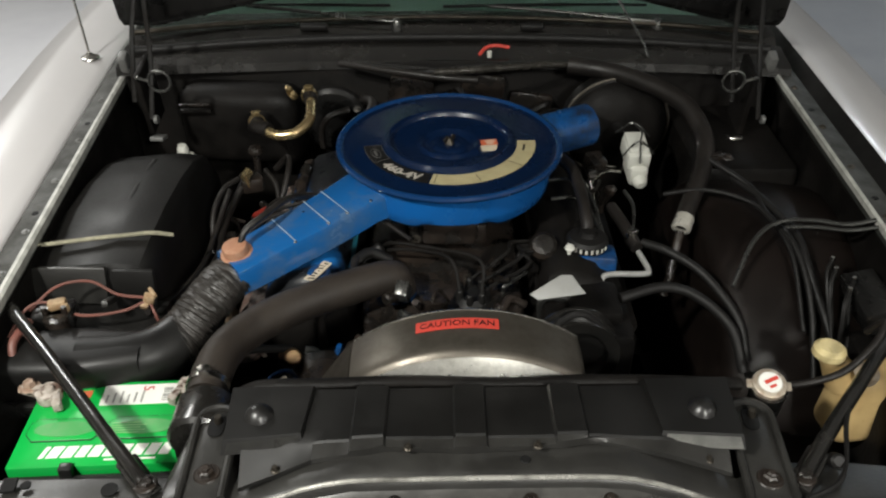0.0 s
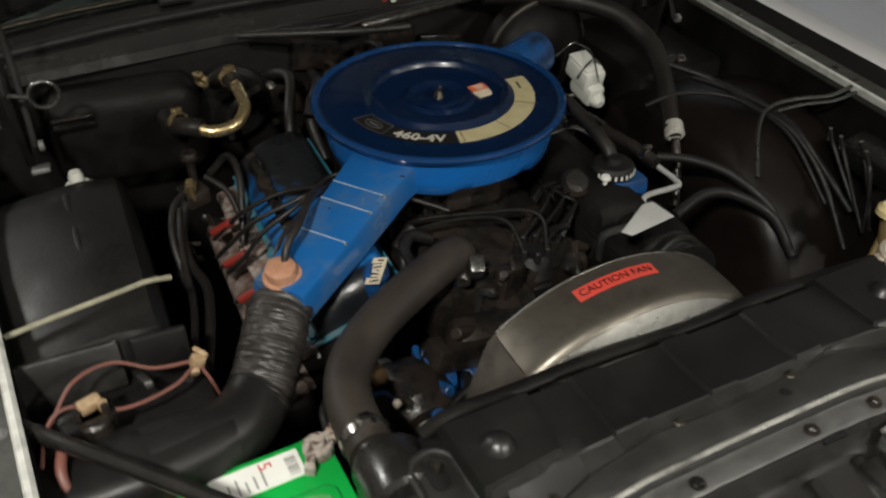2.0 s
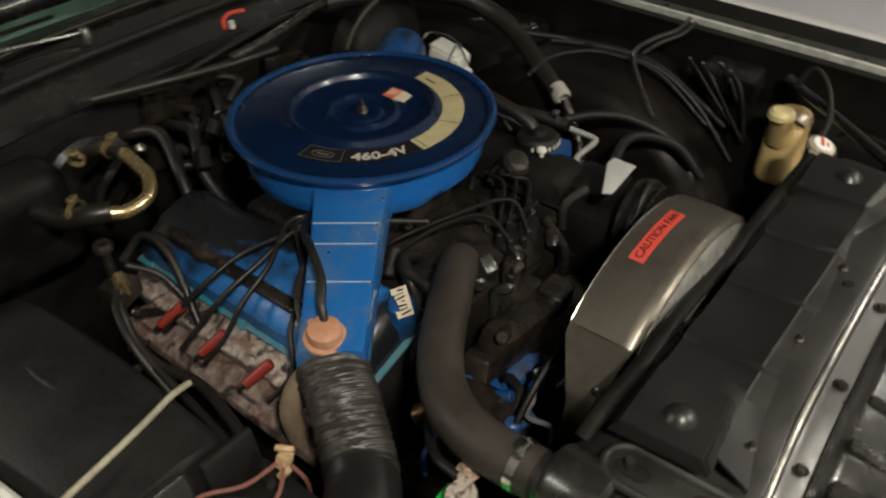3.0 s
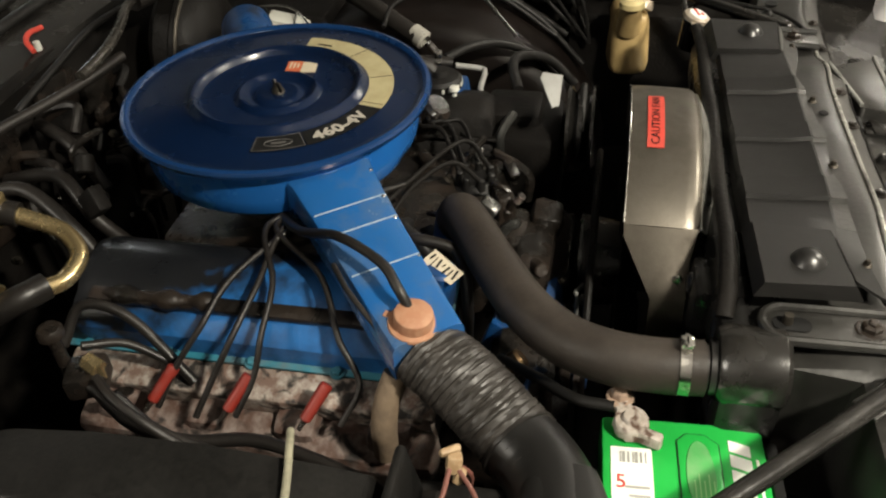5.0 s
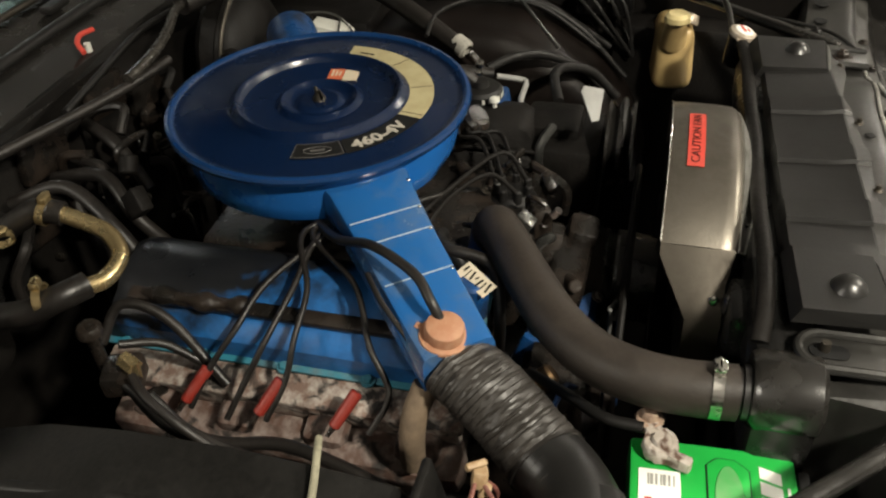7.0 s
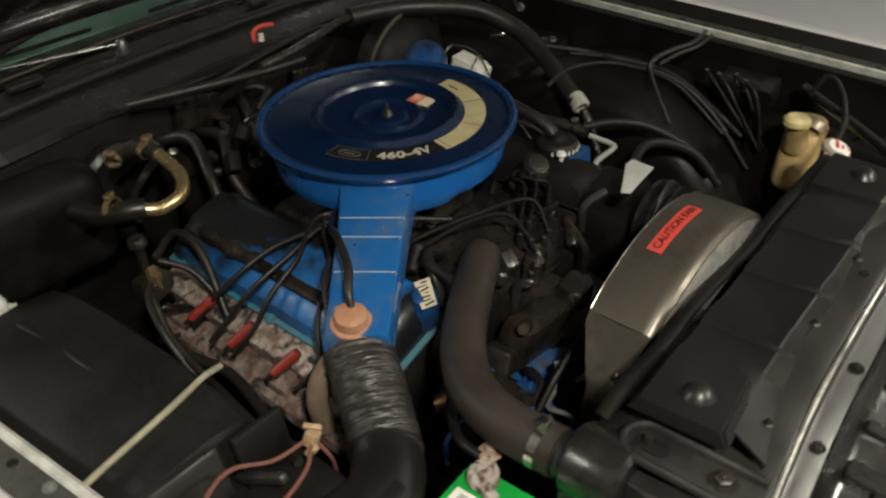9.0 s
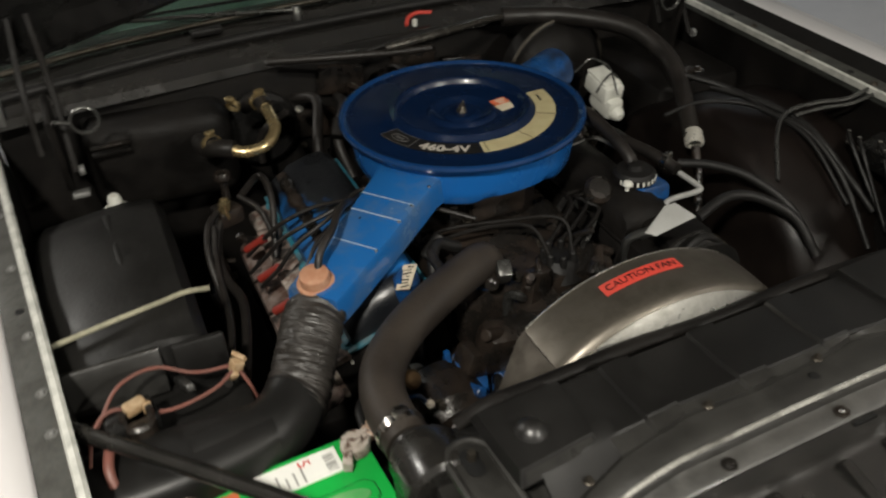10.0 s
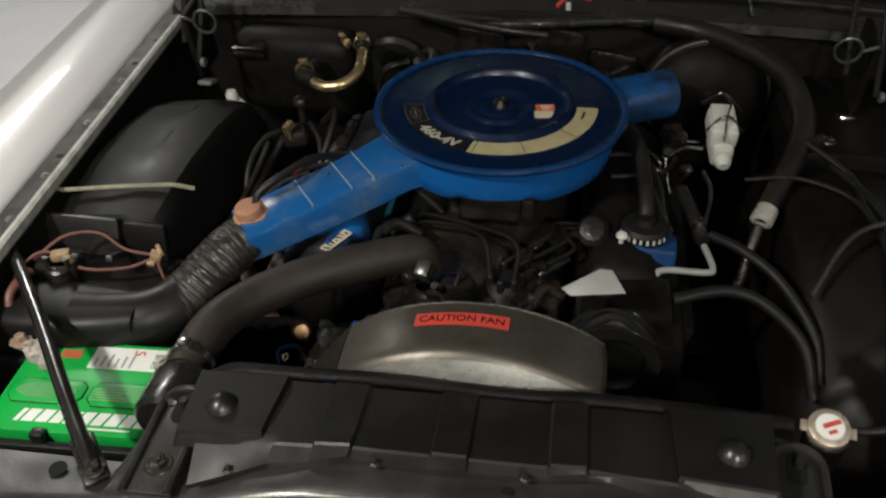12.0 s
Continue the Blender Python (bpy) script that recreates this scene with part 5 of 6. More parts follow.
def duct():
    ob = thing("intake_duct", (-0.62, 1.02, 0.74), "black moulded plastic intake duct lying behind the battery", "intake duct")
    bm = bmesh.new()
    rows = []
    for x, y, hy, z0, z1 in ((-0.495, 1.036, 0.040, 0.755, 0.840), (-0.53, 1.030, 0.048, 0.748, 0.842), (-0.60, 1.028, 0.058, 0.745, 0.840), (-0.68, 1.03, 0.060, 0.745, 0.838), (-0.75, 1.035, 0.055, 0.75, 0.832)):
        sec = []
        for k in range(20):
            a = 2 * math.pi * k / 20
            cx, sx = math.cos(a), math.sin(a)
            sq = lambda q: math.copysign(abs(q) ** 0.5, q)
            sec.append(bm.verts.new((x, y + hy * sq(cx), (z0 + z1) / 2 + (z1 - z0) / 2 * sq(sx))))
        rows.append(sec)
    for a, b in zip(rows, rows[1:]):
        for i in range(20):
            bm.faces.new((a[i], a[(i + 1) % 20], b[(i + 1) % 20], b[i]))
    bm.faces.new(rows[0][::-1])
    bm.faces.new(rows[-1])
    part("duct", bm, COVER, ob)
    part("elbow", tube([(-0.450, 1.088, 0.804), (-0.468, 1.066, 0.799), (-0.497, 1.046, 0.796), (-0.54, 1.034, 0.795), (-0.60, 1.03, 0.793)], 0.0455, 32, radius=lambda k: 1.0 + 0.10 * k), COVER, ob, "moulded elbow with a thin rim")
    part("flange", block(-0.765, -0.60, 0.955, 0.972, 0.742, 0.768, 0.006), BLACK, ob)
    part("bracket", box((0.07, 0.05, 0.03), pose(-0.665, 1.105, 0.838, 0, 0, 12), 0.006), BLACK, ob)


duct()


# ---- engine ----
def engine():
    ob = thing("engine", (0.0, 1.35, 0.3), "large blue painted V8 engine, greasy and rusty, in the bay", "engine")
    part("block", box((0.42, 0.66, 0.36), pose(0.0, 1.42, 0.48), 0.03), GREASE, ob, "greasy cast iron block")
    part("intake_manifold", merge(box((0.30, 0.50, 0.10), pose(0.0, 1.42, 0.74), 0.02), merge(box((0.16, 0.18, 0.05), pose(0.01, 1.48, 0.81), 0.01), box((0.10, 0.16, 0.06), pose(-0.03, 1.20, 0.75), 0.015))), GREASE, ob)
    part("carburettor", merge(box((0.15, 0.17, 0.05), pose(0.013, 1.49, 0.85), 0.012), merge(box((0.11, 0.06, 0.06), pose(0.013, 1.38, 0.842), 0.01), rod((0.013, 1.50, 0.86), (0.013, 1.50, 0.885), 0.06, seg=24))), GREASE, ob, "dull greasy carburettor")
    for side in (-1, 1):
        cx = 0.0
        # bank axis leans outwards
        up = Vector((side * math.sin(radians(17)), 0, math.cos(radians(17))))
        across = Vector((math.cos(radians(17)) * side, 0, -math.sin(radians(17))))

        def bank(a, y, h, side=side, up=up, across=across):
            base = Vector((side * 0.258, y, 0.768))
            return base + across * a + up * h

        def m_bank(a, y, h):
            o = bank(a, y, h)
            return Matrix(((across.x * 1, 0, up.x, o.x), (0, 1, 0, o.y), (across.z * 1, 0, up.z, o.z), (0, 0, 0, 1)))
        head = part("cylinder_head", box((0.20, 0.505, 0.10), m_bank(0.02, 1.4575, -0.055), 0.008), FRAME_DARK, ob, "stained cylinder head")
        if side < 0:
            part("plug_face", box((0.014, 0.50, 0.080), m_bank(0.118, 1.455, -0.050), 0.004), HEAD_STAINED, head, "rust and soot stained plug side")
            part("head_ledge", box((0.046, 0.51, 0.014), m_bank(0.104, 1.455, -0.006), 0.004), HEAD_STAINED, head)
            for k in range(9):
                part("head_boss", box((0.022, 0.020, 0.022), m_bank(0.118, 1.225 + 0.058 * k, -0.008), 0.006), HEAD_STAINED, head)
        vc = bmesh.new()
        rows = []
        for y, k in ((1.208, 0.55), (1.218, 0.86), (1.236, 1.0), (1.45, 1.0), (1.69, 1.0), (1.71, 0.86), (1.72, 0.55)):
            sec = [(-0.082, 0.0), (-0.078, 0.040 * k), (-0.060, 0.060 * k), (-0.035, 0.066 * k), (0.010, 0.066 * k), (0.022, 0.058 * k), (0.035, 0.056 * k), (0.050, 0.050 * k), (0.068, 0.036 * k), (0.074, 0.0)]
            rows.append([vc.verts.new(bank(a, y, h)) for a, h in sec])
        for a, b in zip(rows, rows[1:]):
            for i in range(len(a) - 1):
                vc.faces.new((a[i], a[i + 1], b[i + 1], b[i]))
        vc.faces.new(rows[0])
        vc.faces.new(rows[-1])
        # right cover is coloured near-black for shade, the left keeps its blue
        cover = part("valve_cover", vc, FRAME_DARK if side > 0 else BLUE_SHADED, ob, "blue painted rocker cover")
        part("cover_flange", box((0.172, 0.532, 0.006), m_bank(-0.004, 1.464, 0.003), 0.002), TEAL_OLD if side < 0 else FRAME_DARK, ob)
        for k in range(5):
            part("cover_bolt", hexbolt(bank(0.078, 1.216 + 0.118 * k, 0.006), 0.007, 0.007, up), TEAL_OLD if side < 0 else GREASE, ob)
        if side < 0:
            bm = box((0.022, 0.44, 0.014), m_bank(0.030, 1.46, 0.062), 0.005)
            part("oily_rail", bm, GREASE, cover, "oil-blackened rail")
            bm = tube([bank(0.028, 1.50, 0.066), bank(0.032, 1.57, 0.068), bank(0.028, 1.66, 0.064)], 0.011, 10, radius=lambda k: 1 + 0.4 * math.sin(k * 17))
            part("grease_lump", bm, GREASE, cover)
        if side > 0:
            continue
        man = box((0.06, 0.50, 0.055), m_bank(0.150, 1.445, -0.065), 0.018)
        man = part("exhaust_manifold", man, RUST, ob, "rusty exhaust manifold with pale heat stains")
        for k in range(4):
            part("manifold_runner", box((0.085, 0.060, 0.05), m_bank(0.12, 1.258 + 0.125 * k, -0.045), 0.014), RUST, man)
        for k in range(3):
            y = 1.333 + 0.1015 * k
            a, b = Vector((side * 0.381, y - 0.003, 0.781)), Vector((side * 0.417, y + 0.020, 0.750))
            boot = part("plug_boot", rod(a, b, 0.0085, 0.0075, 12, 0.002), BOOT_RED, ob, "red rubber plug boot")
            part("plug_tip", rod(b, b + (b - a) * 0.25, 0.004, 0.003, 10), GREASE, boot)
        bm = tube([bank(0.085, 1.20, -0.02), bank(0.088, 1.45, -0.022), bank(0.085, 1.69, -0.02)], 0.003, 6)
        part("heat_strip", bm, MASTER, ob)
    # front of the engine
    part("timing_cover", box((0.26, 0.07, 0.30), pose(0.0, 1.10, 0.55), 0.03), BLUE_OLD, ob)
    part("water_pump", merge(lathe([(0, 0.05), (0.06, 0.05), (0.085, 0.02), (0.09, 0), (0, 0)], aim((0.03, 1.11, 0.68), (0.03, 1.0, 0.68)), 28), rod((-0.06, 1.12, 0.70), (-0.02, 1.10, 0.69), 0.03)), GREASE, ob)
    part("thermostat_housing", merge(rod((-0.082, 1.225, 0.77), (-0.082, 1.222, 0.835), 0.034, 0.028, 20, 0.004), box((0.085, 0.05, 0.018), pose(-0.082, 1.225, 0.775), 0.006)), BLUE_OLD, ob)
    part("distributor", merge(rod((0.055, 1.215, 0.68), (0.055, 1.215, 0.76), 0.045, 0.05, 24, 0.006), rod((0.055, 1.215, 0.76), (0.055, 1.215, 0.800), 0.05, 0.036, 24, 0.01)), RUBBER_DARK, ob, "black distributor cap")
    for k in range(7):
        a = k * 2 * math.pi / 7
        x, y = 0.055 + 0.026 * math.cos(a), 1.215 + 0.026 * math.sin(a)
        part("distributor_tower", rod((x, y, 0.79), (x, y, 0.815), 0.0075, 0.006, 10, 0.002), RUBBER_DARK, ob)
    part("coil_bracket", box((0.05, 0.03, 0.06), pose(-0.02, 1.16, 0.80, 0, 10, 20), 0.008), GREASE, ob)
    part("alternator", merge(lathe([(0, 0.0), (0.055, 0.0), (0.068, 0.012), (0.068, 0.09), (0.05, 0.11), (0, 0.11)], aim((-0.215, 1.15, 0.66), (-0.215, 1.0, 0.66)), 28), lathe([(0, 0), (0.035, 0), (0.03, 0.008), (0.035, 0.016), (0, 0.016)], aim((-0.215, 1.035, 0.66), (-0.215, 1.0, 0.66)), 24)), GREASE, ob, "dull greasy alternator")
    part("accessory_bracket", merge(box((0.022, 0.085, 0.034), pose(-0.19, 1.10, 0.695, 20, 0, -18), 0.010), merge(box((0.06, 0.05, 0.012), pose(-0.175, 1.05, 0.675, 10, 0, -12), 0.004), rod((-0.215, 1.03, 0.64), (-0.20, 1.03, 0.705), 0.014, seg=14, edge=0.003))), BLUE_OLD, ob, "oily blue accessory bracket")
    part("front_casting", merge(box((0.065, 0.075, 0.13), pose(-0.160, 1.140, 0.640, 18, 0, -14), 0.016), merge(rod((-0.19, 1.10, 0.70), (-0.175, 1.05, 0.72), 0.010, seg=12, edge=0.002), box((0.012, 0.09, 0.08), pose(-0.196, 1.125, 0.680, 18, 0, -14), 0.004))), BLUE_WORN_SHADE, ob, "blue painted front casting")
    part("pale_hose_stub", tube([(-0.255, 1.12, 0.655), (-0.238, 1.09, 0.65), (-0.215, 1.06, 0.625)], 0.013, 14), HEAT_WRAP, ob, "pale wrapped hose stub")
    part("fan_hub", lathe([(0, 0.08), (0.05, 0.08), (0.07, 0.06), (0.075, 0.0), (0, 0)], aim((0.045, 1.04, 0.66), (0.045, 0.9, 0.66)), 28), GREASE, ob)
    fan = part("fan", lathe([(0, 0.012), (0.05, 0.012), (0.052, 0), (0, 0)], aim((0.045, 0.965, 0.66), (0.045, 0.9, 0.66)), 20), FRAME_DARK, ob, "dark steel fan")
    for k in range(6):
        bm = box((0.085, 0.004, 0.20), pose(0, 0, 0.145, 0, 0, 0), 0.0015)
        bm.transform(pose(0.045, 0.965, 0.66, 0, 60 * k + 22, 0) @ pose(0, 0, 0, 0, 0, 28))
        part("fan_blade", bm, FRAME_DARK, fan)
    for x, z, r, name in ((0.045, 0.66, 0.075, "pump_pulley"), (0.0, 0.44, 0.09, "crank_pulley"), (0.225, 0.80, 0.072, "compressor_pulley")):
        prof = [(0, 0.0), (r, 0.0), (r, 0.005), (r - 0.012, 0.012), (r, 0.019), (r, 0.026), (r - 0.012, 0.033), (r, 0.040), (r, 0.044), (r - 0.02, 0.044), (r - 0.026, 0.03), (0, 0.03)]
        part(name, lathe(prof, aim((x, 1.085, z), (x, 0.9, z)), 36), BLACK_GLOSS, ob)
    part("idler_plate", prism([(0.0, 0.0), (0.056, 0.030), (0.074, 0.028), (0.094, -0.008), (0.014, -0.012)], 0.003, pose(0.146, 1.108, 0.880, 30, -8, -2), 0.001), PALE_BRACKET, ob, "pale grey folded bracket plate")
    part("belt", tube([(0.165, 1.06, 0.83), (0.225, 1.06, 0.878), (0.285, 1.06, 0.83)], 0.006, 8), RUBBER_DARK, ob)
    part("compressor", merge(box((0.16, 0.20, 0.15), pose(0.26, 1.19, 0.725), 0.02), box((0.10, 0.10, 0.04), pose(0.27, 1.18, 0.80), 0.012)), FRAME_DARK, ob, "greasy black compressor")
    # oil filler on the right bank
    part("filler_tower", rod((0.272, 1.305, 0.77), (0.276, 1.312, 0.835), 0.032, 0.034, 24, 0.003), BLUE, ob)
    oc = part("oil_cap", lathe([(0, 0.034), (0.014, 0.034), (0.017, 0.024), (0.034, 0.022), (0.040, 0.016), (0.040, 0.002), (0.036, 0), (0, 0)], (0.276, 1.315, 0.838), 32), RUBBER_DARK, ob, "black oil filler cap")
    for k in range(9):
        a = radians(200 + 15 * k)
        part("cap_print", box((0.004, 0.0015, 0.008), pose(0.276 + 0.0405 * math.cos(a), 1.315 + 0.0405 * math.sin(a), 0.848, 0, 0, math.degrees(a) + 90), 0), MASTER, oc)
    part("dipstick_knob", merge(rod((0.234, 1.275, 0.70), (0.238, 1.282, 0.852), 0.004, seg=8), lathe([(0, 0.012), (0.008, 0.009), (0.010, 0.004), (0.006, 0), (0, 0)], (0.238, 1.282, 0.85), 14)), MASTER, ob)
    part("blue_side_plate", box((0.082, 0.06, 0.07), pose(0.290, 1.300, 0.800, -6, 0, -4), 0.008), BLUE_WORN_SHADE, ob)
    # identification tag on the front of the left cover
    tag_m = Matrix.Translation((-0.226, 1.212, 0.8525)) @ pose(0, 0, 0, 0, -17, 0) @ pose(0, 0, 0, 0, 0, 52)
    part("tag_boss", rod((-0.222, 1.222, 0.79), (-0.226, 1.214, 0.8515), 0.023, 0.021, 20, 0.004), BLUE_WORN_SHADE, ob, "round blue boss under the tag")
    tag = part("engine_tag", box((0.054, 0.024, 0.0012), tag_m, 0), CREAM, ob, "cream paper engine tag with dark print")
    part("fuel_filter", rod((-0.285, 1.140, 0.712), (-0.266, 1.102, 0.744), 0.018, 0.016, 20, 0.004), BRONZE, ob, "bronze fuel filter")
    for k, (w, h) in enumerate(((0.003, 0.015), (0.002, 0.012), (0.003, 0.016), (0.002, 0.006), (0.003, 0.014), (0.0015, 0.016), (0.003, 0.010))):
        part("tag_print", box((w, h, 0.0004), tag_m @ pose(-0.021 + 0.007 * k, 0.002 * (k % 3) - 0.002, 0.001, 0, 0, 14 - 9 * (k % 4)), 0), INK, tag)


    # wires, linkages and brackets in the valley and at the firewall
    rnd = random.Random(21)
    for k in (0, 1, 2, 4, 6):
        a = k * 2 * math.pi / 7
        x, y = 0.055 + 0.026 * math.cos(a), 1.215 + 0.026 * math.sin(a)
        ex, ey = (0.22, 1.30 + 0.02 * k) if k < 3 else (-0.10, 1.27 + 0.012 * k)
        part("lead", tube([(x, y, 0.81), (x * 1.3 + ex * 0.25, y + 0.04, 0.836 + 0.004 * k), ((x + ex) / 2, (y + ey) / 2 + 0.03, 0.842), (ex, ey, 0.825), (ex * 1.25, ey + 0.03, 0.79)], 0.0038, 8), FRAME_DARK, ob)
    for lo, hi, n, mats in (((-0.13, 1.16, 0.70), (0.24, 1.36, 0.84), 46, (GREASE, RUBBER_DARK, BLACK, WIPER, GREASE)), ((-0.26, 1.74, 0.72), (0.33, 1.93, 0.90), 46, (GREASE, RUBBER_DARK, GREASE, RUBBER, FRAME_DARK)),
                            ((-0.27, 1.03, 0.58), (-0.06, 1.16, 0.76), 22, (GREASE, BLUE_OLD, BRACKET, BLACK)), ((0.20, 1.36, 0.72), (0.36, 1.62, 0.83), 18, (GREASE, WIPER, RUBBER_DARK)),
                            ((-0.50, 1.36, 0.62), (-0.40, 1.72, 0.76), 16, (GREASE, RUBBER_DARK, RUST))):
        def spot():
            return Vector([rnd.uniform(p, q) for p, q in zip(lo, hi)])
        for k in range(n):
            m, p = rnd.choice(mats), spot()
            what = rnd.random()
            if what < 0.40:
                q = p + Vector((rnd.uniform(-0.09, 0.09), rnd.uniform(-0.07, 0.07), rnd.uniform(-0.06, 0.03)))
                mid = (p + q) / 2 + Vector((rnd.uniform(-0.03, 0.03), rnd.uniform(-0.03, 0.03), rnd.uniform(0.0, 0.03)))
                part("cable", tube([p, mid, q, q - Vector((0, 0, 0.05))], rnd.choice((0.003, 0.004, 0.006, 0.008)), 8, 6), m, ob)
            elif p.x < -0.38:
                continue
            elif what < 0.56:
                part("bracket", box((rnd.uniform(0.015, 0.05), rnd.uniform(0.01, 0.03), rnd.uniform(0.02, 0.05)), Matrix.Translation(p) @ pose(0, 0, 0, rnd.uniform(-40, 40), rnd.uniform(-40, 40), rnd.uniform(0, 90)), 0.004), m, ob)
            elif what < 0.72:
                q = p + Vector((rnd.uniform(-0.04, 0.04), rnd.uniform(-0.05, 0.02), rnd.uniform(-0.03, 0.03)))
                part("fitting", rod(p, q, rnd.uniform(0.006, 0.016), seg=12, edge=0.003), m, ob)
            else:
                # scattered bolts are made up, the chrome ones to imitate small glints
                part("bolt", hexbolt(p, rnd.uniform(0.004, 0.007), 0.007, (rnd.uniform(-0.4, 0.4), -0.5, 0.8)), CHROME if rnd.random() < 0.3 and p.z > 0.78 else GREASE if p.x < -0.3 else STEEL_DULL, ob)
    # castings between the radiator hose and the fan
    part("pump_casting", merge(box((0.16, 0.06, 0.09), pose(-0.07, 1.115, 0.735, 12, 8, 0), 0.018), merge(box((0.06, 0.05, 0.05), pose(-0.15, 1.125, 0.72, 0, 20, 10), 0.012), box((0.05, 0.05, 0.07), pose(0.01, 1.10, 0.755, 10, -10, 0), 0.012))), GREASE, ob)
    part("outlet_stub", rod((-0.115, 1.105, 0.775), (-0.150, 1.090, 0.795), 0.011, 0.010, 14, 0.002), GREASE, ob)
    part("sender", merge(rod((-0.035, 1.165, 0.77), (-0.040, 1.150, 0.815), 0.008, seg=12, edge=0.002), rod((-0.040, 1.150, 0.815), (-0.044, 1.140, 0.835), 0.006, seg=8)), GREASE, ob, "greasy sender with a rusty tip")
    part("sender_tip", rod((-0.045, 1.138, 0.833), (-0.048, 1.130, 0.846), 0.006, seg=10), RUST, ob)
    part("shroud_lip", tube([(0.045 + 0.285 * math.cos(radians(a)), 1.025, 0.60 + 0.20 * math.sin(radians(a))) for a in range(30, 200, 14)], 0.006, 8), FRAME_DARK, ob)
    part("coil_can", lathe([(0, 0.0), (0.024, 0.0), (0.027, 0.004), (0.027, 0.07), (0.02, 0.078), (0, 0.08)], aim((0.20, 1.345, 0.79), (0.19, 1.30, 0.85)), 24), GREASE, ob, "brown-black ignition coil")


engine()

# ---- battery ----
def battery():
    m = pose(-0.514, 0.904, 0.0, 0, 0, 3.0)
    L, W, T = 0.258, 0.172, 0.792
    ob = thing("battery", m @ Vector((0, 0, 0.58)), "green and black car battery with corroded terminals and a white label", "battery")

    def bx(x0, x1, y0, y1, z0, z1, e=0.003):
        return box((x1 - x0, y1 - y0, z1 - z0), m @ pose((x0 + x1) / 2, (y0 + y1) / 2, (z0 + z1) / 2), e)
    part("case", bx(-L / 2, L / 2, -W / 2, W / 2, 0.58, T - 0.03, 0.006), BATT_BLACK, ob)
    lid = part("lid", bx(-L / 2 - 0.002, L / 2 + 0.002, -W / 2 - 0.002, W / 2 + 0.002, T - 0.05, T, 0.005), GREEN, ob, "bright green lid")
    for x in (-0.064, 0.056):
        pts = [(-0.056, -0.008), (-0.044, -0.022), (0.044, -0.022), (0.056, -0.008), (0.056, 0.012), (0.046, 0.022), (-0.046, 0.022), (-0.056, 0.012)]
        strip_ob = part("vent_cover", prism(pts, 0.003, m @ pose(x, -0.016, T - 0.0005), 0.001), GREEN, lid)
        bm = lathe([(0, 0.0012), (1.0, 0.0012), (1.02, 0), (0, 0)], Matrix.Identity(4), 28)
        bm.transform(m @ pose(x, -0.016, T + 0.0025) @ Matrix.Diagonal((0.046, 0.015, 1, 1)))
        part("vent_dust", bm, GREEN_DUST, strip_ob, "dusty recessed vent")
        part("vent_edge", tube([m @ Vector((x + a, -0.016 + b, T + 0.001)) for a, b in pts + pts[:1]], 0.0012, 6, steps=1), BATT_BLACK, strip_ob)
    part("paper_label", bx(-0.028, 0.088, 0.034, 0.078, T - 0.001, T + 0.0008, 0), WHITE, lid, "white paper label with a barcode")
    part("label_numeral", remap(letters("5", 0.024, 0.0003), lambda x, y, z: m @ Vector((0.042 + y, 0.068 - x, T + 0.0014 + z))), RED, lid)
    for k in range(7):
        part("barcode_bar", bx(0.068, 0.082, 0.040 + 0.0045 * k, 0.0415 + 0.0045 * k + 0.0010 * (k % 3), T + 0.0006, T + 0.0014, 0), GREY_INK, lid)
    for k in range(6):
        part("print_line", bx(-0.020 + 0.011 * k, -0.017 + 0.011 * k, 0.038, 0.056 + 0.004 * (k % 3), T + 0.0006, T + 0.0014, 0), GREY_INK, lid)
    part("red_mark", bx(-0.078, -0.046, 0.052, 0.068, T - 0.001, T + 0.0008, 0), ORANGE, lid)
    for k in range(5):
        part("green_print", bx(0.005, 0.05 + 0.008 * (k % 2), 0.001 + 0.005 * k - 0.03, 0.0022 + 0.005 * k - 0.03, T + 0.0035, T + 0.0043, 0), PALE_GREEN, lid)
    # white slanted bars stand for the maker's name
    x = -0.088
    for w in (0.007, 0.017, 0.017, 0.015, 0.017, 0.016, 0.016, 0.018, 0.016, 0.015):
        pts = [(x, -0.071), (x + w, -0.071), (x + w + 0.007, -0.049), (x + 0.007, -0.049)]
        part("white_bar", prism(pts, 0.001, m @ pose(0, 0, T - 0.0002)), WHITE, lid)
        x += w + 0.004
    part("white_bar", prism([(0.01, -0.079), (0.085, -0.079), (0.0855, -0.076), (0.0105, -0.076)], 0.001, m @ pose(0, 0, T - 0.0002)), WHITE, lid)
    part("hold_down", merge(bx(-0.05, -0.03, -0.10, -0.084, T - 0.02, T + 0.006), bx(-0.13, 0.12, -0.105, -0.092, T - 0.03, T - 0.012)), BATT_BLACK, ob)
    rnd = random.Random(7)
    for sx, y in ((-0.108, 0.052), (0.112, 0.056)):
        post = part("terminal", lathe([(0, 0.026), (0.009, 0.026), (0.011, 0.023), (0.012, 0.0), (0, 0)], m @ pose(sx, y, T), 20), LEAD, ob)
        cl = lathe([(0.0098, 0.003), (0.0175, 0.003), (0.0185, 0.006), (0.0180, 0.017), (0.0165, 0.019), (0.0098, 0.019), (0.0098, 0.003)], m @ pose(sx, y, T), 24)
        s = 1 if sx < 0 else -1
        merge(cl, box((0.034, 0.018, 0.016), m @ pose(sx - s * 0.026, y + 0.010, T + 0.011, 0, 0, -20 * s), 0.004))
        merge(cl, box((0.012, 0.030, 0.016), m @ pose(sx + s * 0.016, y - 0.016, T + 0.011, 0, 0, 24 * s), 0.003))
        base = m @ Vector((sx, y, T))
        for v in cl.verts:
            v.co = base + (v.co - base) * 1.08
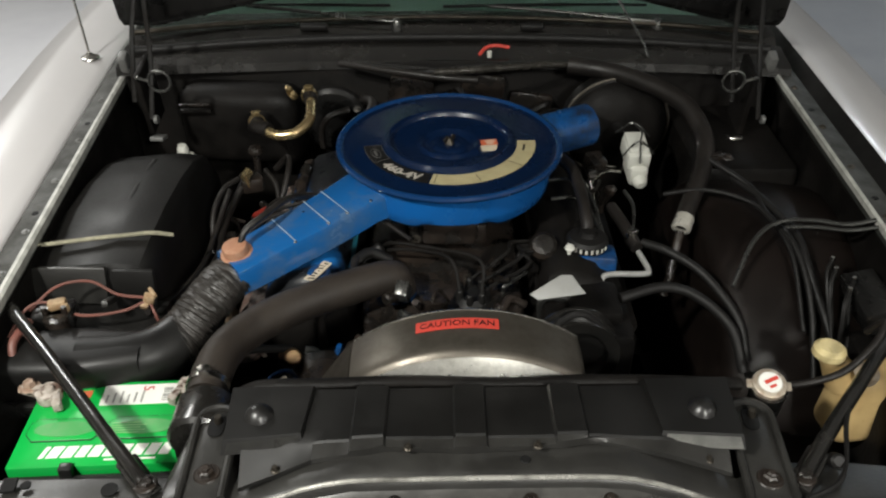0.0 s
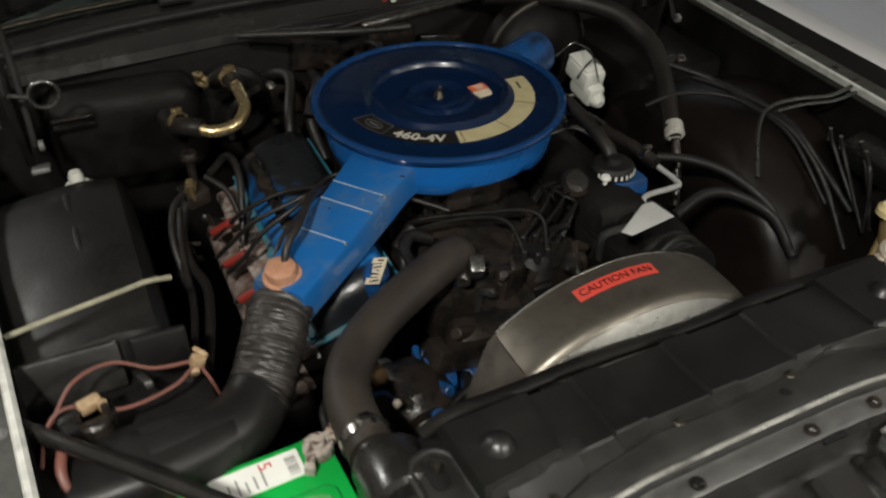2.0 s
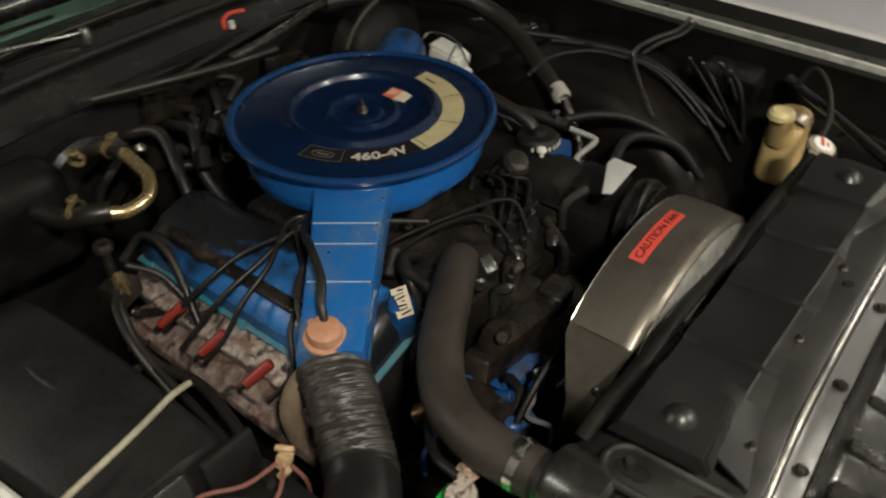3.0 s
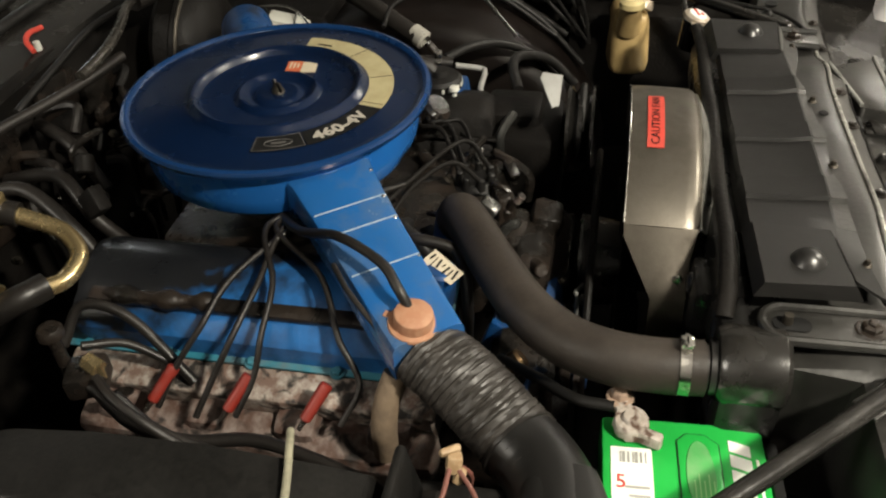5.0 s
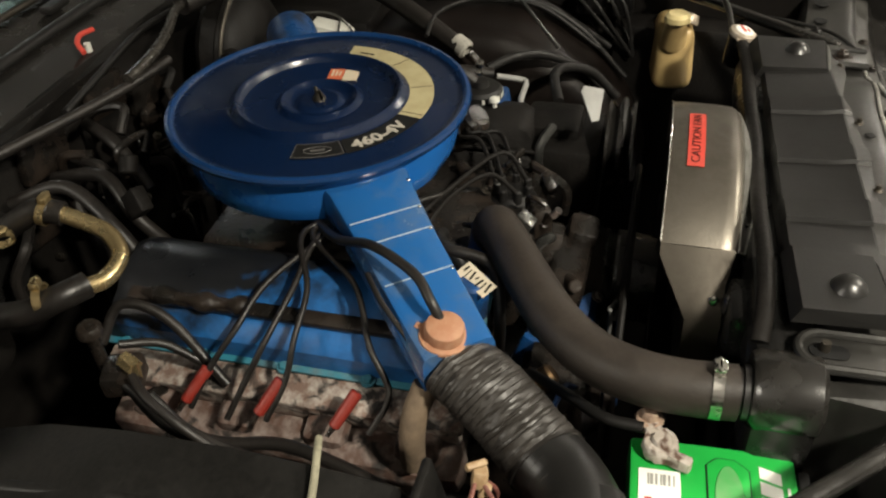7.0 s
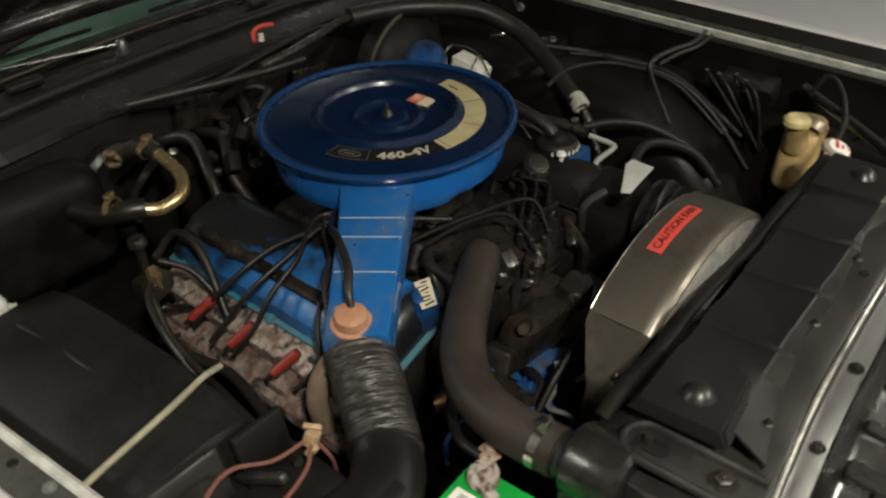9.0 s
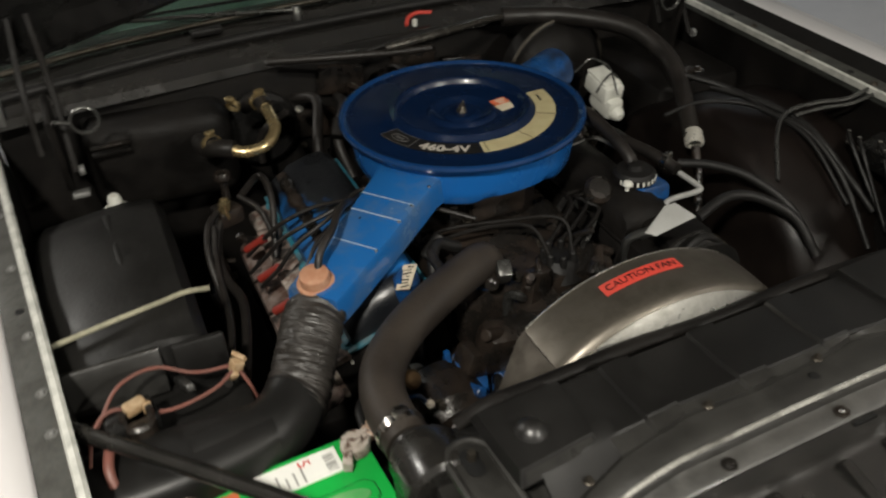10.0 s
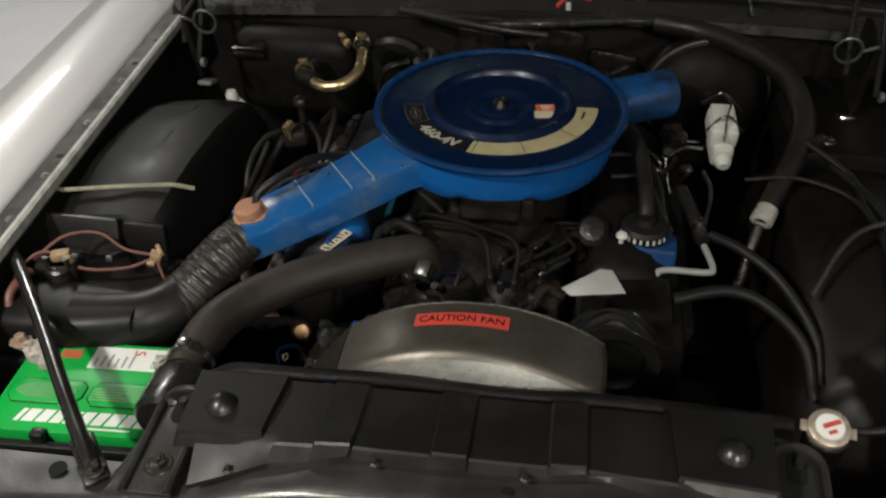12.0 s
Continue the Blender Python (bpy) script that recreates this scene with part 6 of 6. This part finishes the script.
            v.co += Vector((rnd.uniform(-1, 1), rnd.uniform(-1, 1), rnd.uniform(-1, 1))) * 0.0009
        cp = part("cable_clamp", cl, LEAD, ob, "corroded cable clamp")
        part("clamp_bolt", merge(hexbolt(m @ Vector((sx - s * 0.032, y + 0.012, T + 0.018)), 0.010, 0.012), rod(m @ Vector((sx - s * 0.05, y + 0.012, T + 0.012)), m @ Vector((sx - s * 0.016, y + 0.012, T + 0.012)), 0.007, seg=6)), TERM_RUST, cp)


battery()
tray = solo("battery_tray", merge(block(-0.67, -0.37, 0.79, 1.01, 0.565, 0.58, 0.004), merge(block(-0.66, -0.64, 0.80, 1.0, 0.30, 0.57, 0.003), block(-0.40, -0.38, 0.80, 1.0, 0.30, 0.57, 0.003))), FRAME_DARK, (-0.51, 0.9, 0.30), "black steel tray under the battery", "battery tray")


# ---- cables and hoses ----
def hose(name, pts, r, mat, label, category, seg=14, clamps=(), group=""):
    ob = thing(name, pts[0], label, category, group)
    part("tube", tube(pts, r, seg), mat, ob)
    for p, way in clamps:
        part("clamp", band(p, way, r * 1.0, 0.012), CHROME, ob, "steel hose clamp")
    return ob


hose("radiator_hose", [(-0.355, 0.893, 0.852), (-0.357, 0.950, 0.851), (-0.350, 1.0, 0.850), (-0.326, 1.05, 0.847), (-0.278, 1.10, 0.847), (-0.202, 1.15, 0.848), (-0.114, 1.20, 0.844), (-0.087, 1.216, 0.832), (-0.080, 1.222, 0.80)],
     0.0315, RUBBER_BROWN, "thick grey-brown rubber radiator hose with steel clamps", "radiator hose", 28,
     (((-0.3565, 0.915, 0.8525), (0, 1, 0)),))
hose("positive_cable", [(-0.668, 0.972, 0.803), (-0.69, 0.99, 0.80), (-0.70, 1.02, 0.845), (-0.69, 1.07, 0.855)], 0.007, WIRE_PINK, "faded red battery cable clamped to the terminal", "battery cable")
hose("negative_cable", [(-0.385, 0.985, 0.806), (-0.375, 1.03, 0.80), (-0.33, 1.08, 0.78), (-0.27, 1.13, 0.74)], 0.007, RUBBER_DARK, "black battery cable running to the engine", "battery cable")

# pink wires and tan plug over the duct
loom = thing("wire_connector", (-0.515, 1.145, 0.842), "tan plastic wiring plug with faded red wires over the duct", "wiring plug")
part("plug", merge(box((0.018, 0.016, 0.020), pose(-0.515, 1.145, 0.842, 10, 20, 15), 0.003), merge(box((0.008, 0.024, 0.010), pose(-0.508, 1.15, 0.852, 10, -20, 35), 0.003), box((0.014, 0.010, 0.016), pose(-0.523, 1.138, 0.832, 30, 20, 5), 0.003))), CONNECTOR, loom)
for pts in ([(-0.52, 1.14, 0.84), (-0.555, 1.115, 0.838), (-0.62, 1.10, 0.842), (-0.68, 1.11, 0.862), (-0.71, 1.09, 0.855), (-0.722, 1.05, 0.835)],
            [(-0.52, 1.148, 0.842), (-0.57, 1.15, 0.848), (-0.62, 1.165, 0.865), (-0.67, 1.145, 0.868), (-0.705, 1.10, 0.850)],
            [(-0.512, 1.14, 0.835), (-0.50, 1.13, 0.80), (-0.49, 1.14, 0.74)]):
    part("wire", tube(pts, 0.0027, 8), WIRE_PINK, loom)
part("connector_block", merge(box((0.030, 0.018, 0.016), pose(-0.655, 1.105, 0.862, 0, 0, 20), 0.004), box((0.012, 0.012, 0.030), pose(-0.64, 1.10, 0.852, 10, 0, 0), 0.003)), CONNECTOR, loom)
relay = solo("starter_relay", merge(rod((-0.655, 1.09, 0.82), (-0.655, 1.09, 0.853), 0.022, seg=20, edge=0.004), merge(rod((-0.672, 1.09, 0.85), (-0.672, 1.09, 0.868), 0.005, seg=8), rod((-0.638, 1.09, 0.85), (-0.638, 1.09, 0.868), 0.005, seg=8))), GREASE, (-0.655, 1.09, 0.82), "small grimy starter relay with two studs on the black shelf", "relay")
strap = hose("cloth_strap", [(-0.770, 1.262, 0.874), (-0.735, 1.272, 0.870), (-0.70, 1.277, 0.872), (-0.64, 1.283, 0.877), (-0.585, 1.295, 0.876), (-0.548, 1.306, 0.873), (-0.515, 1.318, 0.860)], 0.0042, TAPE_CREAM, "yellowed cloth strap lying across the black inner wing", "strap")

# ignition leads from the distributor to the plugs
for k, (bx_, by_, mid) in enumerate(((-0.372, 1.53, (-0.285, 1.478, 0.826)), (-0.380, 1.475, (-0.295, 1.44, 0.826)), (-0.365, 1.29, (-0.275, 1.36, 0.832)), (-0.372, 1.425, (-0.29, 1.42, 0.83)))):
    hose("ignition_lead", [(-0.06, 1.30, 0.86), (-0.15, 1.385, 0.876), (-0.205, 1.418 + 0.012 * k, 0.880), Vector(mid) + Vector((0, 0, 0.028)), (bx_ + 0.022, (by_ + mid[1]) / 2 - 0.003, 0.824), (bx_ - 0.012, by_, 0.782), (bx_ - 0.045, by_ + 0.02, 0.74)], 0.0042, RUBBER, "grey-black spark plug lead draped over the blue cover", "ignition lead", 10, group="ignition leads")
hose("vacuum_hose", [(-0.362, 1.222, 0.904), (-0.352, 1.236, 0.925), (-0.325, 1.262, 0.938), (-0.285, 1.325, 0.938), (-0.235, 1.395, 0.900), (-0.16, 1.46, 0.872), (-0.10, 1.52, 0.87)], 0.0062, RUBBER, "brown-grey rubber vacuum hose from the tan cap", "vacuum hose", 12)
hose("vacuum_hose", [(-0.30, 1.33, 0.905), (-0.34, 1.30, 0.90), (-0.372, 1.26, 0.878), (-0.385, 1.235, 0.85)], 0.0036, RUBBER, "thin grey vacuum line beside the snorkel", "vacuum hose", 8)
hose("heat_riser_hose", [(-0.395, 1.235, 0.83), (-0.412, 1.245, 0.80), (-0.420, 1.25, 0.76), (-0.41, 1.255, 0.70)], 0.016, HEAT_WRAP, "tan fabric heat riser hose behind the intake hose", "heat riser hose", 16)
hose("bypass_hose", [(-0.10, 1.29, 0.82), (-0.14, 1.285, 0.842), (-0.165, 1.25, 0.83), (-0.17, 1.22, 0.77)], 0.010, RUBBER_DARK, "black bypass hose beside the radiator hose", "bypass hose", 14)


# ---- rear of the bay, left of the engine ----
def heater_pipes():
    ob = thing("heater_pipe", (-0.33, 1.70, 0.90), "bent gold-plated heater pipe with steel clamps and black hose ends", "heater pipe")
    part("pipe", tube([(-0.392, 1.665, 0.905), (-0.365, 1.652, 0.900), (-0.325, 1.655, 0.905), (-0.300, 1.685, 0.917), (-0.298, 1.72, 0.930), (-0.301, 1.748, 0.941)], 0.0112, 16), GOLD, ob)
    part("hose_end", tube([(-0.300, 1.742, 0.940), (-0.303, 1.758, 0.944), (-0.308, 1.78, 0.945), (-0.32, 1.85, 0.90)], 0.016, 16), RUBBER, ob)
    part("hose_end", tube([(-0.385, 1.664, 0.905), (-0.415, 1.685, 0.905), (-0.43, 1.73, 0.885), (-0.43, 1.82, 0.86)], 0.017, 16), RUBBER, ob)
    for p, w, r in (((-0.306, 1.764, 0.945), (-0.1, 1, 0.3), 0.0165), ((-0.420, 1.705, 0.905), (-0.4, 1, 0), 0.0175), ((-0.352, 1.80, 0.93), (0.6, 0.6, 0.4), 0.012)):
        part("clamp", band(p, w, r, 0.010, 0.0022), GOLD, ob)
    valve = thing("service_valve", (-0.425, 1.63, 0.80), "grimy service valve with brass fittings and a black hose", "valve")
    part("knob", lathe([(0, 0.018), (0.013, 0.017), (0.016, 0.012), (0.016, 0.004), (0.010, 0), (0, 0)], (-0.420, 1.655, 0.852), 20), GREASE, valve)
    part("stem", rod((-0.420, 1.655, 0.77), (-0.420, 1.655, 0.855), 0.008, seg=12), GREASE, valve)
    part("fitting", merge(rod((-0.437, 1.592, 0.825), (-0.430, 1.612, 0.832), 0.011, seg=6), rod((-0.432, 1.60, 0.80), (-0.436, 1.594, 0.836), 0.007, seg=10)), GOLD, valve)
    part("body", box((0.05, 0.05, 0.035), pose(-0.43, 1.62, 0.80, 0, 0, 20), 0.008), GREASE, valve)
    for pts, r in (([(-0.45, 1.59, 0.825), (-0.475, 1.555, 0.82), (-0.49, 1.50, 0.79), (-0.485, 1.44, 0.73)], 0.006), ([(-0.435, 1.63, 0.81), (-0.448, 1.60, 0.80), (-0.468, 1.55, 0.768), (-0.472, 1.48, 0.755), (-0.46, 1.40, 0.757), (-0.475, 1.31, 0.752), (-0.50, 1.22, 0.74)], 0.0085),
                   ([(-0.465, 1.56, 0.815), (-0.480, 1.50, 0.775), (-0.488, 1.38, 0.750), (-0.51, 1.25, 0.765), (-0.53, 1.16, 0.80)], 0.0065), ([(-0.40, 1.64, 0.82), (-0.37, 1.60, 0.80), (-0.36, 1.55, 0.76)], 0.006),
                   ([(-0.385, 1.68, 0.80), (-0.35, 1.66, 0.84), (-0.345, 1.60, 0.82), (-0.37, 1.52, 0.74)], 0.007)):
        part("line", tube(pts, r, 10), RUBBER, valve)
    for pts in ([(-0.20, 1.93, 0.86), (-0.17, 1.85, 0.88), (-0.20, 1.76, 0.84), (-0.22, 1.70, 0.76)], [(-0.10, 1.93, 0.84), (-0.12, 1.82, 0.87), (-0.16, 1.75, 0.83), (-0.15, 1.70, 0.76)], [(0.02, 1.94, 0.87), (-0.02, 1.86, 0.86), (-0.05, 1.80, 0.80)]):
        hose("heater_hose", pts, 0.011, RUBBER, "grimy heater hose at the firewall", "heater hose", 12)


heater_pipes()
hose("bypass_hose", [(-0.150, 1.285, 0.835), (-0.163, 1.257, 0.843), (-0.165, 1.211, 0.833), (-0.192, 1.190, 0.812), (-0.222, 1.182, 0.77), (-0.225, 1.185, 0.70)], 0.0085, RUBBER, "thin grey bypass hose looping past the engine tag", "bypass hose", 12)
nut = solo("washer_nozzle", merge(lathe([(0, 0.03), (0.010, 0.03), (0.014, 0.02), (0.012, 0.006), (0.022, 0.004), (0.024, 0), (0, 0)], (-0.618, 1.757, 0.79), 20), box((0.05, 0.03, 0.01), pose(-0.615, 1.75, 0.788), 0.003)), MASTER, (-0.618, 1.757, 0.785), "small white plastic cap behind the inner wing", "cap")


# ---- brake servo and master cylinder ----
def brakes():
    ob = thing("brake_servo", (0.44, 1.80, 0.80), "black brake servo drum with a pale master cylinder in front", "brake servo")
    m = aim((0.415, 1.90, 0.835), (0.425, 1.70, 0.82))
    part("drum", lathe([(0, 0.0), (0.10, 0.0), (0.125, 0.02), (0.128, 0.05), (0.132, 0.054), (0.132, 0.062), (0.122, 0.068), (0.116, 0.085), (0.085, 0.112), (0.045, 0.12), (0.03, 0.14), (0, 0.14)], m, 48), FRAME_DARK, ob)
    part("rolled_seam", tube([m @ Vector((0.130 * math.cos(a), 0.130 * math.sin(a), 0.066)) for a in [math.pi * 2 * k / 40 for k in range(41)]], 0.0035, 8, steps=1), STEEL, ob)
    mc = part("master_cylinder", merge(box((0.053, 0.078, 0.042), pose(0.430, 1.648, 0.860, 12, 0, 3), 0.008), box((0.042, 0.076, 0.048), pose(0.432, 1.638, 0.826, 12, 0, 3), 0.011)), MASTER, ob, "pale zinc master cylinder")
    part("lid", box((0.045, 0.070, 0.010), pose(0.430, 1.650, 0.882, 12, 0, 3), 0.004), MASTER, mc)
    part("nose", rod((0.435, 1.608, 0.815), (0.438, 1.588, 0.808), 0.018, 0.014, 20, 0.005), MASTER, mc)
    for pts in ([(0.395, 1.715, 0.875), (0.43, 1.70, 0.906), (0.47, 1.70, 0.872)], [(0.397, 1.63, 0.86), (0.43, 1.625, 0.899), (0.468, 1.635, 0.862)], [(0.43, 1.70, 0.907), (0.44, 1.66, 0.906), (0.432, 1.625, 0.898), (0.43, 1.595, 0.86)]):
        part("bail_wire", tube(pts, 0.0022, 6), WIPER, mc)
    for z, y in ((0.815, 1.64), (0.80, 1.69)):
        part("brake_line", tube([(0.40, y, z), (0.36, y - 0.01, z + 0.004), (0.33, y - 0.04, z - 0.01), (0.34, y - 0.09, z - 0.05)], 0.004, 8), CHROME, ob)
    part("clutter_valve", merge(box((0.04, 0.05, 0.05), pose(0.345, 1.66, 0.82, 10, 0, 20), 0.008), rod((0.33, 1.63, 0.82), (0.33, 1.60, 0.83), 0.012, seg=12, edge=0.003)), GREASE, ob)


brakes()

# ---- air-conditioning pipe round the back ----
ac = thing("suction_hose", (0.47, 1.38, 0.82), "thick black suction hose with bright metal ferrule beside the servo", "suction hose")
part("hose", tube([(0.30, 1.885, 0.968), (0.38, 1.86, 0.965), (0.455, 1.80, 0.965), (0.53, 1.71, 0.955), (0.562, 1.62, 0.92), (0.548, 1.54, 0.885), (0.505, 1.45, 0.852), (0.478, 1.40, 0.833)], 0.0185, 22, radius=lambda k: 1.12 if k < 0.6 else 1.12 - 0.5 * (k - 0.6)), RUBBER, ac)
part("pipe", tube([(-0.02, 1.80, 0.985), (0.06, 1.80, 0.99), (0.16, 1.83, 0.985), (0.25, 1.87, 0.975), (0.31, 1.885, 0.968)], 0.0085, 14), PIPE_STEEL, ac, "dull dark metal pipe")
part("ferrule", lathe([(0.015, 0.0), (0.0185, 0.001), (0.0195, 0.006), (0.0185, 0.011), (0.0195, 0.016), (0.0195, 0.030), (0.013, 0.034)], aim((0.488, 1.412, 0.840), (0.470, 1.376, 0.824)), 24), ALLOY, ac, "bright aluminium ferrule")
part("tail_pipe", tube([(0.472, 1.38, 0.826), (0.462, 1.355, 0.80), (0.452, 1.33, 0.76), (0.44, 1.31, 0.72)], 0.009, 12), GREASE, ac)
part("bracket", merge(box((0.05, 0.02, 0.03), pose(0.575, 1.555, 0.89, 0, 0, 20), 0.004), hexbolt((0.60, 1.55, 0.90), 0.008, 0.008)), GREASE, ac)
hose("wiring_conduit", [(-0.25, 1.90, 0.965), (-0.10, 1.83, 0.972), (0.0, 1.80, 0.972), (0.08, 1.79, 0.97)], 0.008, RUBBER, "black wiring conduit along the scuttle", "conduit")
red = hose("red_wire", [(0.09, 1.955, 0.965), (0.105, 1.975, 0.974), (0.13, 1.985, 0.977), (0.165, 1.985, 0.972)], 0.0045, RED, "short bright red wire on the scuttle edge", "wire")
part("terminal", rod((0.115, 1.965, 0.955), (0.115, 1.965, 0.97), 0.006, seg=10), MASTER, red)
hose("vacuum_line", [(-0.06, 1.90, 0.94), (0.05, 1.90, 0.955), (0.20, 1.92, 0.955), (0.33, 1.93, 0.94)], 0.006, RUBBER_DARK, "black vacuum line along the firewall", "vacuum line")
sw = thing("scuttle_switch", (0.564, 2.04, 0.925), "small pale connector on the black scuttle", "connector")
part("housing", box((0.03, 0.02, 0.022), pose(0.564, 2.025, 0.947, 0, 0, -8), 0.004), MASTER, sw)
part("clip", box((0.02, 0.015, 0.014), pose(0.585, 1.99, 0.938, 0, 0, -8), 0.003), BRACKET, sw)
hose("bonnet_cable", [(0.44, 2.20, 1.06), (0.47, 2.10, 1.02), (0.50, 2.02, 0.98), (0.51, 1.97, 0.955)], 0.003, WIPER, "thin cable rising from the scuttle", "cable")

# breather hose and lines in front of the servo
hose("breather_hose", [(0.235, 1.56, 0.905), (0.262, 1.48, 0.912), (0.272, 1.40, 0.898), (0.276, 1.345, 0.880), (0.276, 1.325, 0.866)], 0.0125, RUBBER, "black breather hose into the oil filler cap", "breather hose", 16)
hose("discharge_hose", [(0.345, 1.45, 0.84), (0.360, 1.37, 0.842), (0.372, 1.31, 0.835)], 0.012, RUBBER, "short black hose with a metal fitting", "hose", 14, (((0.366, 1.335, 0.838), (0.1, -1, 0)),))
hose("discharge_pipe", [(0.374, 1.305, 0.83), (0.386, 1.262, 0.82), (0.375, 1.25, 0.818), (0.31, 1.248, 0.818), (0.296, 1.235, 0.81), (0.298, 1.20, 0.79)], 0.0055, PALE_BRACKET, "bent pale grey metal pipe above the compressor", "pipe", 10)
hose("heater_hose", [(0.385, 1.325, 0.838), (0.43, 1.285, 0.842), (0.485, 1.235, 0.825), (0.535, 1.17, 0.778), (0.55, 1.12, 0.72)], 0.0085, RUBBER_DARK, "black rubber heater hose curving down", "heater hose", 14)
hose("heater_hose", [(0.32, 1.18, 0.815), (0.40, 1.20, 0.825), (0.46, 1.185, 0.815), (0.515, 1.14, 0.78), (0.535, 1.09, 0.72)], 0.0095, RUBBER_DARK, "black heater hose behind the fan guard", "heater hose", 14)
for pts, r in (([(0.20, 1.52, 0.86), (0.27, 1.50, 0.875), (0.30, 1.44, 0.868), (0.312, 1.38, 0.84), (0.33, 1.33, 0.80)], 0.0045), ([(0.22, 1.45, 0.86), (0.275, 1.44, 0.866), (0.305, 1.38, 0.845), (0.32, 1.30, 0.80)], 0.004),
               ([(0.40, 1.58, 0.80), (0.41, 1.52, 0.795), (0.40, 1.46, 0.76)], 0.004)):
    hose("fuel_line", pts, r, WIPER, "thin bright metal line beside the engine", "metal line", 8, group="metal lines")

# washer bottle
def washer_bottle():
    ob = thing("washer_bottle", (0.62, 1.0, 0.62), "amber plastic washer bottle with a pale cap and rubber tube", "washer bottle")
    part("bottle", box((0.135, 0.088, 0.14), pose(0.700, 0.990, 0.755, 0, 0, 8), 0.026, (0.88, 0.82), 3), JUG, ob)
    part("neck", rod((0.652, 0.990, 0.790), (0.616, 0.988, 0.858), 0.027, 0.020, 20, 0.003), JUG, ob)
    part("cap", lathe([(0, 0.016), (0.018, 0.016), (0.025, 0.010), (0.026, 0), (0, 0)], (0.612, 0.988, 0.856), 24), CAP_YELLOW, ob, "pale yellowed cap")
    part("side_cap", lathe([(0, 0.02), (0.016, 0.018), (0.02, 0.008), (0.02, 0), (0, 0)], aim((0.665, 0.965, 0.83), (0.70, 0.94, 0.90)), 20), CAP_WHITE, ob)
    part("tube", tube([(0.478, 0.885, 0.885), (0.53, 0.89, 0.885), (0.59, 0.90, 0.90), (0.64, 0.93, 0.93), (0.665, 0.965, 0.94), (0.66, 0.99, 0.90)], 0.0055, 10), RUBBER, ob)


washer_bottle()

# cables strapped over the right wheel arch
for k, pts in enumerate(([(0.56, 1.54, 0.90), (0.625, 1.46, 0.882), (0.632, 1.38, 0.872), (0.66, 1.28, 0.858), (0.668, 1.18, 0.80), (0.662, 1.08, 0.70)], [(0.60, 1.50, 0.880), (0.638, 1.42, 0.877), (0.672, 1.32, 0.864), (0.676, 1.24, 0.838), (0.70, 1.12, 0.75)],
                         [(0.45, 1.46, 0.865), (0.53, 1.46, 0.875), (0.605, 1.42, 0.875), (0.635, 1.36, 0.870), (0.65, 1.26, 0.850), (0.648, 1.14, 0.77)])):
    hose("wiring_loom", pts, (0.0062, 0.0075, 0.0045)[k], RUBBER_DARK, "black wiring loom over the wheel arch", "wiring loom", 10, group="wiring looms")
hose("brake_pipe", [(0.788, 1.27, 0.925), (0.74, 1.275, 0.912), (0.69, 1.30, 0.905), (0.635, 1.315, 0.892), (0.58, 1.28, 0.875), (0.53, 1.21, 0.82)], 0.0042, WIPER, "thin grey pipe bent over the wheel arch", "pipe", 8)
hose("brake_pipe", [(0.79, 1.255, 0.92), (0.74, 1.262, 0.908), (0.69, 1.285, 0.90), (0.64, 1.30, 0.89)], 0.0036, WIPER, "thin grey pipe bent over the wheel arch", "pipe", 8)
voltage = thing("voltage_regulator", (0.73, 1.17, 0.80), "black electrical regulator with bright studs beside the wing", "regulator")
part("box", box((0.06, 0.12, 0.05), pose(0.745, 1.14, 0.84, 0, -15, 0), 0.006), BLACK, voltage)
for dx, dy in ((-0.02, 0.06), (0.0, 0.03), (-0.02, 0.0), (-0.015, 0.09)):
    part("stud", rod((0.72 + dx, 1.13 + dy, 0.85), (0.717 + dx, 1.13 + dy, 0.878), 0.004, seg=8), CHROME, voltage)
    part("wire", tube([(0.717 + dx, 1.13 + dy, 0.872), (0.70 + dx, 1.10 + dy, 0.86), (0.70 + dx, 1.08 + dy * 0.6, 0.80), (0.70 + dx, 1.07, 0.74)], 0.004, 8), RUBBER_DARK, voltage)

# bonnet release cable on the support panel
release = hose("release_cable", [(0.60, 0.88, 0.86), (0.582, 0.85, 0.885), (0.555, 0.80, 0.893), (0.530, 0.735, 0.890), (0.507, 0.705, 0.886), (0.46, 0.682, 0.884)], 0.0035, RUBBER_DARK, "thin black bonnet release cable over the support panel", "cable", 8)
part("grommet", rod((0.522, 0.752, 0.878), (0.522, 0.738, 0.892), 0.011, 0.010, 16, 0.003), RUBBER_DARK, release)
